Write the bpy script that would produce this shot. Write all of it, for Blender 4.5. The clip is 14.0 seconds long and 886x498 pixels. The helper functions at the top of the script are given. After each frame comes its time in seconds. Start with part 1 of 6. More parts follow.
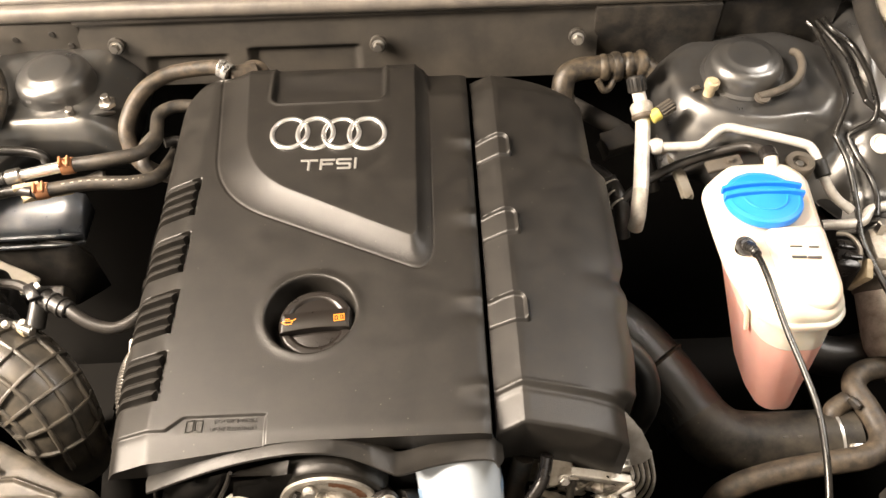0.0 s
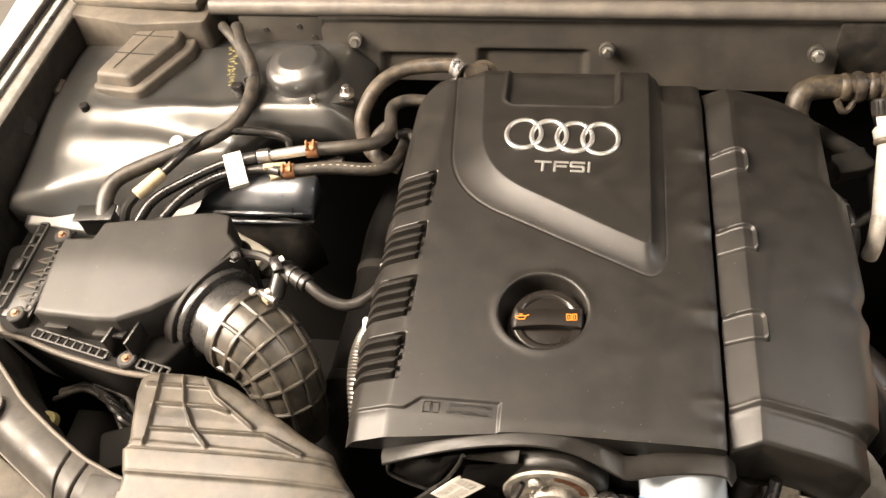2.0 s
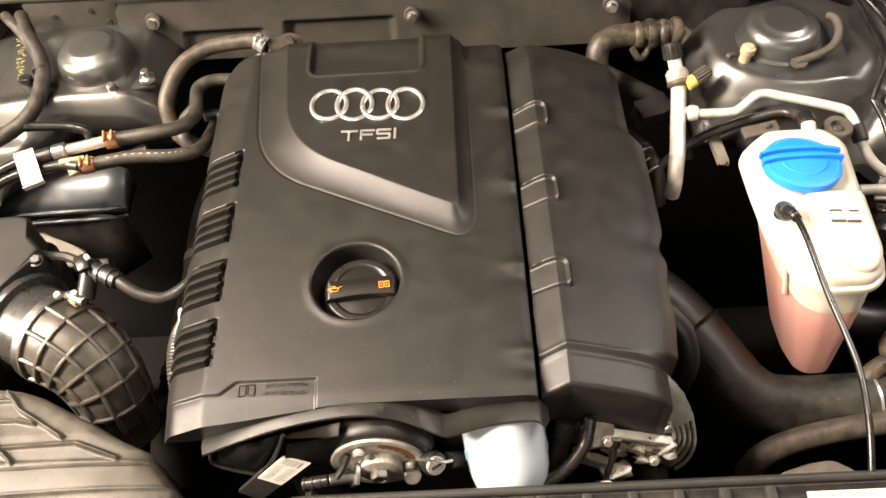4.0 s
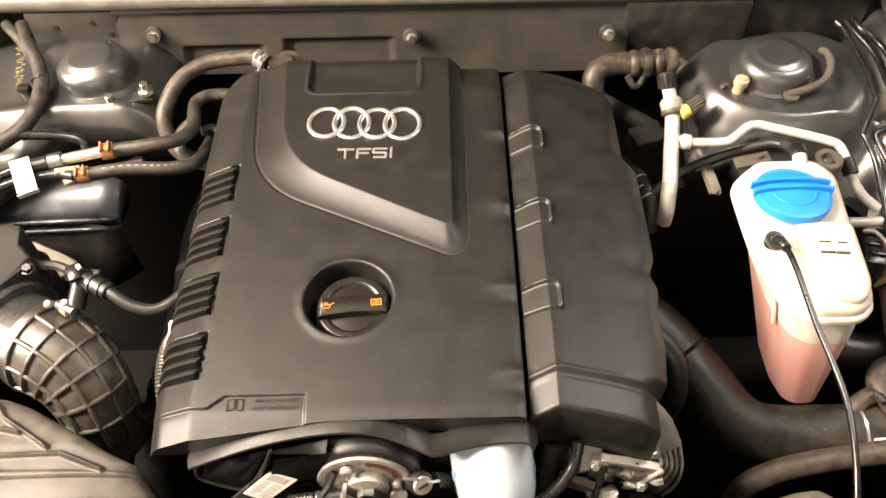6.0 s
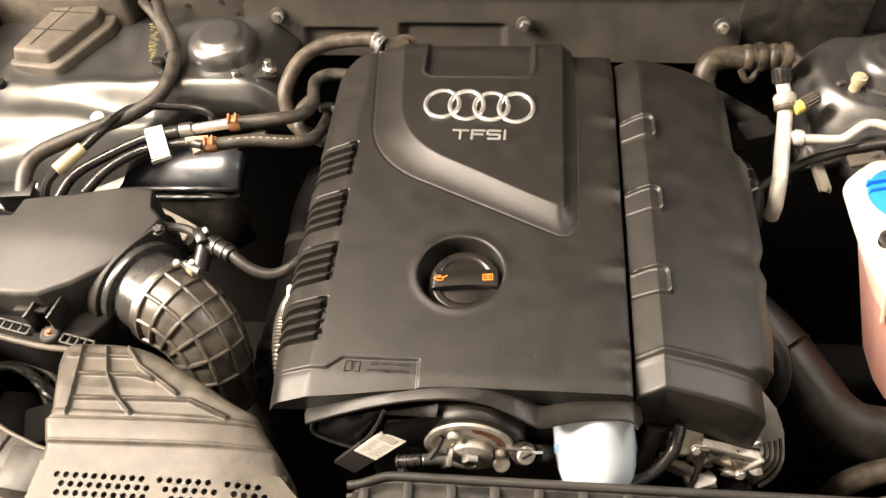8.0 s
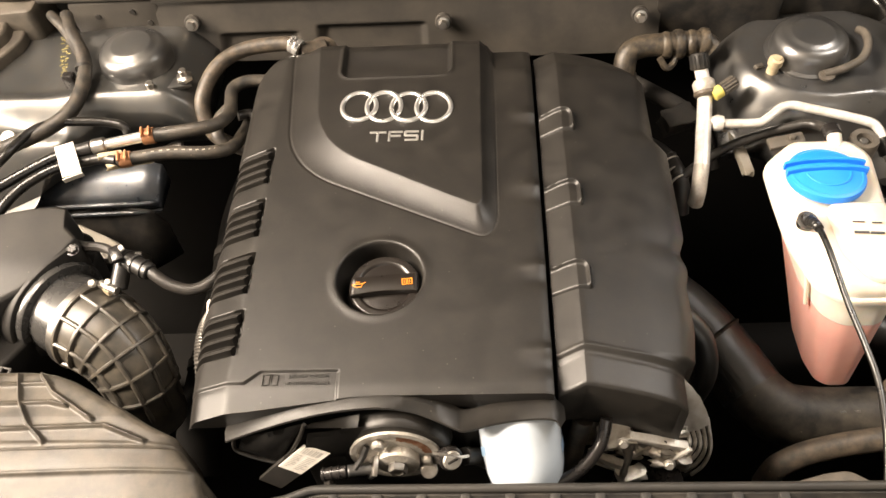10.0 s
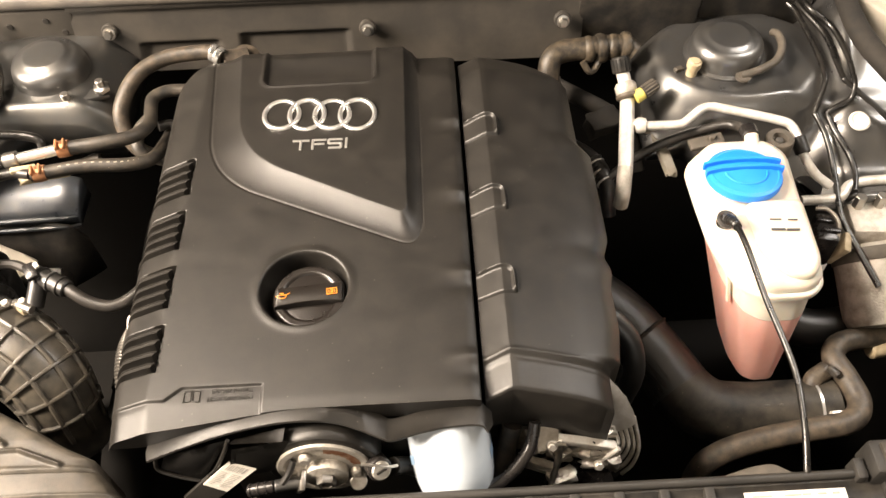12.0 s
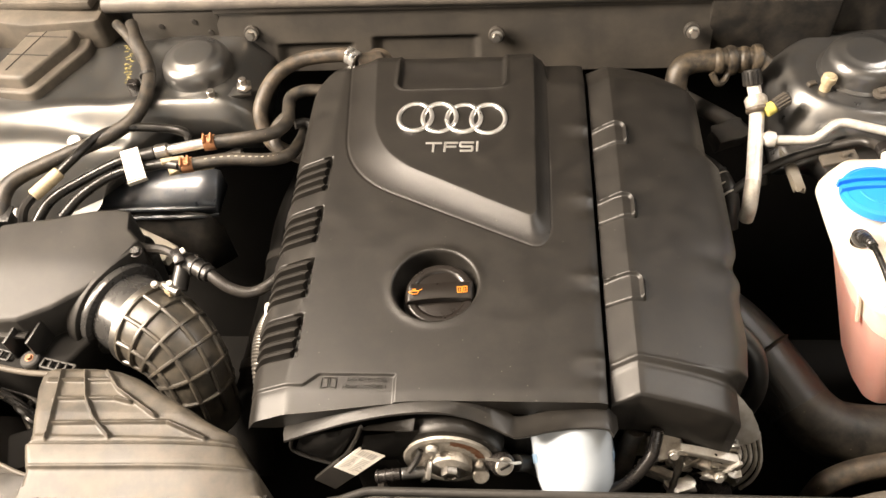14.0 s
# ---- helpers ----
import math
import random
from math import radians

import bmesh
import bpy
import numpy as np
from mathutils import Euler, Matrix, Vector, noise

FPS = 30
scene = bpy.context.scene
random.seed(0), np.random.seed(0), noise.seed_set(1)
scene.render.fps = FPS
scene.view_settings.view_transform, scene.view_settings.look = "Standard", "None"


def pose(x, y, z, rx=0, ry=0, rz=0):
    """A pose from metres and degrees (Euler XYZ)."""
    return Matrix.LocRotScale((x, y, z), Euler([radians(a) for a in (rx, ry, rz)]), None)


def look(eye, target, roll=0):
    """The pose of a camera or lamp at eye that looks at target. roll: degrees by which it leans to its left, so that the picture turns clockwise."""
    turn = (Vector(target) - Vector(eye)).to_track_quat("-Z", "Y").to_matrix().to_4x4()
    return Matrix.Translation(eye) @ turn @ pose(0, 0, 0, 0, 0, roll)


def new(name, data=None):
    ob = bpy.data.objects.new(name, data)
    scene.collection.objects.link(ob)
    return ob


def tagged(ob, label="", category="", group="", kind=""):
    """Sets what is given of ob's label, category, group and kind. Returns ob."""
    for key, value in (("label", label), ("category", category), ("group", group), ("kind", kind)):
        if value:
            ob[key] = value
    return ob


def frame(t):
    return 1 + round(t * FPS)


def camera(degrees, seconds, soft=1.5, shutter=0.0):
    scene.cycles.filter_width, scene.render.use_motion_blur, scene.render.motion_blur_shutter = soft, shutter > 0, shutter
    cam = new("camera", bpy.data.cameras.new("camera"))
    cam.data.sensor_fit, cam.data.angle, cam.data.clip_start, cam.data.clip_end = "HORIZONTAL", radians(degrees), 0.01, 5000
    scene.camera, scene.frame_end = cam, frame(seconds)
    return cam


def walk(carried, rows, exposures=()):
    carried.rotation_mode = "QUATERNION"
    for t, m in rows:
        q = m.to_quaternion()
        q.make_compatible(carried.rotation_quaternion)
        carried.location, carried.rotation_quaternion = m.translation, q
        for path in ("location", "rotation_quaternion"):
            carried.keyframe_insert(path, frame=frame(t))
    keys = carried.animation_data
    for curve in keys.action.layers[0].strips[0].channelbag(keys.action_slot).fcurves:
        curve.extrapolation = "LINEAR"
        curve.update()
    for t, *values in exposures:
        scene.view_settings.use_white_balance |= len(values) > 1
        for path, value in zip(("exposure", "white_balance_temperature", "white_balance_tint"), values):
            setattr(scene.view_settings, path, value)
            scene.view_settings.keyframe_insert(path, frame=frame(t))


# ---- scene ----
cam = camera(57.0, 14.0)
PATH = [
    (0, (0.0250, 0.0121, 1.5080), (0.0222, 0.6198, 0.7139), -2.64),
    (0.5, (-0.0130, 0.0068, 1.5100), (-0.0650, 0.6120, 0.7157), -3.30),
    (1, (-0.0399, 0.0035, 1.5139), (-0.1239, 0.6048, 0.7193), -4.19),
    (1.5, (-0.0516, 0.0000, 1.5226), (-0.1809, 0.6089, 0.7400), -7.02),
    (2, (-0.0560, -0.0024, 1.5221), (-0.2194, 0.6000, 0.7408), -9.15),
    (2.5, (-0.0499, -0.0035, 1.5164), (-0.2161, 0.5737, 0.7169), -10.46),
    (3, (-0.0362, -0.0056, 1.5141), (-0.1723, 0.5544, 0.6969), -10.66),
    (3.5, (-0.0075, -0.0011, 1.5123), (-0.0779, 0.5637, 0.6901), -8.14),
    (3.7, (0.0033, 0.0002, 1.5117), (-0.0382, 0.5732, 0.6932), -6.69),
    (5.8, (0.0070, 0.0024, 1.5130), (0.0072, 0.6095, 0.7183), -1.99),
    (6, (0.0022, -0.0024, 1.5128), (-0.0095, 0.6052, 0.7186), -2.28),
    (6.5, (-0.0074, -0.0160, 1.5169), (-0.0447, 0.5911, 0.7231), -3.07),
    (7, (-0.0243, -0.0254, 1.5231), (-0.0941, 0.5787, 0.7293), -3.96),
    (7.2, (-0.0323, -0.0291, 1.5231), (-0.1171, 0.5738, 0.7298), -4.41),
    (9.3, (-0.0175, -0.0194, 1.5197), (-0.1104, 0.5732, 0.7196), -6.81),
    (9.5, (-0.0106, -0.0172, 1.5191), (-0.0942, 0.5751, 0.7177), -6.59),
    (10, (0.0092, -0.0143, 1.5164), (-0.0499, 0.5826, 0.7163), -5.96),
    (10.5, (0.0219, -0.0077, 1.5166), (-0.0156, 0.5916, 0.7170), -4.94),
    (11, (0.0265, -0.0053, 1.5155), (0.0062, 0.5970, 0.7175), -3.94),
    (11.5, (0.0274, -0.0075, 1.5155), (0.0181, 0.5962, 0.7183), -3.32),
    (12, (0.0273, -0.0114, 1.5128), (0.0326, 0.5905, 0.7142), -2.60),
    (12.5, (0.0252, -0.0184, 1.5175), (0.0357, 0.5812, 0.7173), -2.07),
    (13, (0.0127, -0.0239, 1.5249), (0.0018, 0.5776, 0.7261), -2.48),
    (13.5, (-0.0050, -0.0247, 1.5251), (-0.0560, 0.5778, 0.7286), -4.27),
    (14, (-0.0113, -0.0233, 1.5282), (-0.1057, 0.5816, 0.7375), -7.27),
]
walk(cam, [(t, look(eye, target, roll)) for t, eye, target, roll in PATH], [(0, 0.12), (0.6, 0.06), (1.2, 0.0), (3.5, 0.0), (6, 0.06), (7.2, 0.0), (9.5, -0.04), (12.3, 0.05), (14, 0.0)])

# ---- light ----
world = bpy.data.worlds.new("garage_air")
scene.world = world
world.use_nodes = True
world.node_tree.nodes["Background"].inputs[0].default_value = (0.9, 0.85, 0.8, 1)
world.node_tree.nodes["Background"].inputs[1].default_value = 0.05
scene.view_settings.exposure = 0.0


def area_lamp(name, eye, target, sx, sy, watts, colour):
    data = bpy.data.lights.new(name, "AREA")
    data.shape, data.size, data.size_y, data.energy, data.color = "RECTANGLE", sx, sy, watts, colour
    ob = new(name, data)
    ob.matrix_world = look(eye, target)
    return ob


WARM = (1.0, 0.84, 0.68)
PALE = (1.0, 0.92, 0.84)
# Unseen overhead lamps; the two side ones are added to brighten left and right.
area_lamp("ceiling_tube_light", (-0.66, 0.66, 2.10), (-0.74, 0.50, 0.95), 0.26, 0.90, 74, WARM)
area_lamp("ceiling_tube_light", (-2.20, 0.05, 2.45), (-0.1, 0.50, 0.95), 0.35, 1.4, 315, WARM)
area_lamp("ceiling_tube_light", (1.25, 0.75, 2.40), (0.7, 0.65, 0.95), 0.3, 1.2, 29, PALE)
# Added weak fill from the front; no door or known source there.
area_lamp("garage_door_daylight", (0.3, -3.0, 2.5), (0.0, 0.3, 0.95), 2.6, 1.0, 18, (1.0, 0.95, 0.88))


# ---- materials ----
def material(name, colour, rough=0.5, metal=0.0, grain=0.0, grain_size=0.0006, dust=None, dust_amount=0.0, dust_size=0.03,
             coat=0.0, vary=0.0, rough_vary=0.12, subsurface=0.0, spec=0.5, specks=None):
    m = bpy.data.materials.new(name)
    m.use_nodes = True
    t = m.node_tree
    n, l = t.nodes, t.links
    b = n["Principled BSDF"]
    b.inputs["Metallic"].default_value = metal
    b.inputs["Coat Weight"].default_value = coat
    b.inputs["Coat Roughness"].default_value = 0.12
    b.inputs["Specular IOR Level"].default_value = spec
    if subsurface:
        b.inputs["Subsurface Weight"].default_value = subsurface
        b.inputs["Subsurface Radius"].default_value = (0.02, 0.012, 0.008)
        b.inputs["Subsurface Scale"].default_value = 0.6
    co = n.new("ShaderNodeTexCoord")
    big = n.new("ShaderNodeTexNoise")
    big.inputs["Scale"].default_value = 1.0 / dust_size
    big.inputs["Detail"].default_value = 6
    big.inputs["Roughness"].default_value = 0.65
    l.new(co.outputs["Object"], big.inputs["Vector"])
    mask = n.new("ShaderNodeMapRange")
    mask.inputs["From Min"].default_value, mask.inputs["From Max"].default_value = 0.38, 0.72
    l.new(big.outputs["Fac"], mask.inputs["Value"])
    mix = n.new("ShaderNodeMix")
    mix.data_type = "RGBA"
    mix.inputs["A"].default_value = (*colour, 1)
    other = dust if dust else tuple(c * (1 + vary) for c in colour)
    mix.inputs["B"].default_value = (*other, 1)
    scale = n.new("ShaderNodeMath")
    scale.operation = "MULTIPLY"
    scale.inputs[1].default_value = dust_amount if dust else 1.0
    l.new(mask.outputs["Result"], scale.inputs[0])
    l.new(scale.outputs[0], mix.inputs["Factor"])
    result = mix.outputs["Result"]
    if specks:
        dots = n.new("ShaderNodeTexVoronoi")
        dots.inputs["Scale"].default_value = 160
        l.new(co.outputs["Object"], dots.inputs["Vector"])
        few = n.new("ShaderNodeMapRange")
        few.inputs["From Min"].default_value, few.inputs["From Max"].default_value = 0.10, 0.05
        l.new(dots.outputs["Distance"], few.inputs["Value"])
        some = n.new("ShaderNodeMath")
        some.operation = "GREATER_THAN"
        some.inputs[1].default_value = 0.86
        hue = n.new("ShaderNodeSeparateColor")
        l.new(dots.outputs["Color"], hue.inputs[0])
        l.new(hue.outputs[0], some.inputs[0])
        both = n.new("ShaderNodeMath")
        both.operation = "MULTIPLY"
        l.new(few.outputs["Result"], both.inputs[0])
        l.new(some.outputs[0], both.inputs[1])
        dot = n.new("ShaderNodeMix")
        dot.data_type = "RGBA"
        dot.inputs["B"].default_value = (*specks, 1)
        l.new(both.outputs[0], dot.inputs["Factor"])
        l.new(result, dot.inputs["A"])
        result = dot.outputs["Result"]
    l.new(result, b.inputs["Base Color"])
    rr = n.new("ShaderNodeMapRange")
    rr.inputs["To Min"].default_value, rr.inputs["To Max"].default_value = max(0.03, rough - rough_vary * 0.5), min(1, rough + rough_vary)
    l.new(big.outputs["Fac"], rr.inputs["Value"])
    l.new(rr.outputs["Result"], b.inputs["Roughness"])
    if grain:
        fine = n.new("ShaderNodeTexNoise")
        fine.inputs["Scale"].default_value = 1.0 / grain_size
        fine.inputs["Detail"].default_value = 3
        l.new(co.outputs["Object"], fine.inputs["Vector"])
        bump = n.new("ShaderNodeBump")
        bump.inputs["Strength"].default_value = grain
        bump.inputs["Distance"].default_value = grain_size * 0.6
        l.new(fine.outputs["Fac"], bump.inputs["Height"])
        l.new(bump.outputs["Normal"], b.inputs["Normal"])
    return m


DUST = (0.20, 0.165, 0.12)
COVER = material("cover_plastic", (0.0092, 0.0082, 0.0071), 0.39, grain=0.42, grain_size=0.0006, dust=(0.0245, 0.0213, 0.0170), dust_amount=0.55, dust_size=0.018, specks=(0.085, 0.076, 0.063), rough_vary=0.16, spec=0.50)
BLACK = material("black_plastic", (0.007, 0.007, 0.007), 0.36, grain=0.2, dust=(0.034, 0.03, 0.025), dust_amount=0.4, spec=0.65)
GLOSSY = material("glossy_black_plastic", (0.012, 0.011, 0.011), 0.24, dust=(0.05, 0.042, 0.035), dust_amount=0.3)
AIRBOX = material("airbox_plastic", (0.0155, 0.0145, 0.0132), 0.50, grain=0.3, grain_size=0.0008, dust=(0.045, 0.040, 0.033), dust_amount=0.5, dust_size=0.035, spec=0.5, specks=(0.12, 0.105, 0.085))
DUCT = material("dusty_duct_plastic", (0.030, 0.0265, 0.0215), 0.42, grain=0.25, dust=(0.108, 0.091, 0.068), dust_amount=0.75, dust_size=0.020, spec=0.5, rough_vary=0.2)
RUBBER = material("dusty_rubber", (0.018, 0.0165, 0.015), 0.42, grain=0.35, dust=(0.10, 0.081, 0.058), dust_amount=0.65, dust_size=0.010, spec=0.6, rough_vary=0.25, specks=(0.26, 0.21, 0.15))
HOSE = material("weathered_hose_rubber", (0.032, 0.027, 0.022), 0.45, grain=0.35, dust=(0.14, 0.108, 0.074), dust_amount=0.8, dust_size=0.012, spec=0.5, rough_vary=0.25, specks=(0.24, 0.19, 0.13))
BLACKHOSE = material("black_hose_rubber", (0.012, 0.0115, 0.011), 0.36, grain=0.15, dust=(0.07, 0.06, 0.05), dust_amount=0.4, dust_size=0.02)
# Base darker than BLACKHOSE: dim light deep in the bay is coloured in.
DEEPHOSE = material("deep_shade_black_hose", (0.0075, 0.0072, 0.0068), 0.5, grain=0.2, dust=(0.095, 0.081, 0.062), dust_amount=0.7, dust_size=0.035, spec=0.3, specks=(0.16, 0.135, 0.10))
OLDHOSE = material("oily_black_rubber", (0.016, 0.0138, 0.0112), 0.40, grain=0.35, dust=(0.115, 0.088, 0.056), dust_amount=0.75, dust_size=0.010, spec=0.5, rough_vary=0.3)
CARRIER = material("stained_carrier_plastic", (0.011, 0.0103, 0.0095), 0.45, grain=0.3, dust=(0.075, 0.065, 0.052), dust_amount=0.55, dust_size=0.022, spec=0.35, rough_vary=0.3)
GUTTER = material("dirty_black_plastic", (0.011, 0.0105, 0.010), 0.5, grain=0.25, dust=(0.055, 0.047, 0.037), dust_amount=0.6, dust_size=0.02, spec=0.28)
OILCAP = material("brown_black_plastic", (0.0085, 0.0068, 0.0058), 0.26, grain=0.12, dust=(0.022, 0.0175, 0.014), dust_amount=0.4, spec=0.5)
WIRE = material("black_cable", (0.0045, 0.0045, 0.0045), 0.26, dust=(0.035, 0.03, 0.024), dust_amount=0.4, dust_size=0.012, spec=0.6)
BELLOWS = material("bellows_rubber", (0.036, 0.033, 0.028), 0.34, grain=0.2, dust=(0.125, 0.104, 0.076), dust_amount=0.6, dust_size=0.016, spec=0.75)
PAINT = material("grey_metallic_paint", (0.125, 0.127, 0.126), 0.32, metal=0.85, coat=0.22, dust=(0.155, 0.138, 0.115), dust_amount=0.6, dust_size=0.022, rough_vary=0.30, specks=(0.30, 0.26, 0.20))
DARKPAINT = material("dark_metallic_paint", (0.165, 0.166, 0.167), 0.27, metal=0.85, coat=0.5, dust=(0.165, 0.148, 0.120), dust_amount=0.5, dust_size=0.028, rough_vary=0.30, specks=(0.22, 0.19, 0.15))
BLUEPAINT = material("blue_black_paint", (0.040, 0.047, 0.058), 0.26, metal=0.35, coat=0.4, dust=(0.10, 0.094, 0.084), dust_amount=0.5, dust_size=0.016, rough_vary=0.3)
CHROME = material("satin_chrome", (0.80, 0.79, 0.77), 0.26, metal=0.85, rough_vary=0.10)
LETTERCHROME = material("worn_satin_chrome", (0.56, 0.55, 0.53), 0.30, metal=0.75, rough_vary=0.10)
STEEL = material("zinc_steel", (0.55, 0.53, 0.5), 0.3, metal=1.0, dust=(0.3, 0.25, 0.18), dust_amount=0.5, dust_size=0.01)
ALLOY = material("cast_alloy", (0.64, 0.61, 0.56), 0.42, metal=0.8, grain=0.4, grain_size=0.002, dust=(0.30, 0.25, 0.19), dust_amount=0.7, dust_size=0.012)
FOIL = material("grey_foil", (0.20, 0.19, 0.175), 0.38, metal=0.9, dust=(0.18, 0.16, 0.13), dust_amount=0.6, dust_size=0.01)
ALUPIPE = material("painted_alloy_pipe", (0.66, 0.645, 0.61), 0.36, metal=0.35, dust=(0.36, 0.31, 0.24), dust_amount=0.7, dust_size=0.014)
RUST = material("rusty_steel", (0.27, 0.105, 0.045), 0.6, metal=0.2, grain=0.4, grain_size=0.0015, dust=(0.46, 0.34, 0.24), dust_amount=0.75, dust_size=0.006)
COPPER = material("copper_coloured_clamp", (0.42, 0.19, 0.085), 0.45, metal=0.4, grain=0.3, grain_size=0.001, dust=(0.30, 0.17, 0.10), dust_amount=0.6, dust_size=0.006)
SENSOR = material("grey_meter_plastic", (0.030, 0.0295, 0.029), 0.25, dust=(0.06, 0.056, 0.05), dust_amount=0.4, dust_size=0.02, spec=0.8)
CORRODED = material("corroded_alloy", (0.52, 0.49, 0.44), 0.5, metal=0.4, grain=0.5, grain_size=0.002, dust=(0.22, 0.185, 0.14), dust_amount=0.75, dust_size=0.012)
TANK = material("translucent_tank_plastic", (0.64, 0.595, 0.52), 0.34, subsurface=0.6, dust=(0.52, 0.45, 0.35), dust_amount=0.55, dust_size=0.03)
COOLANT = material("pink_coolant_behind_plastic", (0.66, 0.37, 0.32), 0.30, subsurface=0.6, dust=(0.56, 0.29, 0.245), dust_amount=0.7, dust_size=0.05)
BLUECAP = material("blue_plastic", (0.012, 0.22, 0.85), 0.42, grain=0.15, dust=(0.04, 0.27, 0.85), dust_amount=0.4)
FILTER = material("white_enamel", (0.60, 0.66, 0.72), 0.10, dust=(0.48, 0.55, 0.63), dust_amount=0.4, dust_size=0.02, coat=0.8)
FILTERBLUE = material("pale_blue_print", (0.20, 0.30, 0.42), 0.28)
FADED = material("faded_grey_print", (0.40, 0.38, 0.345), 0.6)
PAPER = material("white_label", (0.66, 0.63, 0.58), 0.6, dust=(0.5, 0.44, 0.36), dust_amount=0.4, dust_size=0.01)
INK = material("dark_print", (0.05, 0.05, 0.055), 0.6)
ORANGE = material("orange_print", (0.75, 0.26, 0.02), 0.5)
YELLOW = material("yellow_plastic", (0.55, 0.47, 0.10), 0.45, dust=(0.40, 0.34, 0.16), dust_amount=0.5, dust_size=0.006)
YELLOWINK = material("yellow_chalk_print", (0.20, 0.165, 0.05), 0.7, dust=(0.11, 0.095, 0.05), dust_amount=0.8, dust_size=0.004)
CREAM = material("cream_plastic", (0.46, 0.38, 0.25), 0.5, dust=(0.24, 0.18, 0.10), dust_amount=0.7, dust_size=0.008)
SEAL = material("grey_rubber_seal", (0.09, 0.082, 0.074), 0.45, dust=(0.2, 0.175, 0.145), dust_amount=0.6, dust_size=0.03)
COWL = material("cowl_plastic", (0.034, 0.0315, 0.0282), 0.42, grain=0.3, dust=(0.078, 0.068, 0.055), dust_amount=0.55, dust_size=0.05, spec=0.4)
# For sooty hidden metal, and for shade coloured into gaps, slots and holes.
SOOTSHADE = material("sooty_shaded_metal", (0.015, 0.0138, 0.0125), 0.75, grain=0.3, dust=(0.040, 0.034, 0.027), dust_amount=0.6, dust_size=0.02, spec=0.3)
# Near-black that puts the bay's deep shade into the surface colour.
SHADEBLACK = material("shade_black_plastic", (0.0062, 0.0058, 0.0053), 0.75, grain=0.3, dust=(0.010, 0.0087, 0.0071), dust_amount=0.5, spec=0.15)
# Paler than PLATE: strong light on the right access cover is put in.
PALEPLATE = material("pale_brightened_rubber", (0.34, 0.31, 0.26), 0.6, grain=0.3, dust=(0.24, 0.21, 0.165), dust_amount=0.6, dust_size=0.02)
PLATE = material("dusty_rubber_cover", (0.065, 0.057, 0.047), 0.55, grain=0.3, dust=(0.14, 0.118, 0.092), dust_amount=0.6, dust_size=0.02, spec=0.4)
WINGPAINT = material("silver_wing_paint", (0.80, 0.78, 0.74), 0.35, metal=0.2, coat=0.5, vary=-0.05)
LAMPSHELL = material("dusty_lamp_plastic", (0.016, 0.0142, 0.012), 0.40, grain=0.15, dust=(0.052, 0.045, 0.036), dust_amount=0.75, dust_size=0.012, specks=(0.16, 0.14, 0.11), spec=0.38, rough_vary=0.35)
FELT = material("bonnet_felt", (0.040, 0.0385, 0.0365), 0.9, grain=0.4, grain_size=0.003, vary=0.3, spec=0.2)
CONCRETE = material("concrete", (0.26, 0.25, 0.235), 0.6, grain=0.3, grain_size=0.004, dust=(0.20, 0.19, 0.175), dust_amount=0.6, dust_size=0.4)
PLASTER = material("painted_plaster", (0.55, 0.53, 0.49), 0.8, grain=0.2, grain_size=0.004, vary=-0.1, dust_size=0.5)


# ---- building helpers ----
def thing(name, loc, label, category, group="", kind=""):
    ob = new(name)
    ob.location = loc
    ob.empty_display_size = 0.01
    return tagged(ob, label, category, group, kind)


def part(name, bm, mat, parent=None, label="", smooth=40):
    """Links a bmesh, in world metres, as one mesh object under a thing or a part."""
    me = bpy.data.meshes.new(name)
    bm.normal_update()
    for f in bm.faces:
        f.smooth = smooth > 0
    if 0 < smooth < 180:
        limit = radians(smooth)
        for e in bm.edges:
            if len(e.link_faces) == 2 and e.calc_face_angle(0) > limit:
                e.smooth = False
    bm.to_mesh(me)
    bm.free()
    me.materials.append(mat)
    ob = new(name, me)
    if parent is not None:
        ob.parent = parent
        if parent.type == "EMPTY":
            ob.matrix_parent_inverse = Matrix.Translation(-parent.location)
    if label:
        ob["label"] = label
    return ob


def curve_points(pts, steps=8):
    """A smooth line through the points."""
    p = [Vector(q) for q in pts]
    if len(p) < 3:
        return [p[0].lerp(p[-1], k / 4) for k in range(5)]
    p = [2 * p[0] - p[1]] + p + [2 * p[-1] - p[-2]]
    out = []
    for i in range(1, len(p) - 2):
        a, b, c, d = p[i - 1], p[i], p[i + 1], p[i + 2]
        for k in range(steps):
            t = k / steps
            out.append(0.5 * (2 * b + (c - a) * t + (2 * a - 5 * b + 4 * c - d) * t * t + (3 * b - a - 3 * c + d) * t ** 3))
    out.append(p[-2])
    return out


def frames_along(line):
    t0 = (line[1] - line[0]).normalized()
    n = t0.orthogonal().normalized()
    out = []
    for i, p in enumerate(line):
        t = (line[min(i + 1, len(line) - 1)] - line[max(i - 1, 0)]).normalized()
        n = (n - t * n.dot(t)).normalized()
        out.append((p, t, n, t.cross(n)))
    return out


def tube(pts, r, n=12, steps=8, radius=None, bm=None, caps=True):
    """A tube along a smooth line; radius(s) scales r along it, s from 0 to 1."""
    bm = bm or bmesh.new()
    rows = []
    fr = frames_along(curve_points(pts, steps))
    for i, (p, t, u, v) in enumerate(fr):
        rr = r * (radius(i / (len(fr) - 1)) if radius else 1)
        rows.append([bm.verts.new(p + rr * (math.cos(a) * u + math.sin(a) * v)) for a in (2 * math.pi * k / n for k in range(n))])
    for a, b in zip(rows, rows[1:]):
        for k in range(n):
            bm.faces.new((a[k], a[(k + 1) % n], b[(k + 1) % n], b[k]))
    if caps:
        bm.faces.new(rows[0][::-1])
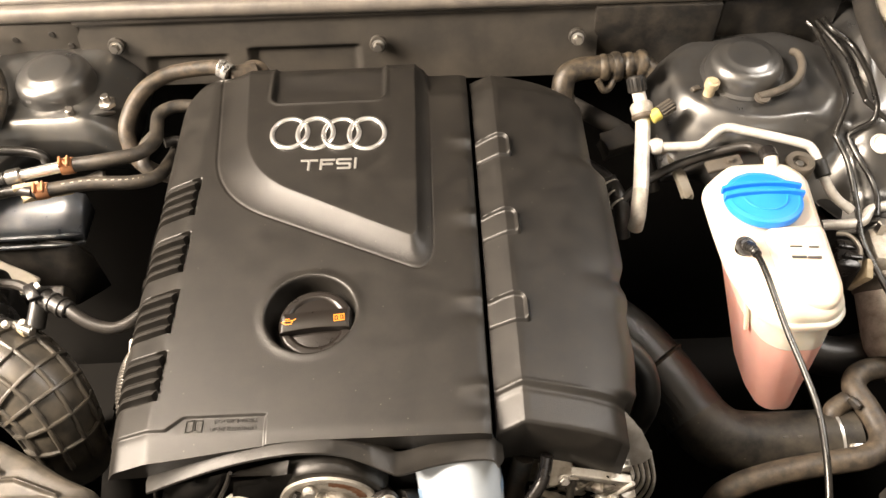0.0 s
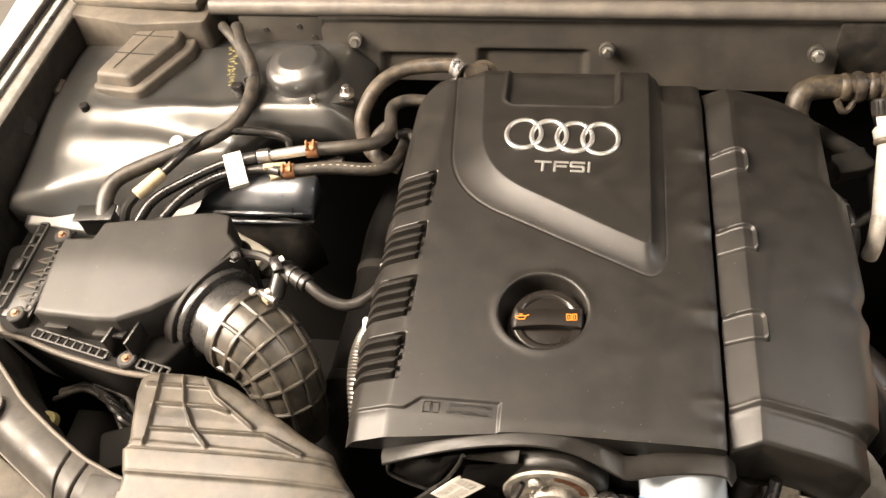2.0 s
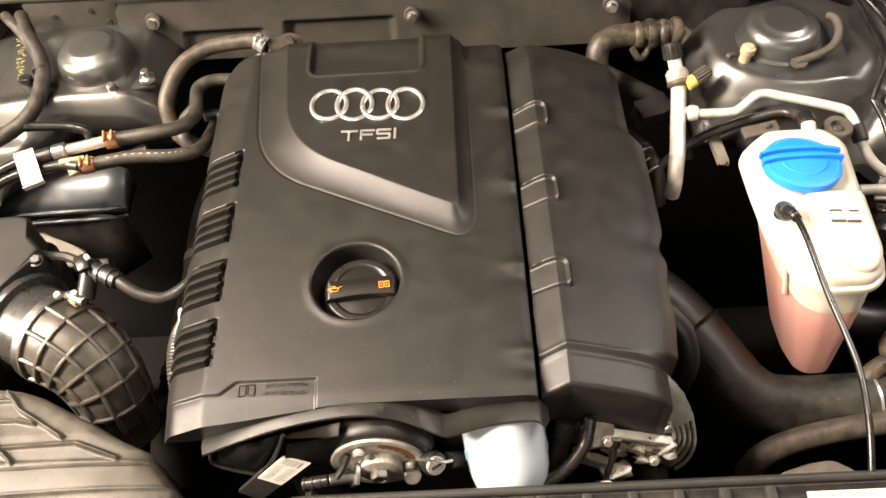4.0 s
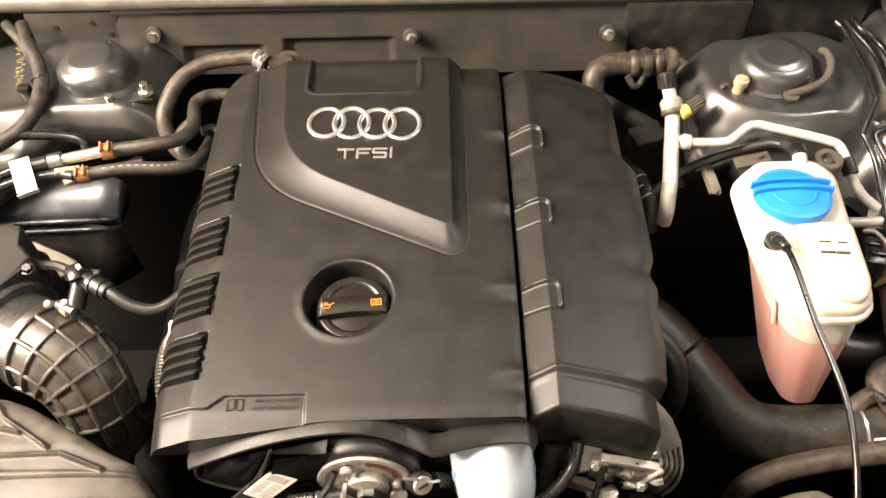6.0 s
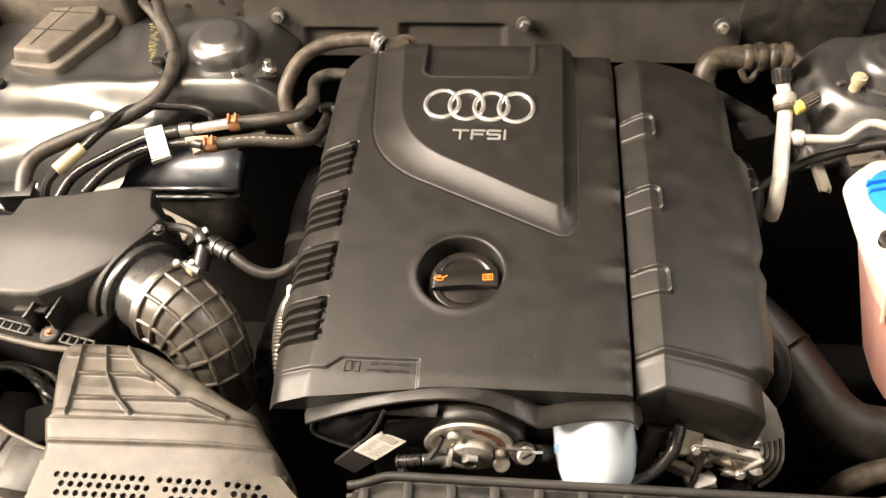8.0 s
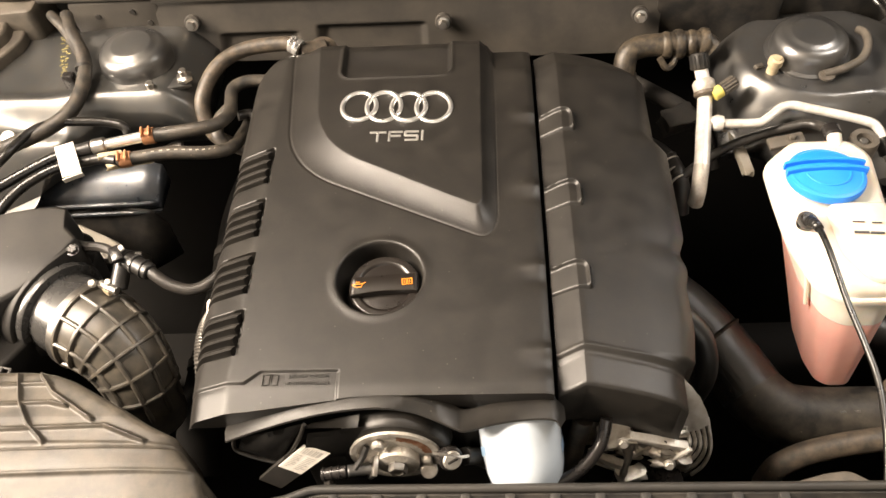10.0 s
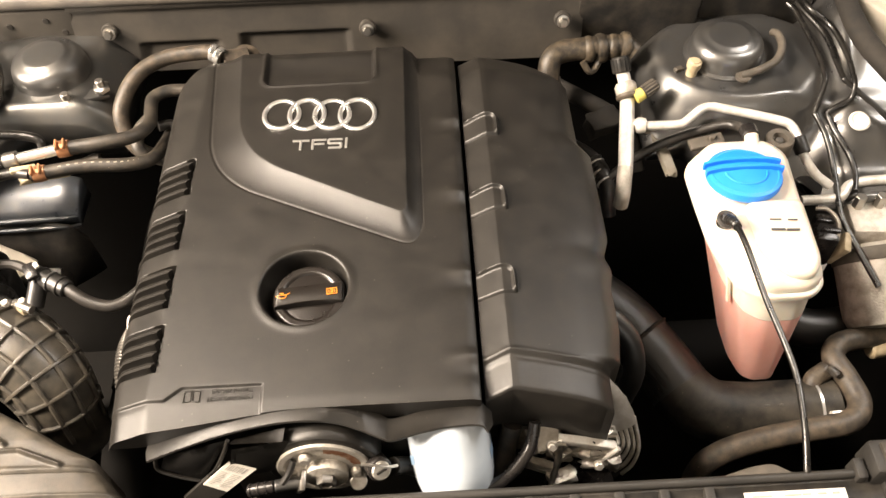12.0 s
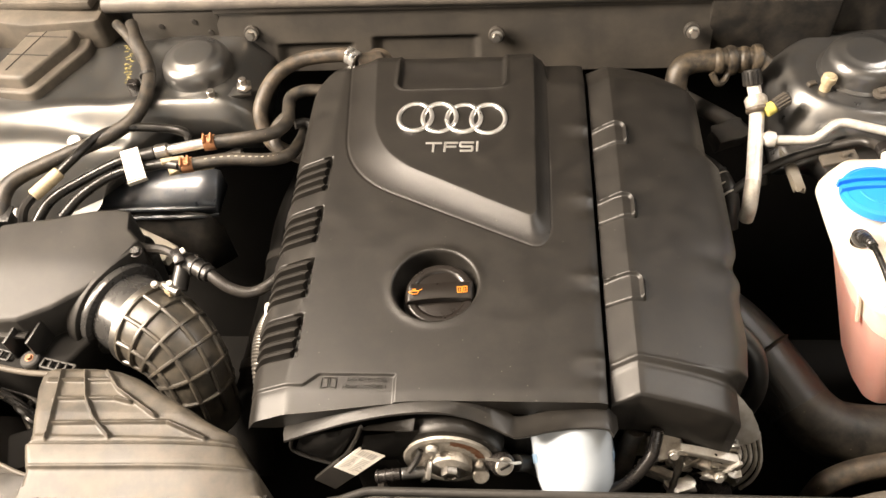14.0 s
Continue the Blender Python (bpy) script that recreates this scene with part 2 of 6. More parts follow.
        bm.faces.new(rows[-1])
    return bm


def lathe(profile, base, axis, n=32, bm=None):
    """A turned shape: profile rows (radius, height) along the axis from base."""
    bm = bm or bmesh.new()
    w = Vector(axis).normalized()
    u = w.orthogonal().normalized()
    v = w.cross(u)
    rows = []
    for r, h in profile:
        c = Vector(base) + w * h
        rows.append([bm.verts.new(c + max(r, 1e-5) * (math.cos(a) * u + math.sin(a) * v)) for a in (2 * math.pi * k / n for k in range(n))])
    for a, b in zip(rows, rows[1:]):
        for k in range(n):
            bm.faces.new((a[k], a[(k + 1) % n], b[(k + 1) % n], b[k]))
    bm.faces.new(rows[0][::-1])
    bm.faces.new(rows[-1])
    return bm


def rod(a, b, r, n=12, bevel=0.15, bm=None):
    """A round bar from a to b with softened ends."""
    d = Vector(b) - Vector(a)
    h, e = d.length, min(r * bevel, d.length * 0.3)
    return lathe([(r - e, 0), (r, e), (r, h - e), (r - e, h)], a, d, n, bm)


def block(centre, size, bevel=0.002, turn=(0, 0, 0), bm=None, segments=2):
    bm2 = bmesh.new()
    bmesh.ops.create_cube(bm2, size=1, matrix=Matrix.Diagonal((*size, 1)))
    if bevel:
        bmesh.ops.bevel(bm2, geom=bm2.edges[:], offset=min(bevel, min(size) * 0.45), segments=segments, profile=0.5, affect="EDGES")
    bmesh.ops.transform(bm2, matrix=pose(*centre, *turn), verts=bm2.verts)
    return merged(bm2, bm)


def merged(a, into=None):
    if into is None:
        return a
    me = bpy.data.meshes.new("joint")
    a.to_mesh(me)
    a.free()
    into.from_mesh(me)
    bpy.data.meshes.remove(me)
    return into


def rounded(outline, r, n=4):
    """An outline of (x, y) with its corners rounded."""
    out, k = [], len(outline)
    for i in range(k):
        a, b, c = Vector(outline[i - 1]), Vector(outline[i]), Vector(outline[(i + 1) % k])
        d = min(r, (a - b).length * 0.45, (c - b).length * 0.45)
        p, q = b + (a - b).normalized() * d, b + (c - b).normalized() * d
        for j in range(n + 1):
            t = j / n
            out.append(tuple((1 - t) ** 2 * p + 2 * t * (1 - t) * b + t * t * q))
    return out


def prism(outline, z0, z1, bevel=0.002, tilt=None, bm=None, taper=0.0):
    """An outline in plan pulled up from z0 to z1 with a softened upper rim; tilt(x, y) is added to the upper face's height; taper pulls the foot in."""
    bm = bm or bmesh.new()
    f = tilt or (lambda x, y: 0.0)
    c = Vector((sum(p[0] for p in outline) / len(outline), sum(p[1] for p in outline) / len(outline)))
    area = sum(a[0] * b[1] - b[0] * a[1] for a, b in zip(outline, outline[1:] + outline[:1]))
    line = [Vector(p) for p in (outline if area > 0 else outline[::-1])]
    k = len(line)
    inward = []
    for i in range(k):
        d = (line[(i + 1) % k] - line[i - 1]).normalized()
        inward.append(Vector((-d.y, d.x)))
    rows = [[bm.verts.new((*(p + (c - p) * taper), z0)) for p in line]]
    for drop, pull in ((bevel, 0), (bevel * 0.3, bevel * 0.3), (0, bevel)):
        rows.append([bm.verts.new((*(p + q * pull), z1 - drop + f(*p))) for p, q in zip(line, inward)])
    for a, b in zip(rows, rows[1:]):
        for i in range(k):
            bm.faces.new((a[i], a[(i + 1) % k], b[(i + 1) % k], b[i]))
    bm.faces.new(rows[0][::-1])
    bm.faces.new(rows[-1])
    return bm


def sheet(nu, nv, place, skirt=None, bm=None, close=True):
    """A surface of nu by nv cells: place(u, v) takes arrays from 0 to 1 and gives x, y, z. skirt: the height to which its rim drops."""
    u, v = np.meshgrid(np.linspace(0, 1, nu + 1), np.linspace(0, 1, nv + 1))
    x, y, z = (a + 0 * u for a in place(u, v))
    verts = np.stack([x, y, z], -1).reshape(-1, 3)
    idx = np.arange((nu + 1) * (nv + 1)).reshape(nv + 1, nu + 1)
    faces = np.stack([idx[:-1, :-1], idx[:-1, 1:], idx[1:, 1:], idx[1:, :-1]], -1).reshape(-1, 4).tolist()
    verts = verts.tolist()
    if skirt is not None:
        rim = idx[0, :].tolist() + idx[1:, -1].tolist() + idx[-1, -2::-1].tolist() + idx[-2:0:-1, 0].tolist()
        start = len(verts)
        low = skirt if callable(skirt) else (lambda x, y: skirt)
        verts += [[verts[i][0], verts[i][1], min(low(verts[i][0], verts[i][1]), verts[i][2])] for i in rim]
        k = len(rim)
        faces += [[rim[(i + 1) % k], rim[i], start + i, start + (i + 1) % k] for i in range(k)]
        if close:
            faces.append([start + i for i in range(k)][::-1])
    me = bpy.data.meshes.new("sheet")
    me.from_pydata(verts, [], faces)
    bm = bm or bmesh.new()
    bm.from_mesh(me)
    bpy.data.meshes.remove(me)
    return bm


def soft(a, k):
    """Softened max(a, 0)."""
    return k * np.logaddexp(0, a / k)


def step(a):
    a = np.clip(a, 0, 1)
    return a * a * (3 - 2 * a)


def bolt(parent, place, r, axis=(0, 0, 1), h=None, mat=None, name="bolt", label=""):
    """A hexagon head on a washer."""
    h = h or r * 0.9
    bm = lathe([(r * 1.35, 0), (r * 1.35, h * 0.18), (r * 1.2, h * 0.2)], place, axis, 18)
    lathe([(r, h * 0.2), (r, h * 0.85), (r * 0.85, h)], place, axis, 6, bm)
    return part(name, bm, mat or STEEL, parent, label, 30)


def band(pts, at, r, width, mat, parent, name="hose_clamp", label=""):
    """A clamp band with its screw, round a hose at the share at of its line."""
    line = curve_points(pts, 12)
    i = min(len(line) - 2, max(1, round(at * (len(line) - 1))))
    p, t, u, v = frames_along(line)[i]
    bm = lathe([(r, -width / 2), (r * 1.1, -width / 2), (r * 1.14, 0), (r * 1.1, width / 2), (r, width / 2)], p, t, 24)
    up = Vector((0, 0, 1)) - t * t.z
    up = up.normalized() if up.length > 0.2 else u
    side = t.cross(up)
    c = p + up * r * 1.02 - side * r * 0.5
    rod(c - side * width * 0.7, c + side * width * 0.7, width * 0.28, 8, bm=bm)
    return part(name, bm, mat, parent, label)


def spring_clamp(pts, at, r, parent):
    """A wide spring band with two bent ears."""
    line = curve_points(pts, 12)
    i = min(len(line) - 2, max(1, round(at * (len(line) - 1))))
    p, t, u, v = frames_along(line)[i]
    bm = lathe([(r, -0.0055), (r * 1.1, -0.0055), (r * 1.14, 0), (r * 1.1, 0.0055), (r, 0.0055)], p, t, 24)
    yaw = math.degrees(math.atan2(t.y, t.x))
    for o in (-0.0035, 0.0035):
        block(p + t * o + Vector((0, -0.003, r * 1.1 + 0.0012)), (0.0022, 0.011, 0.0042), 0.0006, (8, 0, yaw), bm, 1)
    return part("hose_clamp", bm, COPPER, parent, "rusty copper-coloured spring clamp")



# ---- setting ----
floor = part("floor", block((0, 0, -0.05), (8, 8, 0.1), 0), CONCRETE, smooth=0)
tagged(floor, "grey concrete garage floor under the car", "floor", kind="structure")
for wall_name, c, s in (("wall_north", (0, 4.05, 1.5), (8.2, 0.1, 3.0)), ("wall_south", (0, -4.05, 1.5), (8.2, 0.1, 3.0)),
                        ("wall_east", (4.05, 0, 1.5), (0.1, 8.0, 3.0)), ("wall_west", (-4.05, 0, 1.5), (0.1, 8.0, 3.0))):
    tagged(part(wall_name, block(c, s, 0), PLASTER, smooth=0), "pale painted plaster garage wall", "wall", kind="structure")
tagged(part("ceiling", block((0, 0, 3.05), (8.2, 8.2, 0.1), 0), PLASTER, smooth=0), "pale painted garage ceiling", "ceiling", kind="structure")
bonnet = part("bonnet", block((0, 0.765, 1.475), (1.40, 0.03, 0.98), 0.01, (15, 0, 0)), FELT, smooth=30)
tagged(bonnet, "raised bonnet with dark felt on its underside", "bonnet", kind="structure")

# ---- engine cover ----
cover = thing("engine_cover", (-0.09, 0.44, 0.90), "matt black moulded plastic engine cover with raised panel", "engine cover")


def near(x, y, cx, cy, rx, ry):
    return np.exp(-((x - cx) / rx) ** 2 - ((y - cy) / ry) ** 2)


def blended(a, b, k):
    """The smaller of two distances, with the corner rounded over k."""
    h = np.maximum(k - np.abs(a - b), 0) / k
    return np.minimum(a, b) - h * h * k * 0.25


def panel_share(x, y):
    """0 outside the raised panel's foot, 1 on its top."""
    left = (x + 0.1760 + 0.079 * (y - 0.534)) * 0.997
    slant = ((x + 0.150) * 0.069 + (y - 0.4718) * 0.142) / math.hypot(0.142, 0.069)
    right = 0.0152 - x
    a = blended(left, slant, 0.044) / (0.0272 - 0.0050 * step((x + 0.13) / 0.13))
    b = right / 0.0125
    return blended(a, b, 1.7 - 1.35 * np.clip(blended(a, b, 1.4), 0, 1))


def cover_edge(x, y):
    """The cover's plain top, bent down along its flank."""
    return 0.980 - 0.45 * soft(-0.1905 - x, 0.0012) - 1.5 * soft(-0.2215 - x + 0.004 * step((0.33 - y) / 0.07), 0.002)


def cover_height(x, y):
    z = cover_edge(x, y)
    z = z - 0.25 * soft(0.2620 - y, 0.0015) - 0.5 * soft(x - 0.0475, 0.0012)
    z = z - (0.45 - 0.17 * step((x - 0.010) / 0.008)) * soft(y - 0.632 + 0.029 * step((x - 0.010) / 0.008), 0.0016)
    s = panel_share(x, y)
    ramp = np.clip(s, 0, 1)
    ramp = 0.20 * ramp + 0.80 * ramp ** 2
    z = z + 0.0095 * ramp - 0.0008 * np.exp(-((s + 0.03) / 0.030) ** 2)
    pad = np.maximum(np.abs(x + 0.0785) - 0.0440, 0.598 - y)
    corner = np.hypot(np.maximum(np.abs(x + 0.0785) - 0.0440, 0), np.maximum(0.598 - y, 0))
    inside = np.where(corner > 0, corner, pad)
    z = z - (0.0022 + 0.0036 * step((0.646 - y) / 0.040)) * step((0.0100 - inside) / 0.0045) + 0.0008 * np.exp(-((inside - 0.0105) / 0.002) ** 2)
    r = np.hypot(x + 0.0812, y - 0.3592)
    z = z + 0.0009 * np.exp(-((r - 0.0372) / 0.0040) ** 2) - 0.026 * step((0.0360 - r) / 0.0070)
    line = np.where(x < -0.178, 0.2667, np.where(x < -0.166, 0.2667 + (x + 0.178) * 0.80, 0.2763))
    label = np.minimum((line - y) / 0.0012, (-0.1065 - x) / 0.0012)
    z = z - 0.0022 * step(label)
    for cy in (0.541, 0.452, 0.367, 0.290):
        z = z + 0.0018 * near(x, y, 0.050, cy, 0.014, 0.0055) - 0.0016 * near(x, y, 0.047, cy - 0.013, 0.012, 0.008)
    for a, b in VENTS:
        inside = np.minimum(np.minimum((y - a) / 0.0015, (b - y) / 0.0015), (-0.1868 - x) / 0.0015)
        z = z - (0.0070 + 0.0070 * step((x + 0.1990) / 0.006)) * np.clip(inside, 0, 1)
    return z


VENTS = [(0.4640, 0.5065), (0.4048, 0.4460), (0.3463, 0.3875), (0.2898, 0.3310)]


def main_cover(u, v):
    y = 0.2435 + v * (0.641 - 0.2435)
    left = -0.2345 + 0.034 * np.clip(y - 0.33, 0, 1)
    left = left + 0.020 * step((y - 0.605) / 0.04) + 0.010 * step((0.335 - y) / 0.07)
    x = left + u * (0.0525 - left)
    y = y + 0.0115 * step((x + 0.212) / 0.14) * (1 - v) ** 8
    return x, y, cover_height(x, y)


def cover_rim(x, y):
    """The height of the cover's lower rim."""
    if y < 0.262:
        return 0.951 + 0.006 * float(step((x + 0.205) / 0.09))
    return 0.926


main_part = part("main_shell", sheet(290, 480, main_cover, cover_rim), COVER, cover, "matt charcoal plastic shell with worn grain", smooth=75)

def vent_slat(yc, w):
    """One flat louvre bar with a sharp crest, bent down over the cover's flank, with a small tooth at its inner end."""
    bm = bmesh.new()
    rows = []
    left = -0.2345 + 0.034 * max(0.0, yc - 0.33)
    for k in range(17):
        x = max(-0.1918 - 0.0377 * k / 16, left + 0.003)
        z = float(cover_edge(np.array(x), np.array(yc))) - 0.0012 * max(0.0, 1 - k / 2)
        ring = []
        for dy, dz in ((-w * 1.5, -0.0100), (-w * 1.15, -0.0030), (-w * 0.85, 0.0002), (w * 0.45, -0.0002), (w * 0.65, 0.0005), (w, 0.0003), (w, -0.0100)):
            inset = (0.0016 if dy < 0 else -0.0018 if dz > 0 else 0.0) * max(0.0, 1 - k / 1.5)
            ring.append(bm.verts.new((x - inset, yc + dy, z + dz)))
        rows.append(ring)
    for p, q in zip(rows, rows[1:]):
        for j in range(7):
            bm.faces.new((p[j], p[(j + 1) % 7], q[(j + 1) % 7], q[j]))
    bm.faces.new(rows[0][::-1])
    bm.faces.new(rows[-1])
    bmesh.ops.recalc_face_normals(bm, faces=bm.faces)
    return bm


for a, b in VENTS:
    pitch = (b - a) / 4.12
    for k in range(4):
        part("slat", vent_slat(a + (k + 0.70) * pitch, pitch * 0.215), COVER, cover, smooth=24)

# lettering and icons pressed into the cover


def moulded_words(words, x, y, size):
    curve = bpy.data.curves.new("moulded_words", "FONT")
    curve.body, curve.size, curve.extrude = words, size, 0.00025
    curve.resolution_u = 2
    holder = bpy.data.objects.new("moulded_words", curve)
    bm = bmesh.new()
    bm.from_mesh(holder.to_mesh())
    holder.to_mesh_clear()
    bpy.data.objects.remove(holder)
    bmesh.ops.scale(bm, vec=(0.86, 1, 1), verts=bm.verts)
    bmesh.ops.translate(bm, vec=(x, y, float(cover_height(np.array(x), np.array(y + size / 3))) + 0.0005), verts=bm.verts)
    part("moulded_inscription", bm, COVER, cover, "raised moulded words " + words, smooth=0)


moulded_words("DO NOT OVERFILL", -0.1440, 0.2706, 0.0042)
moulded_words("NICHT ÜBERFÜLLEN", -0.1465, 0.2646, 0.0042)
for name, rows in (("moulded_page", ((-5, -4), (-5, 3.4), (-0.6, 4), (-0.6, -3.4))), ("moulded_page", ((0.6, -3.4), (0.6, 4), (5, 3.4), (5, -4)))):
    z = float(cover_height(np.array(-0.158), np.array(0.269))) + 0.0005
    pts = [(-0.1580 + 0.00115 * x, 0.2690 + 0.00115 * y, z) for x, y in rows]
    pts = [Vector(p).lerp(Vector(q), f) for p, q in zip(pts, pts[1:] + pts[:1]) for f in (0.0, 0.5)]
    part(name, tube(pts + pts[:2], 0.0005, 6, 1), COVER, cover, "raised moulded page of an open book symbol")

# chrome emblem rings, lying through one another
emblem_z = 0.9905
for k in range(4):
    cx, cy = -0.1108 + 0.0233 * k, 0.5475 - 0.0014 * k
    bm = bmesh.new()
    n, R, w, h = 56, 0.0160, 0.0023, 0.0024
    rows = []
    for i in range(n):
        a = 2 * math.pi * i / n
        lift = 0.0006 * math.sin(a) * (1 if k % 2 else -1)
        ring = []
        for dr, dz in ((-w, 0), (-w * 0.8, h * 0.7), (-w * 0.25, h), (w * 0.25, h), (w * 0.8, h * 0.7), (w, 0)):
            ring.append(bm.verts.new((cx + (R + dr) * math.cos(a), cy + (R * 1.17 + dr) * math.sin(a), emblem_z - 0.0012 + dz + lift)))
        rows.append(ring)
    for i in range(n):
        a, b = rows[i], rows[(i + 1) % n]
        for j in range(6):
            bm.faces.new((a[j], b[j], b[(j + 1) % 6], a[(j + 1) % 6]))
    part("chrome_ring", bm, CHROME, cover, "satin chrome emblem ring", smooth=60)


def strokes(rows, place, z, h, mat, name, parent, label, thick=0.0016, turn=0.0):
    """Letters or signs from flat bars: rows of x0, y0, x1, y1 in the sign's own plane."""
    bm = bmesh.new()
    for x0, y0, x1, y1 in rows:
        d = Vector((x1 - x0, y1 - y0))
        c = Vector(((x0 + x1) / 2, (y0 + y1) / 2))
        c.rotate(Matrix.Rotation(radians(turn), 2))
        block((place[0] + c.x, place[1] + c.y, z + h / 2), (d.length + thick, thick, h), thick * 0.2, (0, 0, math.degrees(math.atan2(d.y, d.x)) + turn), bm, 1)
    return part(name, bm, mat, parent, label, smooth=30)


# T F S I
LET = {"T": ((0, 1, 1.25, 1), (0.62, 0, 0.62, 1)), "F": ((0, 0, 0, 1), (0, 1, 1.05, 1), (0, 0.52, 0.9, 0.52)),
       "S": ((0.1, 0, 1, 0), (1.08, 0.1, 1.08, 0.42), (0.1, 0.52, 1, 0.52), (0, 0.6, 0, 0.92), (0.1, 1, 1.08, 1)), "I": ((0, 0, 0, 1),)}
x = -0.0975
for ch, adv in (("T", 0.0172), ("F", 0.0142), ("S", 0.0158), ("I", 0.004)):
    s = 0.0104
    strokes([tuple(c * s for c in q) for q in LET[ch]], (x, 0.5020), 0.9892, 0.0015, LETTERCHROME, "letter", cover, "worn satin chrome letter " + ch, 0.0023, -1.5)
    x += adv

# second, narrower cover beside the seam
side_cover = thing("side_cover", (0.11, 0.44, 0.90), "matt black plastic side cover clipped to the engine cover", "engine cover")


def side_right(y):
    return (0.1620 + 0.0105 * step((0.527 - y) / 0.022) - 0.006 * near(0, y, 0, 0.391, 1, 0.012) - 0.006 * step((0.385 - y) / 0.03)
            - 0.0045 * step((0.325 - y) / 0.04) - 0.0100 * step((0.290 - y) / 0.010) - 0.018 * step((y - 0.606) / 0.03))


def side_skew(x):
    """How far the front edges lie behind their line at the kink."""
    return 0.14 * np.maximum(x - 0.076, 0) + 0.18 * np.maximum(0.076 - x, 0)


def side_height(x, y):
    z = 0.9855 - 0.16 * (x - 0.076)
    z = np.minimum(z, 0.9855 - 0.62 * (0.076 - x)) - 0.0006 * np.exp(-((x - 0.076) / 0.003) ** 2)
    edge = side_right(y)
    z = z - 0.9 * soft(x - (edge - 0.009), 0.0022) - 0.25 * soft(x - (edge - 0.03), 0.006)
    yy = y + side_skew(x)
    z = z - 0.0036 * step((0.2922 - yy) / 0.0052) + 0.0005 * np.exp(-((yy - 0.2920) / 0.0016) ** 2) + 0.0007 * np.exp(-((yy - 0.2866) / 0.0013) ** 2) - 0.14 * soft(0.2872 - yy, 0.0006)
    z = z - 1.5 * soft(0.2632 - yy, 0.0005) - 0.28 * soft(y - 0.604, 0.0012) - 0.5 * soft(y - 0.630, 0.0015)
    return z


def side_cover_shape(u, v):
    x = 0.0560 + u * 0.11
    for k in range(3):
        front = 0.2618 - side_skew(x)
        y = front + v * (0.637 - front)
        x = 0.0560 + u * (side_right(y) - 0.0560)
    return x, y - 0.010 * u * v ** 8, side_height(x, y)


def side_rim(x, y):
    """The height of the side cover's lower rim."""
    return 0.922 - 0.15 * min(max(x - 0.066, 0.0), 0.1) - 0.0065 * float(step((x - 0.116) / 0.002))


part("side_shell", sheet(130, 330, side_cover_shape, side_rim), COVER, side_cover, smooth=50)
for cy in (0.5250, 0.4375, 0.3530):
    def clip_shape(u, v):
        x, y = 0.0562 + u * 0.0330, cy - 0.0140 + v * 0.0310
        top = cy + 0.0130 + 0.10 * np.minimum(x - 0.067, 0)
        dx, dy = x - 0.0783, y - (top - 0.0075)
        d = np.hypot(np.maximum(dx, 0), np.maximum(dy, 0)) + np.minimum(np.maximum(dx, dy), 0) - 0.0075
        lip = 0.0040 * np.exp(-(d / 0.0017) ** 2) * step((y - cy + 0.0135) / 0.005)
        return x, y, side_height(x, y) - 0.0012 + 0.0036 * step((0.0022 - d) / 0.0034) * step((y - cy + 0.0140) / 0.004) + lip

    part("clip_tab", sheet(44, 44, clip_shape, 0.955), COVER, side_cover, "raised clip tab of the side cover", smooth=60)

# oil filler cap in its well
oil_cap = thing("oil_filler_cap", (-0.0775, 0.3590, 0.945), "black oil filler cap with orange printed symbols", "oil cap")
CAP = Vector((-0.0797, 0.3585, 0.949))


def cap_top(u, v):
    """A round top with a flat rim and a scooped middle."""
    r, a = u * 0.0280, v * 2 * np.pi
    z = 0.0158 - 0.0062 * step((0.0225 - r) / 0.0075) - 0.0012 * np.exp(-((r - 0.0170) / 0.0012) ** 2) - 0.0022 * step((r - 0.0264) / 0.0016)
    return CAP.x + r * np.cos(a), CAP.y + r * np.sin(a), CAP.z + z


part("cap_body", lathe([(0.022, 0.0), (0.0278, 0.004), (0.0282, 0.0120), (0.0280, 0.0136), (0.0262, 0.0140)], CAP, (0, 0, 1), 56), OILCAP, oil_cap)
part("cap_top", sheet(44, 72, cap_top), OILCAP, oil_cap, "scooped round top", smooth=60)
side = [-0.0256 + 0.0516 * k / 16 for k in range(17)]
bar = [(CAP.x + x, CAP.y - 0.0074 - 2.2 * x * x + 0.07 * x) for x in side] + [(CAP.x + x, CAP.y + 0.0070 + 1.0 * x * x + 0.07 * x) for x in side[::-1]]
grip = part("grip_bar", prism(bar, CAP.z + 0.006, CAP.z + 0.0212, 0.0012, lambda x, y: -0.0012 * ((x - CAP.x) / 0.028) ** 2), OILCAP, oil_cap, "turning bar across the cap", smooth=35)
strokes([(-4, 0.6, -1.5, -1.2), (-1.5, -1.2, 1.6, -1.2), (1.6, -1.2, 2.6, 1), (2.6, 1, 4.4, 1.9), (-3, 1, 2.4, 1), (-0.4, 1.2, -0.4, 2.3), (-1.4, 2.3, 0.6, 2.3)],
        (0, 0), 0.9790, 0.0004, ORANGE, "oil_can_symbol", grip, "orange oil can symbol", 0.45).data.transform(
    Matrix.Translation((-0.0990, 0.3560, -0.0086)) @ Matrix.Rotation(radians(5), 4, "Z") @ Matrix.Diagonal((0.00125, 0.00125, 1, 1)))
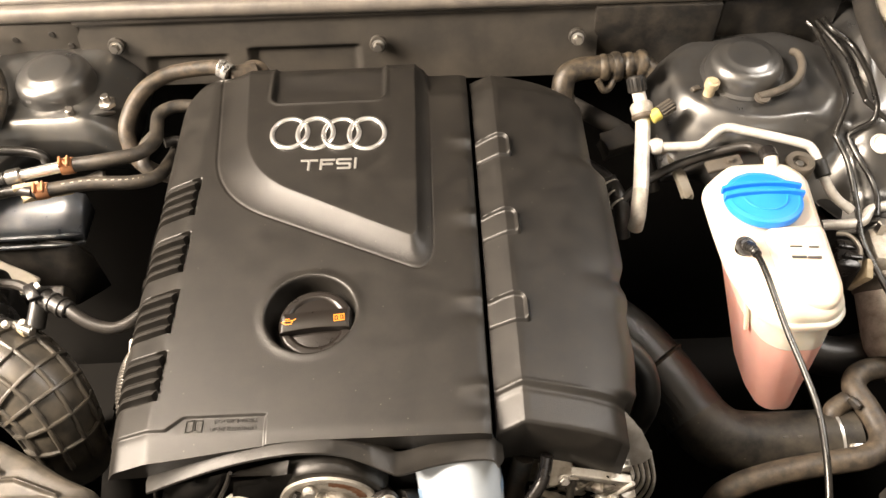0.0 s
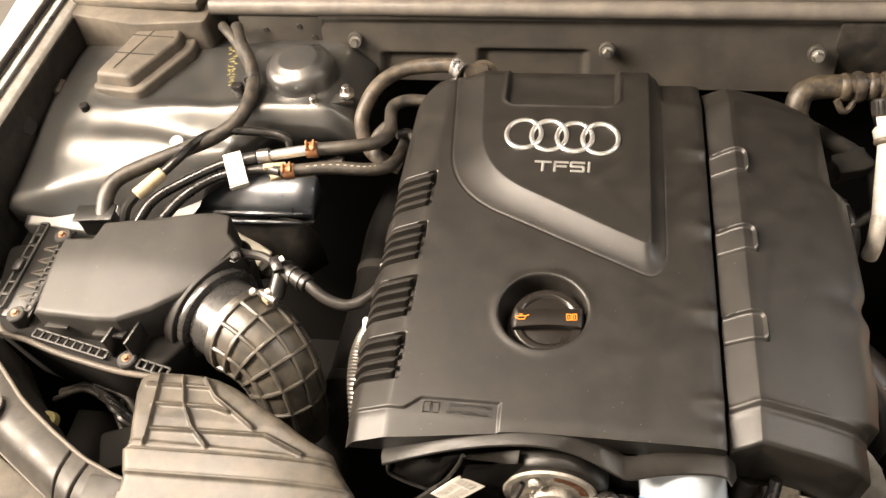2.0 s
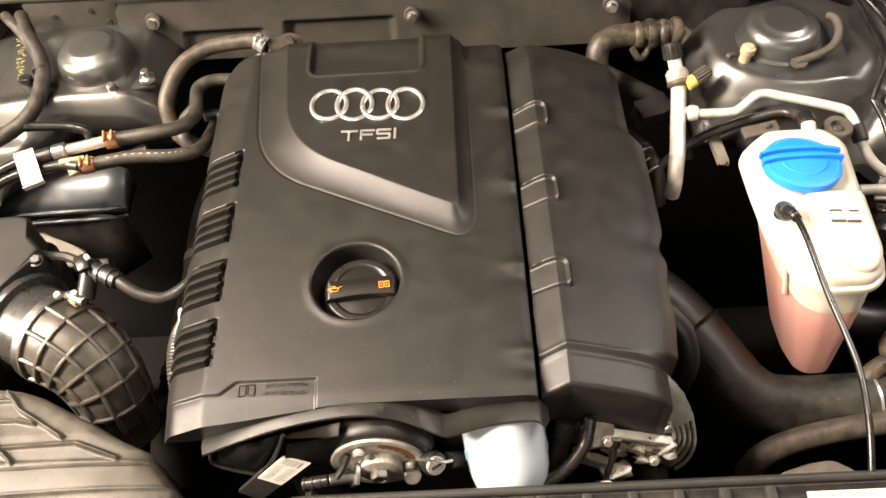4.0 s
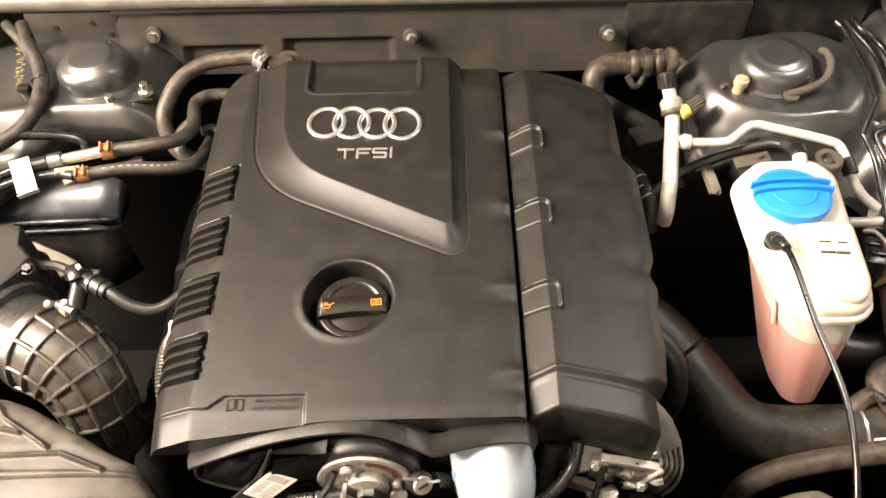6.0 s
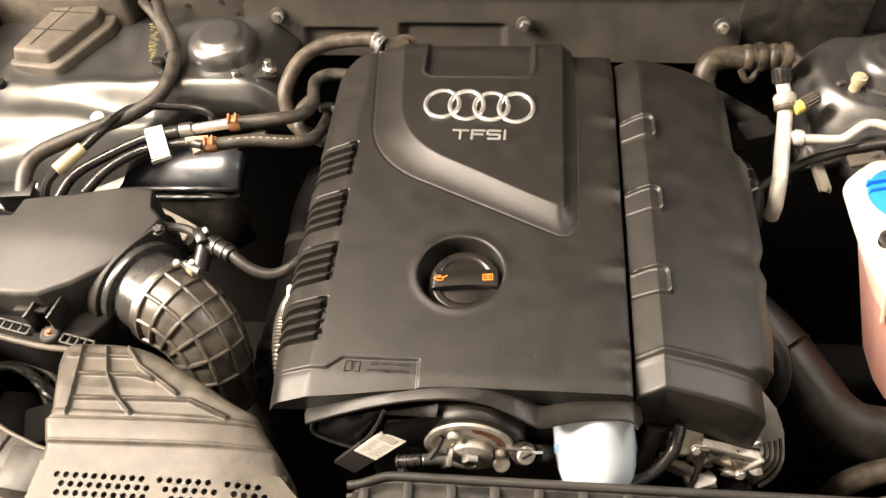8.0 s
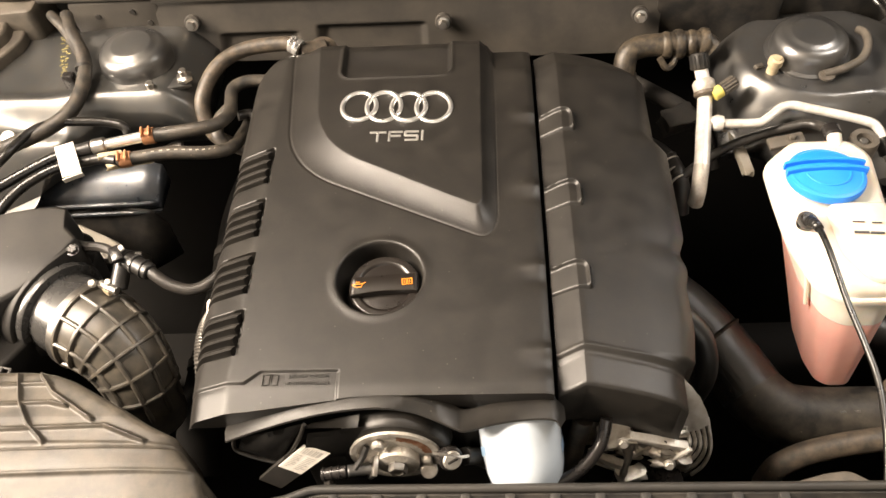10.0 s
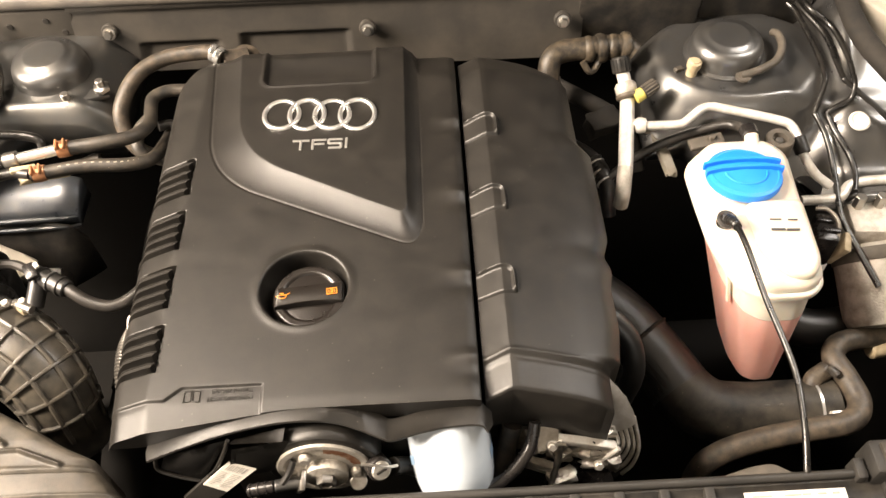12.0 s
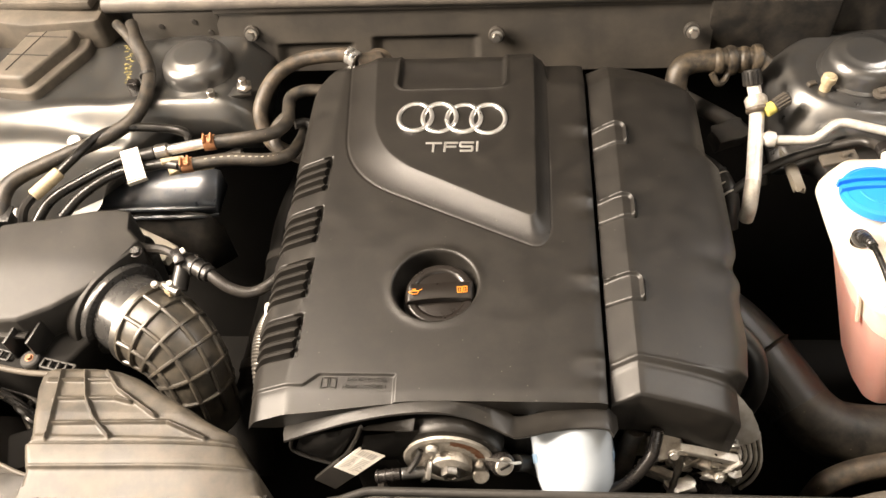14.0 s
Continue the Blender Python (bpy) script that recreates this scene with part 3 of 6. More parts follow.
strokes([(-3, -2, -3, 2), (-3, 2, -0.4, 2), (-0.4, 2, -0.4, -2), (-0.4, -2, -3, -2), (0.4, -2, 0.4, 2), (0.4, 2, 3, 2), (3, 2, 3, -2), (3, -2, 0.4, -2), (-1.7, 0.6, -1.7, -0.8), (1.6, 0.8, 1.6, -0.8)],
        (0, 0), 0.9790, 0.0004, ORANGE, "book_symbol", grip, "orange open book symbol", 0.45).data.transform(
    Matrix.Translation((-0.0615, 0.3588, -0.0086)) @ Matrix.Rotation(radians(5), 4, "Z") @ Matrix.Diagonal((0.00125, 0.00125, 1, 1)))
tilted = Matrix.Translation(CAP + Vector((0.0024, -0.0052, 0.0235))) @ Matrix.Rotation(radians(4), 4, "X") @ Matrix.Scale(1.033, 4) @ Matrix.Translation(-CAP - Vector((0, 0, 0.012)))
for piece in (*oil_cap.children, *grip.children):
    piece.data.transform(tilted)

# ---- engine beneath ----
engine = thing("engine_block", (-0.03, 0.43, 0.45), "sooty dark engine block hidden under the covers", "engine")
part("block_casting", block((-0.03, 0.46, 0.66), (0.30, 0.34, 0.42), 0.01), SOOTSHADE, engine)
part("cylinder_head", block((-0.03, 0.45, 0.895), (0.28, 0.36, 0.05), 0.008), SOOTSHADE, engine)
bm = block((-0.245, 0.50, 0.78), (0.03, 0.05, 0.24), 0.008, (0, 8, 0))
part("engine_bracket", bm, SOOTSHADE, engine)

# foil-wrapped turbo hose beside the cover
foil = thing("foil_sleeve", (-0.222, 0.29, 0.90), "silver ribbed foil sleeve tucked under the engine cover", "heat sleeve")
part("sleeve", tube([(-0.218, 0.400, 0.890), (-0.2270, 0.378, 0.912), (-0.2330, 0.350, 0.922), (-0.2345, 0.325, 0.915), (-0.230, 0.290, 0.890)], 0.0120, 16, 60, lambda s: 1 + 0.035 * math.sin(s * 300)), FOIL, foil)
for c in ((-0.2290, 0.420, 0.938), (-0.2345, 0.363, 0.934)):
    part("white_tab", block(c, (0.006, 0.016, 0.007), 0.003, (0, 20, 10)), PAPER, foil, "small white plastic tab")

# ---- engine front ----
belt = thing("belt_cover", (-0.06, 0.25, 0.88), "black plastic timing belt cover with an arched top lip", "belt cover")
LIP_TOP = [(-0.194, 0.250, 0.929), (-0.166, 0.252, 0.946), (-0.141, 0.254, 0.958), (-0.119, 0.255, 0.965), (-0.096, 0.255, 0.972), (-0.075, 0.255, 0.974), (-0.054, 0.255, 0.971), (-0.038, 0.254, 0.963),
           (-0.021, 0.250, 0.949), (-0.013, 0.248, 0.946), (0.009, 0.250, 0.952), (0.031, 0.252, 0.957), (0.050, 0.252, 0.958), (0.060, 0.250, 0.945)]
LIP_LOW = [(-0.192, 0.243, 0.928), (-0.165, 0.245, 0.943), (-0.142, 0.247, 0.953), (-0.119, 0.248, 0.962), (-0.096, 0.248, 0.969), (-0.075, 0.248, 0.971), (-0.054, 0.248, 0.965), (-0.038, 0.246, 0.957),
           (-0.021, 0.2425, 0.947), (-0.012, 0.2405, 0.947), (0.009, 0.243, 0.953), (0.030, 0.245, 0.955), (0.050, 0.245, 0.955), (0.056, 0.243, 0.947)]


def loft(rows, mat, name, parent, label="", smooth=35, loop=True):
    """A skin over rows of points, closed round and capped."""
    bm = bmesh.new()
    vs = [[bm.verts.new(q) for q in row] for row in rows]
    n = len(vs[0])
    for a, b in zip(vs, vs[1:]):
        for j in range(n if loop else n - 1):
            bm.faces.new((a[j], a[(j + 1) % n], b[(j + 1) % n], b[j]))
    if loop:
        bm.faces.new(vs[0][::-1])
        bm.faces.new(vs[-1])
    else:
        bmesh.ops.solidify(bm, geom=bm.faces[:], thickness=0.0025)
    bmesh.ops.recalc_face_normals(bm, faces=bm.faces[:])
    return part(name, bm, mat, parent, label, smooth)


def patch(a, b, c, d, bulge, mat, name, parent, label=""):
    """A slightly curved four-cornered panel."""
    a, b, c, d = (Vector(p) for p in (a, b, c, d))
    out = (b - a).cross(d - a).normalized()
    out = out if out.y < 0 else -out
    rows = []
    for i in range(9):
        t = i / 8
        p, q = a.lerp(b, t), d.lerp(c, t)
        rows.append([p.lerp(q, k / 5) + out * bulge * math.sin(math.pi * t) * math.sin(math.pi * k / 5) for k in range(6)])
    return loft(rows, mat, name, parent, label, 60, False)


rows = []
for p, q in zip(curve_points(LIP_TOP, 6), curve_points(LIP_LOW, 6)):
    out = 0.22 * max(0.0, 0.979 - p.z)
    p = p + Vector((0, -0.0010 - out, 0.0020 + 2.1 * out))
    q = q + Vector((0, -0.0018 - out, 0.0036 + 2.1 * out))
    rows.append([p + Vector((0, 0.012, -0.003)), p, q + Vector((0, 0.0008, 0.0006)), q + Vector((0, 0, -0.0006)), q + Vector((0, 0.0015, -0.0045)), p + Vector((0, 0.012, -0.009))])
loft(rows, COVER, "top_lip", belt, "worn light edge of the arched lip")
# Dark sheet below the lip; the lip's shadow is put into its colour.
rows = []
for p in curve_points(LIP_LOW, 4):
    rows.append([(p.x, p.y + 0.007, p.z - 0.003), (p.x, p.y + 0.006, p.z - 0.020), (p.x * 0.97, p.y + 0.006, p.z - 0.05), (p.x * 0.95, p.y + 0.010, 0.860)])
loft(rows, SOOTSHADE, "front_face", belt, smooth=60, loop=False)
patch((-0.182, 0.2355, 0.950), (-0.131, 0.2380, 0.969), (-0.159, 0.2280, 0.921), (-0.188, 0.2330, 0.935), 0.004, BLACK, "curved_panel", belt)
part("face_bead", tube([(-0.1305, 0.2370, 0.9695), (-0.1360, 0.2335, 0.9560), (-0.1470, 0.2300, 0.9350), (-0.1590, 0.2280, 0.9210)], 0.0016, 8), COVER, belt)
part("panel_edge", tube([(-0.1880, 0.2360, 0.950), (-0.1900, 0.2330, 0.935), (-0.1770, 0.2300, 0.9270), (-0.1590, 0.2278, 0.9205)], 0.0016, 8), COVER, belt)
patch((-0.127, 0.2450, 0.9567), (-0.0905, 0.2450, 0.9686), (-0.0915, 0.2350, 0.9667), (-0.1320, 0.2350, 0.9677), 0.0012, COVER, "slanted_facet", belt)
patch((-0.128, 0.2315, 0.9660), (-0.0860, 0.2345, 0.9700), (-0.1080, 0.2330, 0.9200), (-0.140, 0.2290, 0.9200), 0.0005, SOOTSHADE, "lower_face", belt)

sticker = thing("barcode_sticker", (-0.130, 0.228, 0.925), "white paper sticker with grey bars on black plastic", "sticker")
TAG = [Vector(p) for p in ((-0.1350, 0.2320, 0.9450), (-0.1160, 0.2290, 0.9360), (-0.1410, 0.2200, 0.9180), (-0.1570, 0.2230, 0.9270))]
OUT = (TAG[1] - TAG[0]).cross(TAG[3] - TAG[0]).normalized()
OUT = OUT if OUT.y < 0 else -OUT


def on_tag(u, v, lift):
    return TAG[0].lerp(TAG[1], u).lerp(TAG[3].lerp(TAG[2], u), v) + OUT * lift


def tag_slab(u0, u1, v0, v1, low, high, mat, name, parent):
    rows = [[on_tag(u, v, h) for u, v in ((u0, v0), (u1, v0), (u1, v1), (u0, v1))] for h in (low, high)]
    loft(rows, mat, name, parent, "", 20)


tag_slab(-0.06, 1.06, 0.75, 1.75, -0.0045, -0.0008, SOOTSHADE, "backing_plate", belt)
tag_slab(0, 1, 0, 1, 0.0, 0.0008, PAPER, "paper", sticker)
faint = random.Random(11)
for k in range(9):
    for a, b in ((0.08, 0.42), (0.50, 0.92)):
        v = 0.36 + 0.062 * k
        tag_slab(a, b - faint.uniform(0, 0.2), v, v + 0.024, 0.0009, 0.0012, FADED, "printed_bar", sticker)
for k in range(8):
    u = 0.12 + 0.085 * k
    tag_slab(u, u + 0.03 + 0.02 * (k % 2), 0.06, 0.28, 0.0009, 0.0012, FADED, "printed_bar", sticker)

pump = thing("vacuum_pump", (-0.070, 0.235, 0.91), "round rusty steel pulley plate with grey hub", "pump")
AXIS = Vector((0, -1, 0.08)).normalized()
PC = Vector((-0.0680, 0.2355, 0.9225))
UP = Vector((0, 0.08, 1)).normalized()
part("steel_disc", lathe([(0.0, 0), (0.0345, 0), (0.0355, 0.0012), (0.0355, 0.0030), (0.0345, 0.0042), (0.0300, 0.0042), (0.0290, 0.0030), (0.0, 0.0030)], PC, AXIS, 48), CORRODED, pump, "worn pale steel disc")
part("pump_collar", lathe([(0.0385, -0.016), (0.0436, -0.016), (0.0432, -0.004), (0.0426, 0.0006), (0.0410, 0.0022), (0.0385, 0.0022)], PC + UP * 0.001, AXIS, 64), COVER, belt, "smooth round collar above the pump")
part("rim_seal", lathe([(0.0350, -0.006), (0.0395, -0.006), (0.0395, -0.0012), (0.0380, 0.0), (0.0350, 0.0)], PC, AXIS, 48), BLACK, pump, "black ring round the disc")
rows = []
for k in range(19):
    a = radians(8 + 4.2 * k)
    wob = 0.0007 * math.sin(k * 1.9)
    rows.append([PC + AXIS * 0.0036 + Vector((1, 0, 0)) * (r * math.cos(a)) + UP * (r * math.sin(a)) for r in (0.0225 + wob, 0.0262, 0.0291 - abs(wob) * 0.5)])
loft(rows, RUST, "rust_patch", pump, "rusty worn segment", 30, False)
HC = PC + Vector((0.0020, 0, 0)) - UP * 0.0030
part("hub", lathe([(0.0165, 0.002), (0.0168, 0.0085), (0.0160, 0.0100), (0.0125, 0.0108), (0.0, 0.0112)], HC, AXIS, 32), CORRODED, pump, "dull grey hub")
part("hub_bolt", lathe([(0.0076, 0), (0.0076, 0.006), (0.0066, 0.0078), (0.0046, 0.0080), (0.0042, 0.0060), (0.0, 0.0060)], HC + AXIS * 0.0090 + UP * 0.0005, AXIS, 6), FOIL, pump)
for dx, dz, r in ((-0.011, 0.020, 0.0052), (0.024, -0.004, 0.0045)):
    c = PC + AXIS * 0.003 + Vector((dx, 0, 0)) + UP * dz
    part("rivet", rod(c, c + AXIS * 0.006, r, 16, 0.3), ALLOY, pump)
part("hub_shield", block(PC + AXIS * 0.012 + Vector((-0.017, 0, -0.003)), (0.004, 0.016, 0.020), 0.001, (14, 20, 0)), STEEL, pump)

part_plug = thing("electric_plug", (-0.10, 0.212, 0.915), "black plug and thin hoses beside the pump", "plug")
part("plug_body", rod((-0.124, 0.217, 0.9225), (-0.104, 0.219, 0.9245), 0.0048, 14), GLOSSY, part_plug)
for k in range(3):
    part("plug_rib", lathe([(0.0044, 0), (0.0054, 0.0006), (0.0054, 0.0016), (0.0044, 0.0022)], (-0.123 + 0.006 * k, 0.2172 + 0.0006 * k, 0.9226 + 0.0006 * k), (1, 0.1, 0.1), 14), GLOSSY, part_plug)
part("grey_stem", rod((-0.104, 0.219, 0.9245), (-0.086, 0.2225, 0.921), 0.0048, 10), DARKPAINT, part_plug)
part("thin_hose", tube([(-0.098, 0.220, 0.927), (-0.092, 0.226, 0.933), (-0.088, 0.232, 0.940)], 0.0026, 8), BLACKHOSE, part_plug)
part("thin_hose", tube([(-0.118, 0.216, 0.920), (-0.119, 0.208, 0.908), (-0.121, 0.202, 0.880)], 0.0045, 8), BLACKHOSE, part_plug)

fitting = thing("pipe_union", (-0.025, 0.228, 0.928), "round dark union with a grey slotted face", "fitting")
part("union_body", rod((-0.033, 0.2400, 0.916), (-0.0245, 0.2250, 0.9300), 0.0095, 20), GLOSSY, fitting)
part("slotted_face", rod((-0.0247, 0.2254, 0.9296), (-0.0235, 0.2234, 0.9316), 0.0074, 20), ALLOY, fitting)
# Added dark bar gives the slot's shade; the face itself is uncut.
part("slot_bar", block((-0.0235, 0.2234, 0.9316), (0.0085, 0.0018, 0.0020), 0.0004, (-40, 0, 30)), SOOTSHADE, fitting)
part("side_plug", rod((-0.044, 0.2300, 0.906), (-0.0425, 0.2230, 0.9135), 0.0068, 14), ALLOY, fitting)
part("wire_clip", tube([(-0.038, 0.2270, 0.938), (-0.028, 0.2240, 0.942), (-0.020, 0.2230, 0.940), (-0.012, 0.2280, 0.930)], 0.0012, 6), STEEL, fitting)
part("elbow", tube([(-0.016, 0.232, 0.920), (-0.006, 0.238, 0.905), (0.002, 0.244, 0.880)], 0.0070, 10), BLACKHOSE, fitting)

oil_filter = thing("oil_filter", (0.034, 0.235, 0.88), "white enamelled oil filter can with pale blue print", "oil filter")
fb = Vector((0.0375, 0.197, 0.8700))
ax = Vector((0.0115, -0.059, -0.069)).normalized()
fa = fb - ax * 0.104
part("can", lathe([(0.028, 0), (0.0310, 0.003), (0.0314, 0.038), (0.0305, 0.052), (0.0280, 0.064), (0.0235, 0.074), (0.0165, 0.082), (0.008, 0.0865), (0.0, 0.0875)], fa, ax, 48), FILTER, oil_filter)
for a0, a1 in ((-20, 22), (150, 180)):
    bm = bmesh.new()
    u = (Vector((1, 0, 0)) - ax * ax.x).normalized()
    v = ax.cross(u)
    rows = []
    for k in range(9):
        a = radians(a0 + (a1 - a0) * k / 8)
        d = math.cos(a) * u + math.sin(a) * v
        rows.append([bm.verts.new(fa + ax * h + d * 0.0317) for h in (0.026 + 0.008 * k / 8, 0.034 + 0.008 * k / 8)])
    for a, b in zip(rows, rows[1:]):
        bm.faces.new((a[0], a[1], b[1], b[0]))
    part("blue_band", bm, FILTERBLUE, oil_filter, "pale blue printed band")

# metal parts below the side cover
def casting(centre, size, seed, rough=0.22, turn=(0, 0, 0)):
    """An irregular cast lump."""
    rnd = random.Random(seed)
    bm = bmesh.new()
    bmesh.ops.create_cube(bm, size=1)
    bmesh.ops.subdivide_edges(bm, edges=bm.edges[:], cuts=2, use_grid_fill=True)
    for v in bm.verts:
        v.co += Vector((rnd.uniform(-rough, rough), rnd.uniform(-rough, rough), rnd.uniform(-rough, rough))) * 0.6
    bmesh.ops.bevel(bm, geom=bm.edges[:], offset=0.05, segments=1, affect="EDGES")
    bmesh.ops.transform(bm, matrix=pose(*centre, *turn) @ Matrix.Diagonal((*size, 1)), verts=bm.verts)
    return bm


alternator = thing("alternator", (0.13, 0.26, 0.84), "cast alloy alternator with a slotted finned housing", "alternator")
part("housing", lathe([(0.0, 0), (0.040, 0.0), (0.050, 0.010), (0.052, 0.045), (0.0, 0.05)], (0.128, 0.300, 0.842), (0.1, -1, 0.25), 32), SOOTSHADE, alternator)
OUTER = [Vector(p) for p in ((0.1745, 0.2640, 0.9140), (0.1820, 0.2540, 0.880), (0.1800, 0.2490, 0.856), (0.1720, 0.2460, 0.842))]
INNER = [Vector(p) for p in ((0.1580, 0.2600, 0.9080), (0.1630, 0.2520, 0.892), (0.1560, 0.2490, 0.876), (0.1450, 0.2470, 0.869))]
for k in range(5):
    part("fin", tube([p.lerp(q, k / 4) for p, q in zip(OUTER, INNER)], 0.0016, 8, 8), (ALUPIPE, CORRODED)[k % 2], alternator)
weathered = random.Random(3)
rim = [Vector(p) for p in ((0.1555, 0.2840, 0.942), (0.1690, 0.2700, 0.930), (0.1765, 0.2600, 0.913))]
root = [Vector(p) for p in ((0.1480, 0.2800, 0.934), (0.1540, 0.2680, 0.915), (0.1590, 0.2570, 0.904))]
shield = [[p.lerp(q, j / 6) + Vector((weathered.uniform(-0.0005, 0.0005), -0.002 * math.sin(math.pi * j / 6), weathered.uniform(-0.0006, 0.0006))) for j in range(7)] for p, q in zip(curve_points(rim, 5), curve_points(root, 5))]
loft(shield, ALUPIPE, "end_shield", alternator, "pale weathered alloy end shield", 25, False)
part("fin_root", casting((0.150, 0.262, 0.898), (0.022, 0.014, 0.016), 3), ALLOY, alternator)
part("regulator", casting((0.136, 0.2580, 0.8960), (0.030, 0.010, 0.010), 9, 0.14, (15, 8, -8)), ALLOY, alternator, "bright alloy terminal block")
# Dark solid bar on the block, coloured like a shaded slot.
part("regulator_slot", block((0.134, 0.2500, 0.9030), (0.018, 0.003, 0.004), 0.001, (15, 8, -8)), SOOTSHADE, alternator)
part("pulley", lathe([(0.0, 0), (0.026, 0), (0.028, 0.004), (0.024, 0.008), (0.028, 0.012), (0.028, 0.016), (0.0, 0.018)], (0.133, 0.246, 0.846), (0.05, -0.9, 0.5), 28), GLOSSY, alternator)
bracket = thing("engine_mount_bracket", (0.115, 0.25, 0.88), "dusty cast alloy bracket below the side cover", "bracket")
for k, (c, sz, tn) in enumerate((((0.104, 0.2540, 0.906), (0.026, 0.018, 0.020), (20, 0, 10)), ((0.120, 0.2500, 0.893), (0.020, 0.014, 0.012), (0, 20, 30)), ((0.132, 0.2510, 0.888), (0.018, 0.012, 0.010), (15, -10, -20)),
                                 ((0.150, 0.2520, 0.886), (0.026, 0.012, 0.008), (10, 25, 10)), ((0.148, 0.2440, 0.874), (0.034, 0.007, 0.006), (10, 30, 15)), ((0.160, 0.2480, 0.868), (0.012, 0.012, 0.016), (0, 10, 0)),
                                 ((0.096, 0.2420, 0.888), (0.030, 0.006, 0.006), (0, 24, -14)), ((0.117, 0.2350, 0.872), (0.022, 0.012, 0.010), (0, 0, 12)))):
    part("cast_lug", casting(c, sz, 20 + k, 0.20, tn), ALLOY, bracket)
patch((0.0740, 0.2600, 0.9180), (0.1080, 0.2600, 0.9160), (0.1140, 0.2560, 0.8810), (0.0790, 0.2560, 0.8830), 0.0015, CORRODED, "web_plate", bracket, "pale weathered web of the bracket")
part("cross_beam", casting((0.1370, 0.2500, 0.9020), (0.053, 0.0070, 0.0065), 71, 0.10, (0, 23, 0)), ALUPIPE, bracket, "bright machined edge")
for a, b in (((0.145, 0.244, 0.870), (0.162, 0.246, 0.896)), ((0.089, 0.244, 0.876), (0.108, 0.244, 0.859)), ((0.119, 0.246, 0.902), (0.140, 0.246, 0.876)), ((0.138, 0.246, 0.877), (0.158, 0.247, 0.885)), ((0.100, 0.250, 0.910), (0.118, 0.247, 0.868))):
    part("strut", tube([a, b], 0.0019, 8), ALUPIPE, bracket)
lumps = random.Random(7)
for k in range(34):
    c = (lumps.uniform(0.086, 0.156), lumps.uniform(0.246, 0.258), lumps.uniform(0.862, 0.902))
    part("cast_rib", casting(c, (lumps.uniform(0.006, 0.018), lumps.uniform(0.002, 0.005), lumps.uniform(0.002, 0.006)), 60 + k, 0.2, (lumps.uniform(-14, 14), lumps.uniform(-5, 45), lumps.uniform(-16, 16))), (CORRODED, BLACK, ALLOY, SOOTSHADE)[k % 4], bracket)
bolt(bracket, (0.147, 0.2400, 0.880), 0.0036, (0, -0.8, 0.6), 0.004, ALLOY)
bolt(bracket, (0.107, 0.2440, 0.914), 0.0036, (0, -0.8, 0.6), 0.004, ALLOY)
tensioner = thing("dipstick_tube", (0.07, 0.22, 0.87), "glossy dark metal tube leaning beside the filter", "tube")
part("pipe", tube([(0.094, 0.256, 0.932), (0.092, 0.248, 0.924), (0.087, 0.238, 0.917), (0.073, 0.224, 0.911), (0.052, 0.211, 0.909)], 0.0050, 12), GLOSSY, tensioner)
part("guide_sleeve", tube([(0.078, 0.262, 0.918), (0.073, 0.252, 0.898), (0.068, 0.240, 0.872)], 0.0082, 12), RUBBER, tensioner)
wire = thing("braided_lead", (0.112, 0.238, 0.885), "pale braided sensor lead with a grey plug", "cable")
part("lead", tube([(0.116, 0.249, 0.909), (0.113, 0.240, 0.896), (0.109, 0.231, 0.882), (0.107, 0.226, 0.874)], 0.0028, 8, 10, lambda s: 1 + 0.15 * math.sin(s * 160)), STEEL, wire)
part("lead_plug", block((0.1055, 0.2240, 0.872), (0.010, 0.008, 0.014), 0.001, (20, 10, 0)), ALLOY, wire)
part("plug_arm", rod((0.090, 0.2200, 0.868), (0.104, 0.2230, 0.868), 0.0034, 10), ALUPIPE, wire)

# ---- front carrier ----
carrier = thing("front_carrier", (0.05, 0.17, 0.80), "black ribbed plastic front carrier above the radiator", "front carrier")


def carrier_edge(x):
    return 0.2020 - 0.0095 * step((-0.122 - x) / 0.036) + 0.008 * step((x - 0.30) / 0.12)


def carrier_shape(u, v):
    x = -0.1590 + u * 0.654
    y = carrier_edge(x) - 0.002 - v * 0.14
    z = 0.9310 - 0.0040 * step((v - 0.02) / 0.03) - 0.010 * step((-0.150 - x) / 0.006) + 0.002 * v
    return x, y, z


part("top_sheet", sheet(160, 50, carrier_shape, 0.90), CARRIER, carrier, "stained black web between the ribs")
part("edge_bead", tube([(x, float(carrier_edge(np.array(x))), 0.9325) for x in (-0.157, -0.147, -0.137, -0.128, -0.118, -0.10, -0.03, 0.06, 0.15, 0.25, 0.31, 0.34, 0.37, 0.40, 0.47)], 0.0034, 10, 4), AIRBOX, carrier)
for k in range(20):
    xc = -0.1430 + 0.0325 * k
    if 0.225 < xc < 0.32:
        continue
    y1 = float(carrier_edge(np.array(xc))) - 0.003
    part("rib", block((xc, y1 - 0.040, 0.9290), (0.0080, 0.080, 0.0075), 0.0022, (0, 0, 1.5)), AIRBOX, carrier)
label = thing("service_label", (0.27, 0.165, 0.934), "white paper label with grey unreadable print", "label")
part("paper", block((0.2735, 0.1690, 0.9330), (0.073, 0.046, 0.0008), 0.0002), PAPER, label)
for k, (lx, w) in enumerate(((0.244, 0.014), (0.266, 0.012), (0.276, 0.006), (0.287, 0.006), (0.297, 0.005))):
    part("printed_bar", block((lx + 0.0055, 0.1885, 0.9336), (w, 0.0014, 0.0006), 0), PALEPLATE, label, smooth=0)
latch = thing("carrier_box", (0.35, 0.20, 0.93), "dusty grey ribbed plastic box on the front carrier", "plastic box")
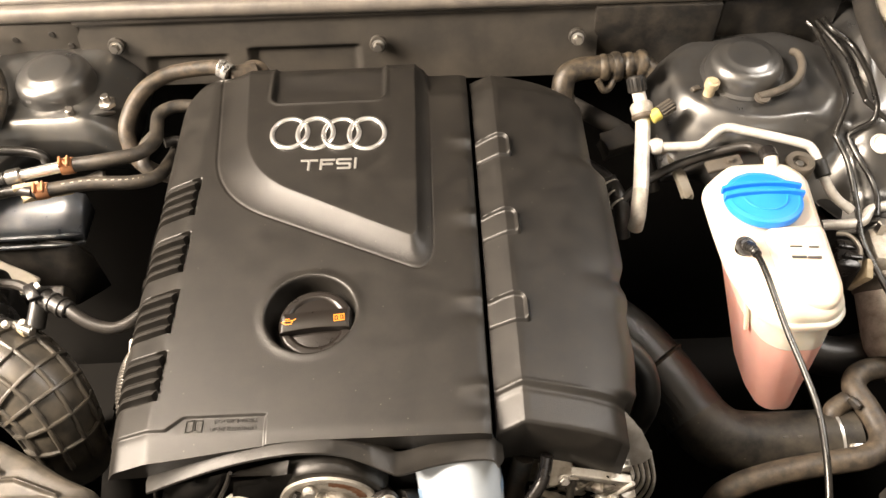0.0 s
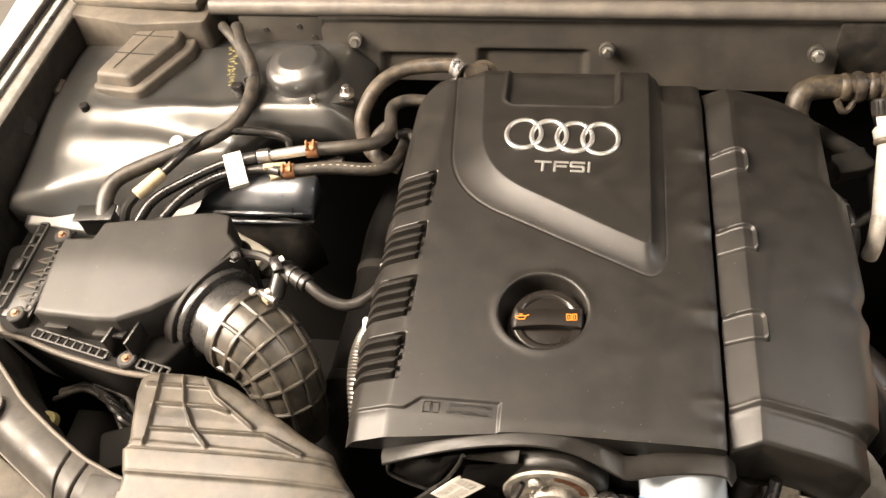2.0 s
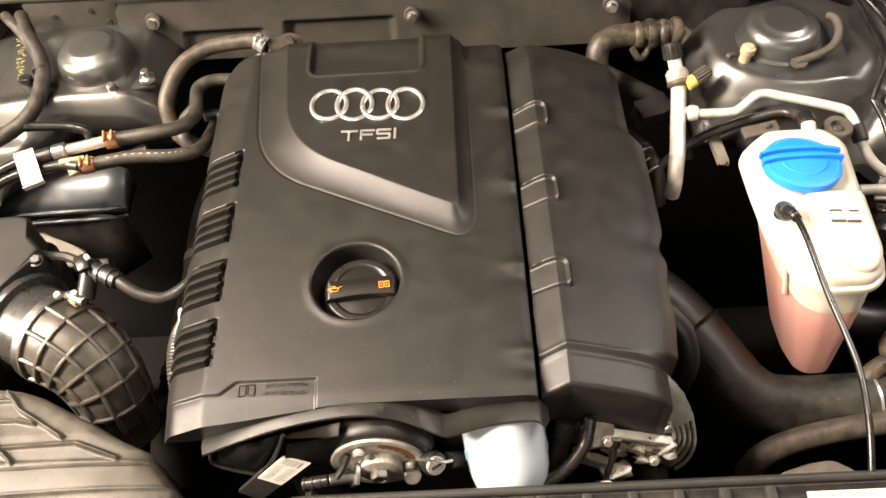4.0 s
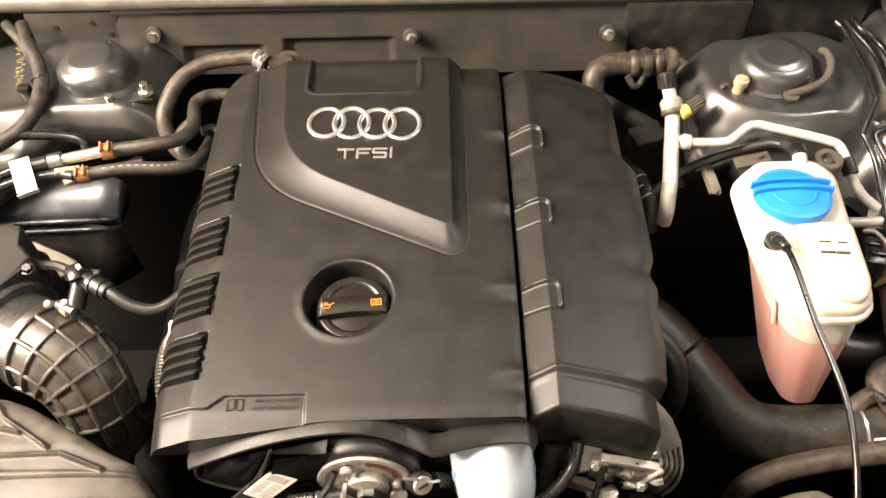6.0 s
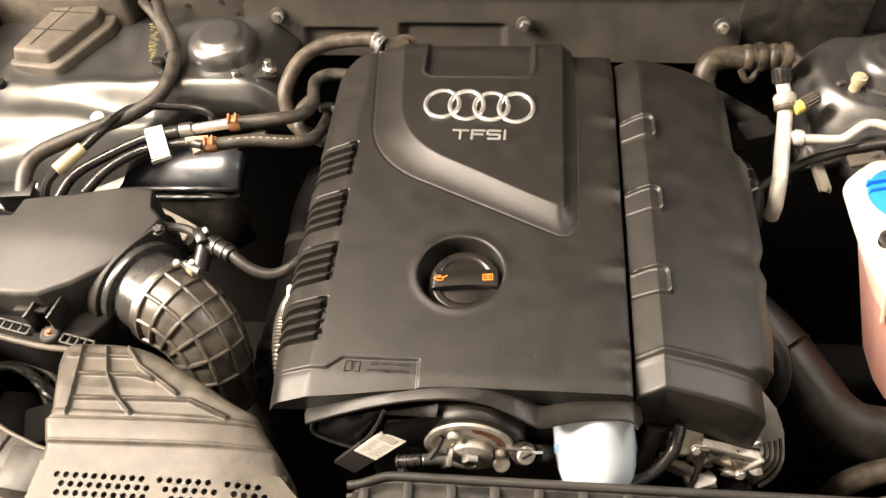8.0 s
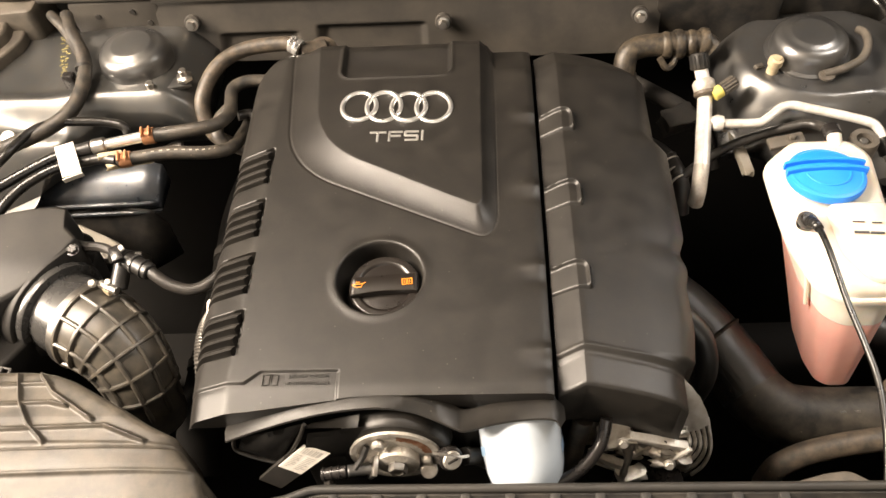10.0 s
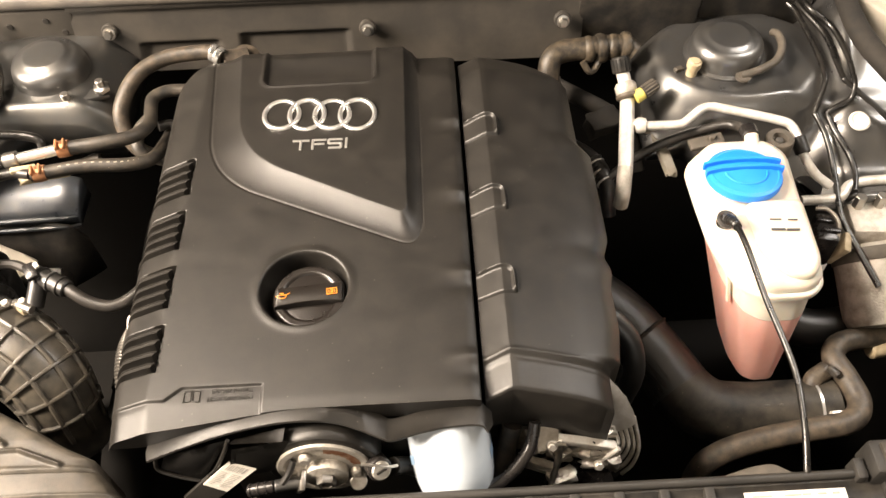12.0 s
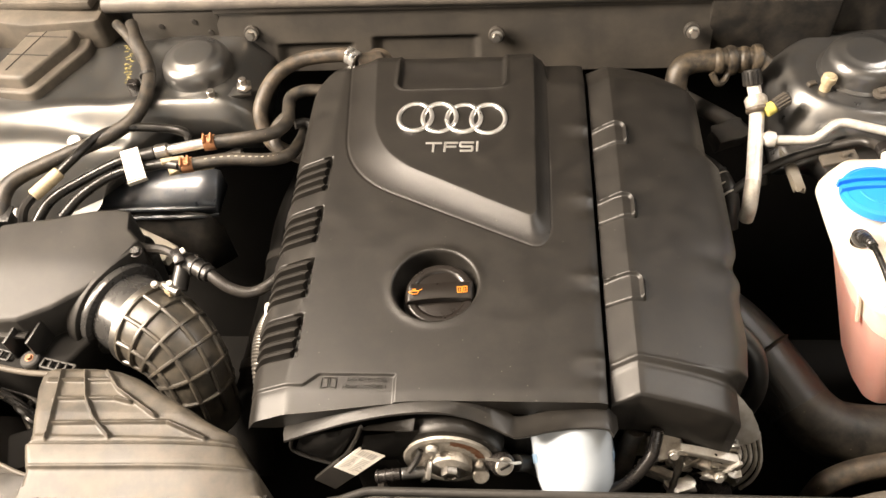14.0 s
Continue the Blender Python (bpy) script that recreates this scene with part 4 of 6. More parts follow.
part("box_body", block((0.352, 0.208, 0.935), (0.045, 0.026, 0.030), 0.004), AIRBOX, latch)
part("box_top", block((0.352, 0.208, 0.951), (0.030, 0.018, 0.004), 0.001), DUCT, latch)
part("side_rib", block((0.324, 0.204, 0.930), (0.008, 0.016, 0.018), 0.002), AIRBOX, latch)

# ---- intake duct ----
duct = thing("intake_duct", (-0.30, 0.21, 0.90), "dusty grey plastic intake duct with curved ribs and perforated front", "intake duct")
DUCT_Y = (0.1890, 0.2030, 0.2070, 0.2225, 0.2260, 0.2330, 0.2580, 0.2720, 0.2840, 0.2890, 0.2920)
DUCT_L = (-0.3885, -0.3885, -0.3900, -0.3955, -0.3930, -0.3945, -0.4010, -0.4050, -0.4060, -0.4030, -0.3960)
DUCT_R = (-0.2010, -0.2090, -0.2130, -0.2270, -0.2290, -0.2330, -0.2750, -0.3010, -0.3230, -0.3370, -0.3500)
DUCT_RIBS = ([(-0.3880, 0.2880), (-0.3840, 0.2670), (-0.3800, 0.2420), (-0.3785, 0.2270)], [(-0.3680, 0.2880), (-0.3580, 0.2630), (-0.3440, 0.2430), (-0.3280, 0.2290)],
             [(-0.3490, 0.2880), (-0.3340, 0.2710), (-0.2960, 0.2470)], [(-0.2840, 0.2420), (-0.2530, 0.2305)],
             [(-0.3850, 0.2615), (-0.3340, 0.2625), (-0.3200, 0.2590)], [(-0.3810, 0.2395), (-0.2840, 0.2425)], [(-0.3970, 0.2790), (-0.3400, 0.2795)])


def plate_z(x, y):
    return 0.9585 - 0.16 * soft(x + 0.25 - (0.19 - y) * 0.4, 0.006) + (y - 0.19) * 0.10


def rib_share(x, y):
    """1 along the moulded ribs, 0 beside them."""
    share = 0 * x
    for line in DUCT_RIBS:
        for (ax, ay), (bx, by) in zip(line, line[1:]):
            k = np.clip(((x - ax) * (bx - ax) + (y - ay) * (by - ay)) / ((bx - ax) ** 2 + (by - ay) ** 2), 0, 1)
            share = np.maximum(share, (0.55 if abs(by - ay) < 0.1 * abs(bx - ax) else 1.0) * np.exp(-(np.hypot(x - ax - k * (bx - ax), y - ay - k * (by - ay)) / 0.0014) ** 2))
    return share


def duct_skin(u, v):
    y = DUCT_Y[0] + v * (DUCT_Y[-1] - DUCT_Y[0])
    left, right = np.interp(y, DUCT_Y, DUCT_L), np.interp(y, DUCT_Y, DUCT_R)
    x = left + u * (right - left)
    y = y + 0.0040 * u * step((y - 0.1960) / 0.01) * step((0.250 - y) / 0.02)
    upper = 0.9620 - 0.004 * np.clip((y - 0.25) / 0.04, 0, 1) - 0.16 * soft(x + 0.275, 0.012)
    z = plate_z(x, y) + (upper - plate_z(x, y)) * step((y - 0.197) / 0.026)
    fold, lip = 0.2225 + 0.0225 * (x + 0.39), 0.2040 + 0.0250 * (x + 0.389)
    z = z + 0.0014 * step((fold - y) / 0.0012) * step((y - lip + 0.0040) / 0.0060) - 0.0012 * np.exp(-((y - fold - 0.0004) / 0.0010) ** 2)
    z = z + 0.0010 * np.exp(-((y - lip) / 0.0011) ** 2)
    z = z + 0.0046 * rib_share(x, y) - 0.0010 * step((y - 0.228) / 0.003)
    rim = np.minimum(np.minimum(x - left, right - x), 0.2925 - y)
    return x, y, z - 1.3 * soft(0.0030 - rim, 0.0010) - 0.35 * soft(0.010 - (right - x), 0.003)


part("duct_shell", sheet(230, 150, duct_skin, 0.885), DUCT, duct, "moulded skin with crossing ribs and a folded sleeve", smooth=60)

# perforated front of the duct
HOLE_GROUPS = [(-0.3705, 10, (0.0, 0.0055, 0.0040, 0.0095)), (-0.2910, 6, (0.0, 0.0060, 0.0120, 0.0180)), (-0.2400, 4, (0.0, 0.0060, 0.0120, 0.0190))]
PITCH, ROW = 0.0073, 0.0065


def perforated(xs, row, bm, right):
    """One row of a plate with round holes at xs; the rest of the row is closed."""
    y1, y0 = 0.1890 - row * ROW, 0.1890 - (row + 1) * ROW
    z = lambda x, y: float(plate_z(x, y))
    x = -0.3868 - 0.0006 * row
    edges = []
    for c in xs:
        edges.append((x, c - PITCH / 2, None))
        edges.append((c - PITCH / 2, c + PITCH / 2, c))
        x = c + PITCH / 2
    edges.append((x, right, None))
    for a, b, c in edges:
        if c is None:
            if b - a > 1e-5:
                n = max(1, round((b - a) / 0.01))
                lean = 0.0070 if b == right else 0.0
                for k in range(n):
                    p, q = a + (b - a) * k / n, a + (b - a) * (k + 1) / n
                    bm.faces.new([bm.verts.new((*w, z(*w))) for w in ((p + lean * k / n, y0), (q + lean * (k + 1) / n, y0), (q, y1), (p, y1))])
            continue
        m = 16
        cy, r = (y0 + y1) / 2, 0.0023
        ring = [(c + r * math.cos(2 * math.pi * (k + 0.5) / m), cy + r * math.sin(2 * math.pi * (k + 0.5) / m)) for k in range(m)]
        rim = []
        for k in range(m):
            dx, dy = ring[k][0] - c, ring[k][1] - cy
            s = min((PITCH / 2) / abs(dx), (ROW / 2) / abs(dy))
            rim.append((c + dx * s, cy + dy * s))
        top = [bm.verts.new((*w, z(*w))) for w in ring]
        low = [bm.verts.new((*w, z(*w) - 0.004)) for w in ring]
        out = [bm.verts.new((*w, z(*w))) for w in rim]
        for k in range(m):
            j = (k + 1) % m
            bm.faces.new((top[k], out[k], out[j], top[j]))
            bm.faces.new((low[k], top[k], top[j], low[j]))
        for sx in (-1, 1):
            for sy in (-1, 1):
                q = (c + sx * PITCH / 2, cy + sy * ROW / 2)
                pair = sorted(range(m), key=lambda k: (rim[k][0] - q[0]) ** 2 + (rim[k][1] - q[1]) ** 2)[:2]
                v = bm.verts.new((*q, z(*q)))
                bm.faces.new((out[pair[0]], v, out[pair[1]]))


bm = bmesh.new()
for row in range(8):
    right = -0.2040 + 0.0070 * row
    xs = []
    if 1 <= row <= 4:
        for x0, n, shift in HOLE_GROUPS:
            start = x0 + shift[row - 1]
            xs += [start + k * PITCH for k in range(n)]
    perforated(xs, row, bm, right)
bmesh.ops.recalc_face_normals(bm, faces=bm.faces[:])
part("perforated_plate", bm, DUCT, duct, "dusty plate with rows of round holes", smooth=30)
# Added dark block below the holes, standing for the duct's shaded inside.
part("dark_inside", block((-0.290, 0.168, 0.935), (0.18, 0.05, 0.02), 0.002), SOOTSHADE, duct)

# ---- air filter housing ----
airbox = thing("air_filter_box", (-0.47, 0.41, 0.88), "dusty black plastic air filter housing with ribbed edge", "air filter box")
LID_FRONT = ((-0.5450, -0.5300, -0.4790, -0.4600, -0.4300, -0.4050, -0.3860, -0.3720), (0.3500, 0.3475, 0.3440, 0.3450, 0.3580, 0.3760, 0.4020, 0.4360))
LID_BACK = ((-0.5450, -0.5120, -0.5080, -0.4640, -0.4230, -0.3990, -0.3890, -0.3850, -0.3720), (0.4300, 0.4305, 0.4500, 0.4550, 0.4660, 0.4715, 0.4700, 0.4500, 0.4370))


def lid_shape(u, v):
    x = -0.5450 + u * 0.1725
    a, b = np.interp(x, *LID_FRONT), np.interp(x, *LID_BACK)
    y = a + v * (b - a)
    z = 0.9545 - 0.010 * soft((0.40 - y) / 0.05, 0.1) - 0.004 * np.maximum(0.0, (-0.5 - x) / 0.06) - 0.24 * soft(x + 0.418, 0.008)
    z = z + 0.0020 * near(x, y, -0.475, 0.41, 0.03, 0.05) - 0.0012 * near(x, y, -0.50, 0.40, 0.010, 0.06)
    rim = np.minimum(np.minimum(y - a, b - y), x + 0.5450)
    return x, y, z - 1.2 * soft(0.0026 - rim, 0.0008)


part("lid", sheet(150, 90, lid_shape, 0.900), AIRBOX, airbox, "smooth grey-black lid", smooth=50)
BASE = rounded([(-0.615, 0.352), (-0.470, 0.313), (-0.425, 0.318), (-0.385, 0.385), (-0.365, 0.440), (-0.385, 0.475), (-0.55, 0.470), (-0.640, 0.450)], 0.012)
# Tray is coloured near-black for the shade under the lid.
part("lower_tray", prism(BASE, 0.82, 0.906, 0.004, taper=0.06), SHADEBLACK, airbox, smooth=60)


def ladder(a, b, width, n, r):
    """Two rails with cross bars between them, open in the gaps."""
    a, b = Vector(a), Vector(b)
    side = (b - a).cross(Vector((0, 0, 1))).normalized() * width
    for o in (0, 1):
        part("edge_rail", rod(a + side * o, b + side * o, r, 8), AIRBOX, airbox)
    for k in range(n + 1):
        p = a.lerp(b, k / n)
        part("edge_bar", block(p + side / 2, (width, r * 2.0, r * 2.0), r * 0.4, (0, 0, math.degrees(math.atan2(side.y, side.x)))), AIRBOX, airbox)


ladder((-0.6090, 0.3690, 0.9150), (-0.6050, 0.4700, 0.9190), 0.0085, 7, 0.0016)
ladder((-0.5700, 0.3630, 0.9220), (-0.5640, 0.4440, 0.9300), 0.0062, 12, 0.0013)
ladder((-0.5560, 0.3500, 0.9110), (-0.4760, 0.3330, 0.9090), 0.0085, 9, 0.0012)
ladder((-0.4420, 0.3270, 0.9090), (-0.4120, 0.3210, 0.9070), 0.0085, 4, 0.0012)
part("hinge_latch", block((-0.6030, 0.4150, 0.9200), (0.009, 0.014, 0.007), 0.002, (0, 0, -3)), AIRBOX, airbox)
for k in range(5):
    tip = Vector((-0.5870, 0.3790, 0.9190)).lerp(Vector((-0.5820, 0.4340, 0.9240)), k / 4)
    for dy in (-0.0035, 0.0045):
        part("zigzag_rib", tube([tip, tip + Vector((0.007, dy * 0.5, 0.0004)), tip + Vector((0.0150, dy, 0.0006))], 0.0011, 6, 3), PLATE, airbox)
part("edge_sheet", block((-0.5825, 0.4130, 0.9130), (0.030, 0.105, 0.004), 0.001, (3, 0, -3)), BLACK, airbox)
part("tray_lip", tube([(-0.6120, 0.3660, 0.904), (-0.5920, 0.3460, 0.905), (-0.5650, 0.3400, 0.905), (-0.5280, 0.3290, 0.905), (-0.4670, 0.3160, 0.905), (-0.4300, 0.3130, 0.904)], 0.0030, 10, 6), PLATE, airbox, "dusty worn lip of the tray")
for c in ((-0.5620, 0.4450, 0.9350), (-0.4545, 0.3250, 0.9130), (-0.5800, 0.3600, 0.9200)):
    boss = part("screw_boss", rod((c[0], c[1], c[2] - 0.045), c, 0.0090, 18), AIRBOX, airbox)
    bolt(boss, (c[0], c[1], c[2]), 0.0029, (0, 0, 1), 0.003, RUST, "screw", "rusty brown screw head")
for sx in (-0.008, 0.008):
    part("boss_web", block((-0.457 + sx * 1.35, 0.343, 0.918), (0.0025, 0.030, 0.030), 0.0006, (0, 0, -12)), BLACK, airbox)
for x0, y0, w in ((-0.5260, 0.3470, 0.023), (-0.4720, 0.3420, 0.031)):
    part("edge_flap", block((x0, y0, 0.9250), (w, 0.009, 0.003), 0.0008, (-20, 0, -1)), AIRBOX, airbox)
part("loom_socket", block((-0.5230, 0.4580, 0.9420), (0.036, 0.016, 0.026), 0.004, (0, 0, 5)), BLACK, airbox)
part("socket_rim", block((-0.5230, 0.4580, 0.9550), (0.040, 0.020, 0.003), 0.001, (0, 0, 5)), BLACK, airbox)
FLANGE = Matrix(((0.5, 0.0, 0.866, -0.4030), (0.866, 0.0, -0.5, 0.3960), (0.0, 1.0, 0.0, 0.8980), (0.0, 0.0, 0.0, 1.0)))
ring = [(0.0520 * math.cos(radians(a)), 0.0500 * math.sin(radians(a))) for a in range(96, 358, 12)]
bm = prism(rounded([(0.0490, 0.0), (0.0480, 0.0440), (0.0120, 0.0500)] + ring, 0.006), 0.0, 0.0110, 0.0022)
bmesh.ops.transform(bm, matrix=FLANGE, verts=bm.verts)
part("outlet_flange", bm, AIRBOX, airbox, "flat flange round the outlet", smooth=40)
part("flange_rim", lathe([(0.041, 0), (0.0465, 0.001), (0.0475, 0.004), (0.046, 0.008), (0.041, 0.009)], (-0.3935, 0.3905, 0.8980), (0.866, -0.5, 0), 44), SENSOR, airbox)
bolt(airbox, (-0.3730, 0.4250, 0.9400), 0.0045, (0.2, -0.2, 1), 0.004, GLOSSY, "flange_screw")

# ---- bellows hose ----
bellows = thing("intake_bellows", (-0.31, 0.33, 0.87), "dusty ribbed rubber intake bellows with a bright clamp", "intake hose")
BEL = [(-0.3625, 0.3715, 0.8990), (-0.344, 0.3610, 0.8980), (-0.3285, 0.3500, 0.8910), (-0.3175, 0.3380, 0.8780), (-0.3120, 0.3270, 0.8560), (-0.3120, 0.3200, 0.8150)]
MAF = [(-0.400, 0.3935, 0.899), (-0.354, 0.3665, 0.899)]
part("sensor_tube", tube(MAF, 0.0385, 40, 4), SENSOR, bellows, "smooth black air meter tube")
part("bellows_skin", tube(BEL, 0.0400, 36, 10, lambda s: 1 - 0.30 * s), BELLOWS, bellows, smooth=180)
line = frames_along(curve_points(BEL, 10))
for k in range(6):
    i = 3 + k * 7
    if i >= len(line):
        break
    p, t, u, v = line[i]
    r = 0.0400 * (1 - 0.30 * i / (len(line) - 1))
    part("hoop_rib", lathe([(r - 0.001, -0.0022), (r + 0.0028, -0.0013), (r + 0.0032, 0), (r + 0.0028, 0.0013), (r - 0.001, 0.0022)], p, t, 36), BELLOWS, bellows)
for a in range(0, 360, 36):
    pts = []
    for i in range(3, len(line) - 6, 4):
        p, t, u, v = line[i]
        r = 0.0400 * (1 - 0.30 * i / (len(line) - 1)) + 0.0006
        pts.append(p + r * (math.cos(radians(a)) * u + math.sin(radians(a)) * v))
    part("long_rib", tube(pts, 0.0024, 8, 3), BELLOWS, bellows)
p, t, u, v = line[1]
part("clamp_band", lathe([(0.0398, -0.0045), (0.0416, -0.0045), (0.0420, 0), (0.0416, 0.0045), (0.0398, 0.0045)], p, t, 40), STEEL, bellows, "bright worn steel clamp band")
part("clamp_screw", rod((-0.338, 0.389, 0.937), (-0.320, 0.380, 0.938), 0.0040, 10), STEEL, bellows, "bright clamp screw")
for c in ((-0.3420, 0.3850, 0.9410), (-0.3290, 0.3870, 0.9390)):
    part("clamp_screw", lathe([(0.0030, 0), (0.0034, 0.0012), (0.0034, 0.0040), (0.0026, 0.0050), (0, 0.0050)], c, (0.1, -0.1, 1), 8), CORRODED, bellows, "pale clamp screw head")
part("clamp_ear", block((-0.331, 0.385, 0.934), (0.010, 0.008, 0.010), 0.002, (0, 15, -35)), CREAM, bellows)

lower_hose = thing("turbo_hose", (-0.290, 0.45, 0.775), "plain turbo hose hanging in the gap beside the engine, near-black for shade", "hose")
# Hose takes the gap's shade as its own near-black colour.
part("hose_body", tube([(-0.262, 0.650, 0.80), (-0.276, 0.580, 0.795), (-0.276, 0.500, 0.790), (-0.282, 0.420, 0.780), (-0.288, 0.340, 0.765), (-0.290, 0.290, 0.740)], 0.0240, 18), SHADEBLACK, lower_hose)

part("joint_band", lathe([(0.0240, -0.006), (0.0256, -0.005), (0.0256, 0.005), (0.0240, 0.006)], (-0.276, 0.520, 0.7915), (0.0, -1, -0.06), 24), SOOTSHADE, lower_hose)
part("joint_band", lathe([(0.0240, -0.006), (0.0256, -0.005), (0.0256, 0.005), (0.0240, 0.006)], (-0.284, 0.390, 0.776), (-0.07, -1, -0.16), 24), SOOTSHADE, lower_hose)

# ---- vent hose with its plug ----
vent_hose = thing("vent_hose", (-0.27, 0.40, 0.92), "thin black vent hose with a snap coupling", "hose")
VH = [(-0.312, 0.4130, 0.9340), (-0.297, 0.4030, 0.9330), (-0.279, 0.3930, 0.9270), (-0.258, 0.3900, 0.9230), (-0.240, 0.4010, 0.9240), (-0.228, 0.4200, 0.9250)]
part("hose", tube(VH, 0.0054, 12), BLACKHOSE, vent_hose)
part("coupling", rod((-0.331, 0.4220, 0.9340), (-0.297, 0.4030, 0.9330), 0.0080, 16), BLACK, vent_hose)
for k in range(3):
    c = Vector((-0.331, 0.4220, 0.934)).lerp(Vector((-0.297, 0.4030, 0.933)), 0.25 + 0.28 * k)
    part("coupling_ring", lathe([(0.0080, -0.0015), (0.0093, -0.001), (0.0093, 0.001), (0.0080, 0.0015)], c, (0.87, -0.49, 0), 18), SENSOR if k == 1 else BLACK, vent_hose)
part("release_tab", block((-0.328, 0.4160, 0.9440), (0.010, 0.016, 0.006), 0.0015, (10, 0, 30)), GLOSSY, vent_hose, "glossy black release clip")
part("stem", rod((-0.326, 0.4180, 0.9320), (-0.331, 0.3960, 0.9180), 0.0080, 14), BLACK, vent_hose)
part("white_latch", block((-0.3235, 0.4205, 0.9470), (0.0040, 0.0055, 0.003), 0.0008, (12, 0, 40)), PAPER, vent_hose, "small white latch")
part("lead", tube([(-0.331, 0.4220, 0.934), (-0.350, 0.4330, 0.932), (-0.372, 0.4400, 0.926), (-0.395, 0.4520, 0.918)], 0.0045, 8), BLACKHOSE, vent_hose)

# ---- hoses over the left wheel housing ----
def hose(name, pts, r, mat, label, steps=8, n=14):
    ob = thing(name, pts[len(pts) // 2], label, "hose")
    part("hose_body", tube(pts, r, n, steps), mat, ob)
    return ob


C1 = [(-0.321, 0.5375, 0.9700), (-0.280, 0.5450, 0.9690), (-0.257, 0.5570, 0.9640), (-0.2490, 0.5800, 0.9570), (-0.2540, 0.6060, 0.9500), (-0.2550, 0.6250, 0.9490), (-0.2420, 0.6360, 0.9480), (-0.2200, 0.6400, 0.9440)]
c1 = hose("coolant_hose", C1, 0.0066, RUBBER, "dusty black rubber coolant hose bent beside the cover", 8)
spring_clamp(C1, 0.015, 0.0070, c1)
part("metal_neck", rod((-0.366, 0.5285, 0.9680), (-0.321, 0.5378, 0.9700), 0.0052, 14), CHROME, c1, "bright metal pipe neck")
part("neck_collar", rod((-0.371, 0.5274, 0.9676), (-0.358, 0.5300, 0.9684), 0.0078, 14), STEEL, c1)
part("black_sleeve", rod((-0.388, 0.5236, 0.9660), (-0.371, 0.5274, 0.9676), 0.0070, 12), BLACKHOSE, c1)
C2 = [(-0.345, 0.5130, 0.9630), (-0.300, 0.5240, 0.9600), (-0.262, 0.5290, 0.9540), (-0.2440, 0.5440, 0.9450), (-0.2400, 0.5750, 0.9330), (-0.2420, 0.6050, 0.9200)]
c2 = hose("coolant_hose", C2, 0.0064, RUBBER, "dusty black rubber coolant hose with faded white print", 8)
spring_clamp(C2, 0.04, 0.0068, c2)
dashes = curve_points(C2, 24)
for k in range(12):
    p, q = dashes[14 + 4 * k], dashes[16 + 4 * k]
    d = (q - p).normalized()
    part("printed_dash", block(p + Vector((0, -0.0016, 0.0062)), (0.0030, 0.0010, 0.0006), 0.0001, (15, 0, math.degrees(math.atan2(d.y, d.x)))), PALEPLATE, c2, smooth=0)
part("metal_neck", tube([(-0.372, 0.5150, 0.9630), (-0.358, 0.5160, 0.9635), (-0.345, 0.5130, 0.9640)], 0.0050, 10), BLACKHOSE, c2)
part("neck_bracket", block((-0.352, 0.5180, 0.9660), (0.022, 0.006, 0.005), 0.001, (0, 10, 20)), CREAM, c2)
part("clip_plate", casting((-0.336, 0.5200, 0.9570), (0.040, 0.012, 0.007), 31, 0.18, (10, 6, 16)), CREAM, c2, "dirty tan clip plate")
part("clip_plate", casting((-0.300, 0.5330, 0.9560), (0.024, 0.010, 0.006), 32, 0.18, (10, -6, 20)), RUBBER, c2)
C3 = [(-0.184, 0.6600, 0.9680), (-0.200, 0.6650, 0.9720), (-0.245, 0.6600, 0.9700), (-0.272, 0.6400, 0.9640), (-0.2860, 0.6130, 0.9480), (-0.2840, 0.5970, 0.9300), (-0.2720, 0.5860, 0.9150), (-0.2480, 0.5840, 0.9000)]
c3 = hose("heater_hose", C3, 0.0078, HOSE, "weathered brown-grey heater hose arching behind the cover", 8)
band(C3, 0.03, 0.0080, 0.006, CHROME, c3, label="bright steel ring clamp")
band(C3, 0.09, 0.0080, 0.006, CHROME, c3, label="bright steel ring clamp")
stub = thing("heater_stub", (-0.167, 0.680, 0.955), "dusty brown-grey round stub behind the cover", "stub")
part("stub_body", rod((-0.186, 0.661, 0.962), (-0.160, 0.672, 0.958), 0.0105, 16), HOSE, stub)
part("stub_cap", lathe([(0.015, -0.004), (0.0165, 0), (0.015, 0.005), (0.009, 0.008), (0, 0.009)], (-0.165, 0.676, 0.951), (0.15, -0.3, 1), 24), HOSE, stub)
C4 = [(-0.2560, 0.6090, 0.940), (-0.2680, 0.5940, 0.935), (-0.2690, 0.5780, 0.928), (-0.2600, 0.5700, 0.915)]
hose("vacuum_line", C4, 0.0066, RUBBER, "dusty bent rubber line between the coolant hoses")
hose("vacuum_line", [(-0.2480, 0.5950, 0.938), (-0.2360, 0.6000, 0.935), (-0.2250, 0.5900, 0.930)], 0.0050, BLACKHOSE, "thin black rubber line beside the cover")

LOOM = [(-0.445, 0.7120, 0.984), (-0.432, 0.6840, 0.985), (-0.411, 0.6500, 0.9790), (-0.402, 0.6170, 0.9750), (-0.406, 0.5800, 0.9700), (-0.426, 0.5550, 0.9670), (-0.465, 0.5270, 0.9670), (-0.504, 0.4990, 0.9660), (-0.5150, 0.4800, 0.9620), (-0.516, 0.4580, 0.9500)]
loom = thing("cable_loom", (-0.44, 0.55, 0.95), "thick grey taped cable loom over the wheel housing", "cable loom")
part("loom_body", tube(LOOM, 0.0070, 14, 10, lambda s: 1 + 0.16 * s + 0.02 * math.sin(s * 240)), RUBBER, loom)
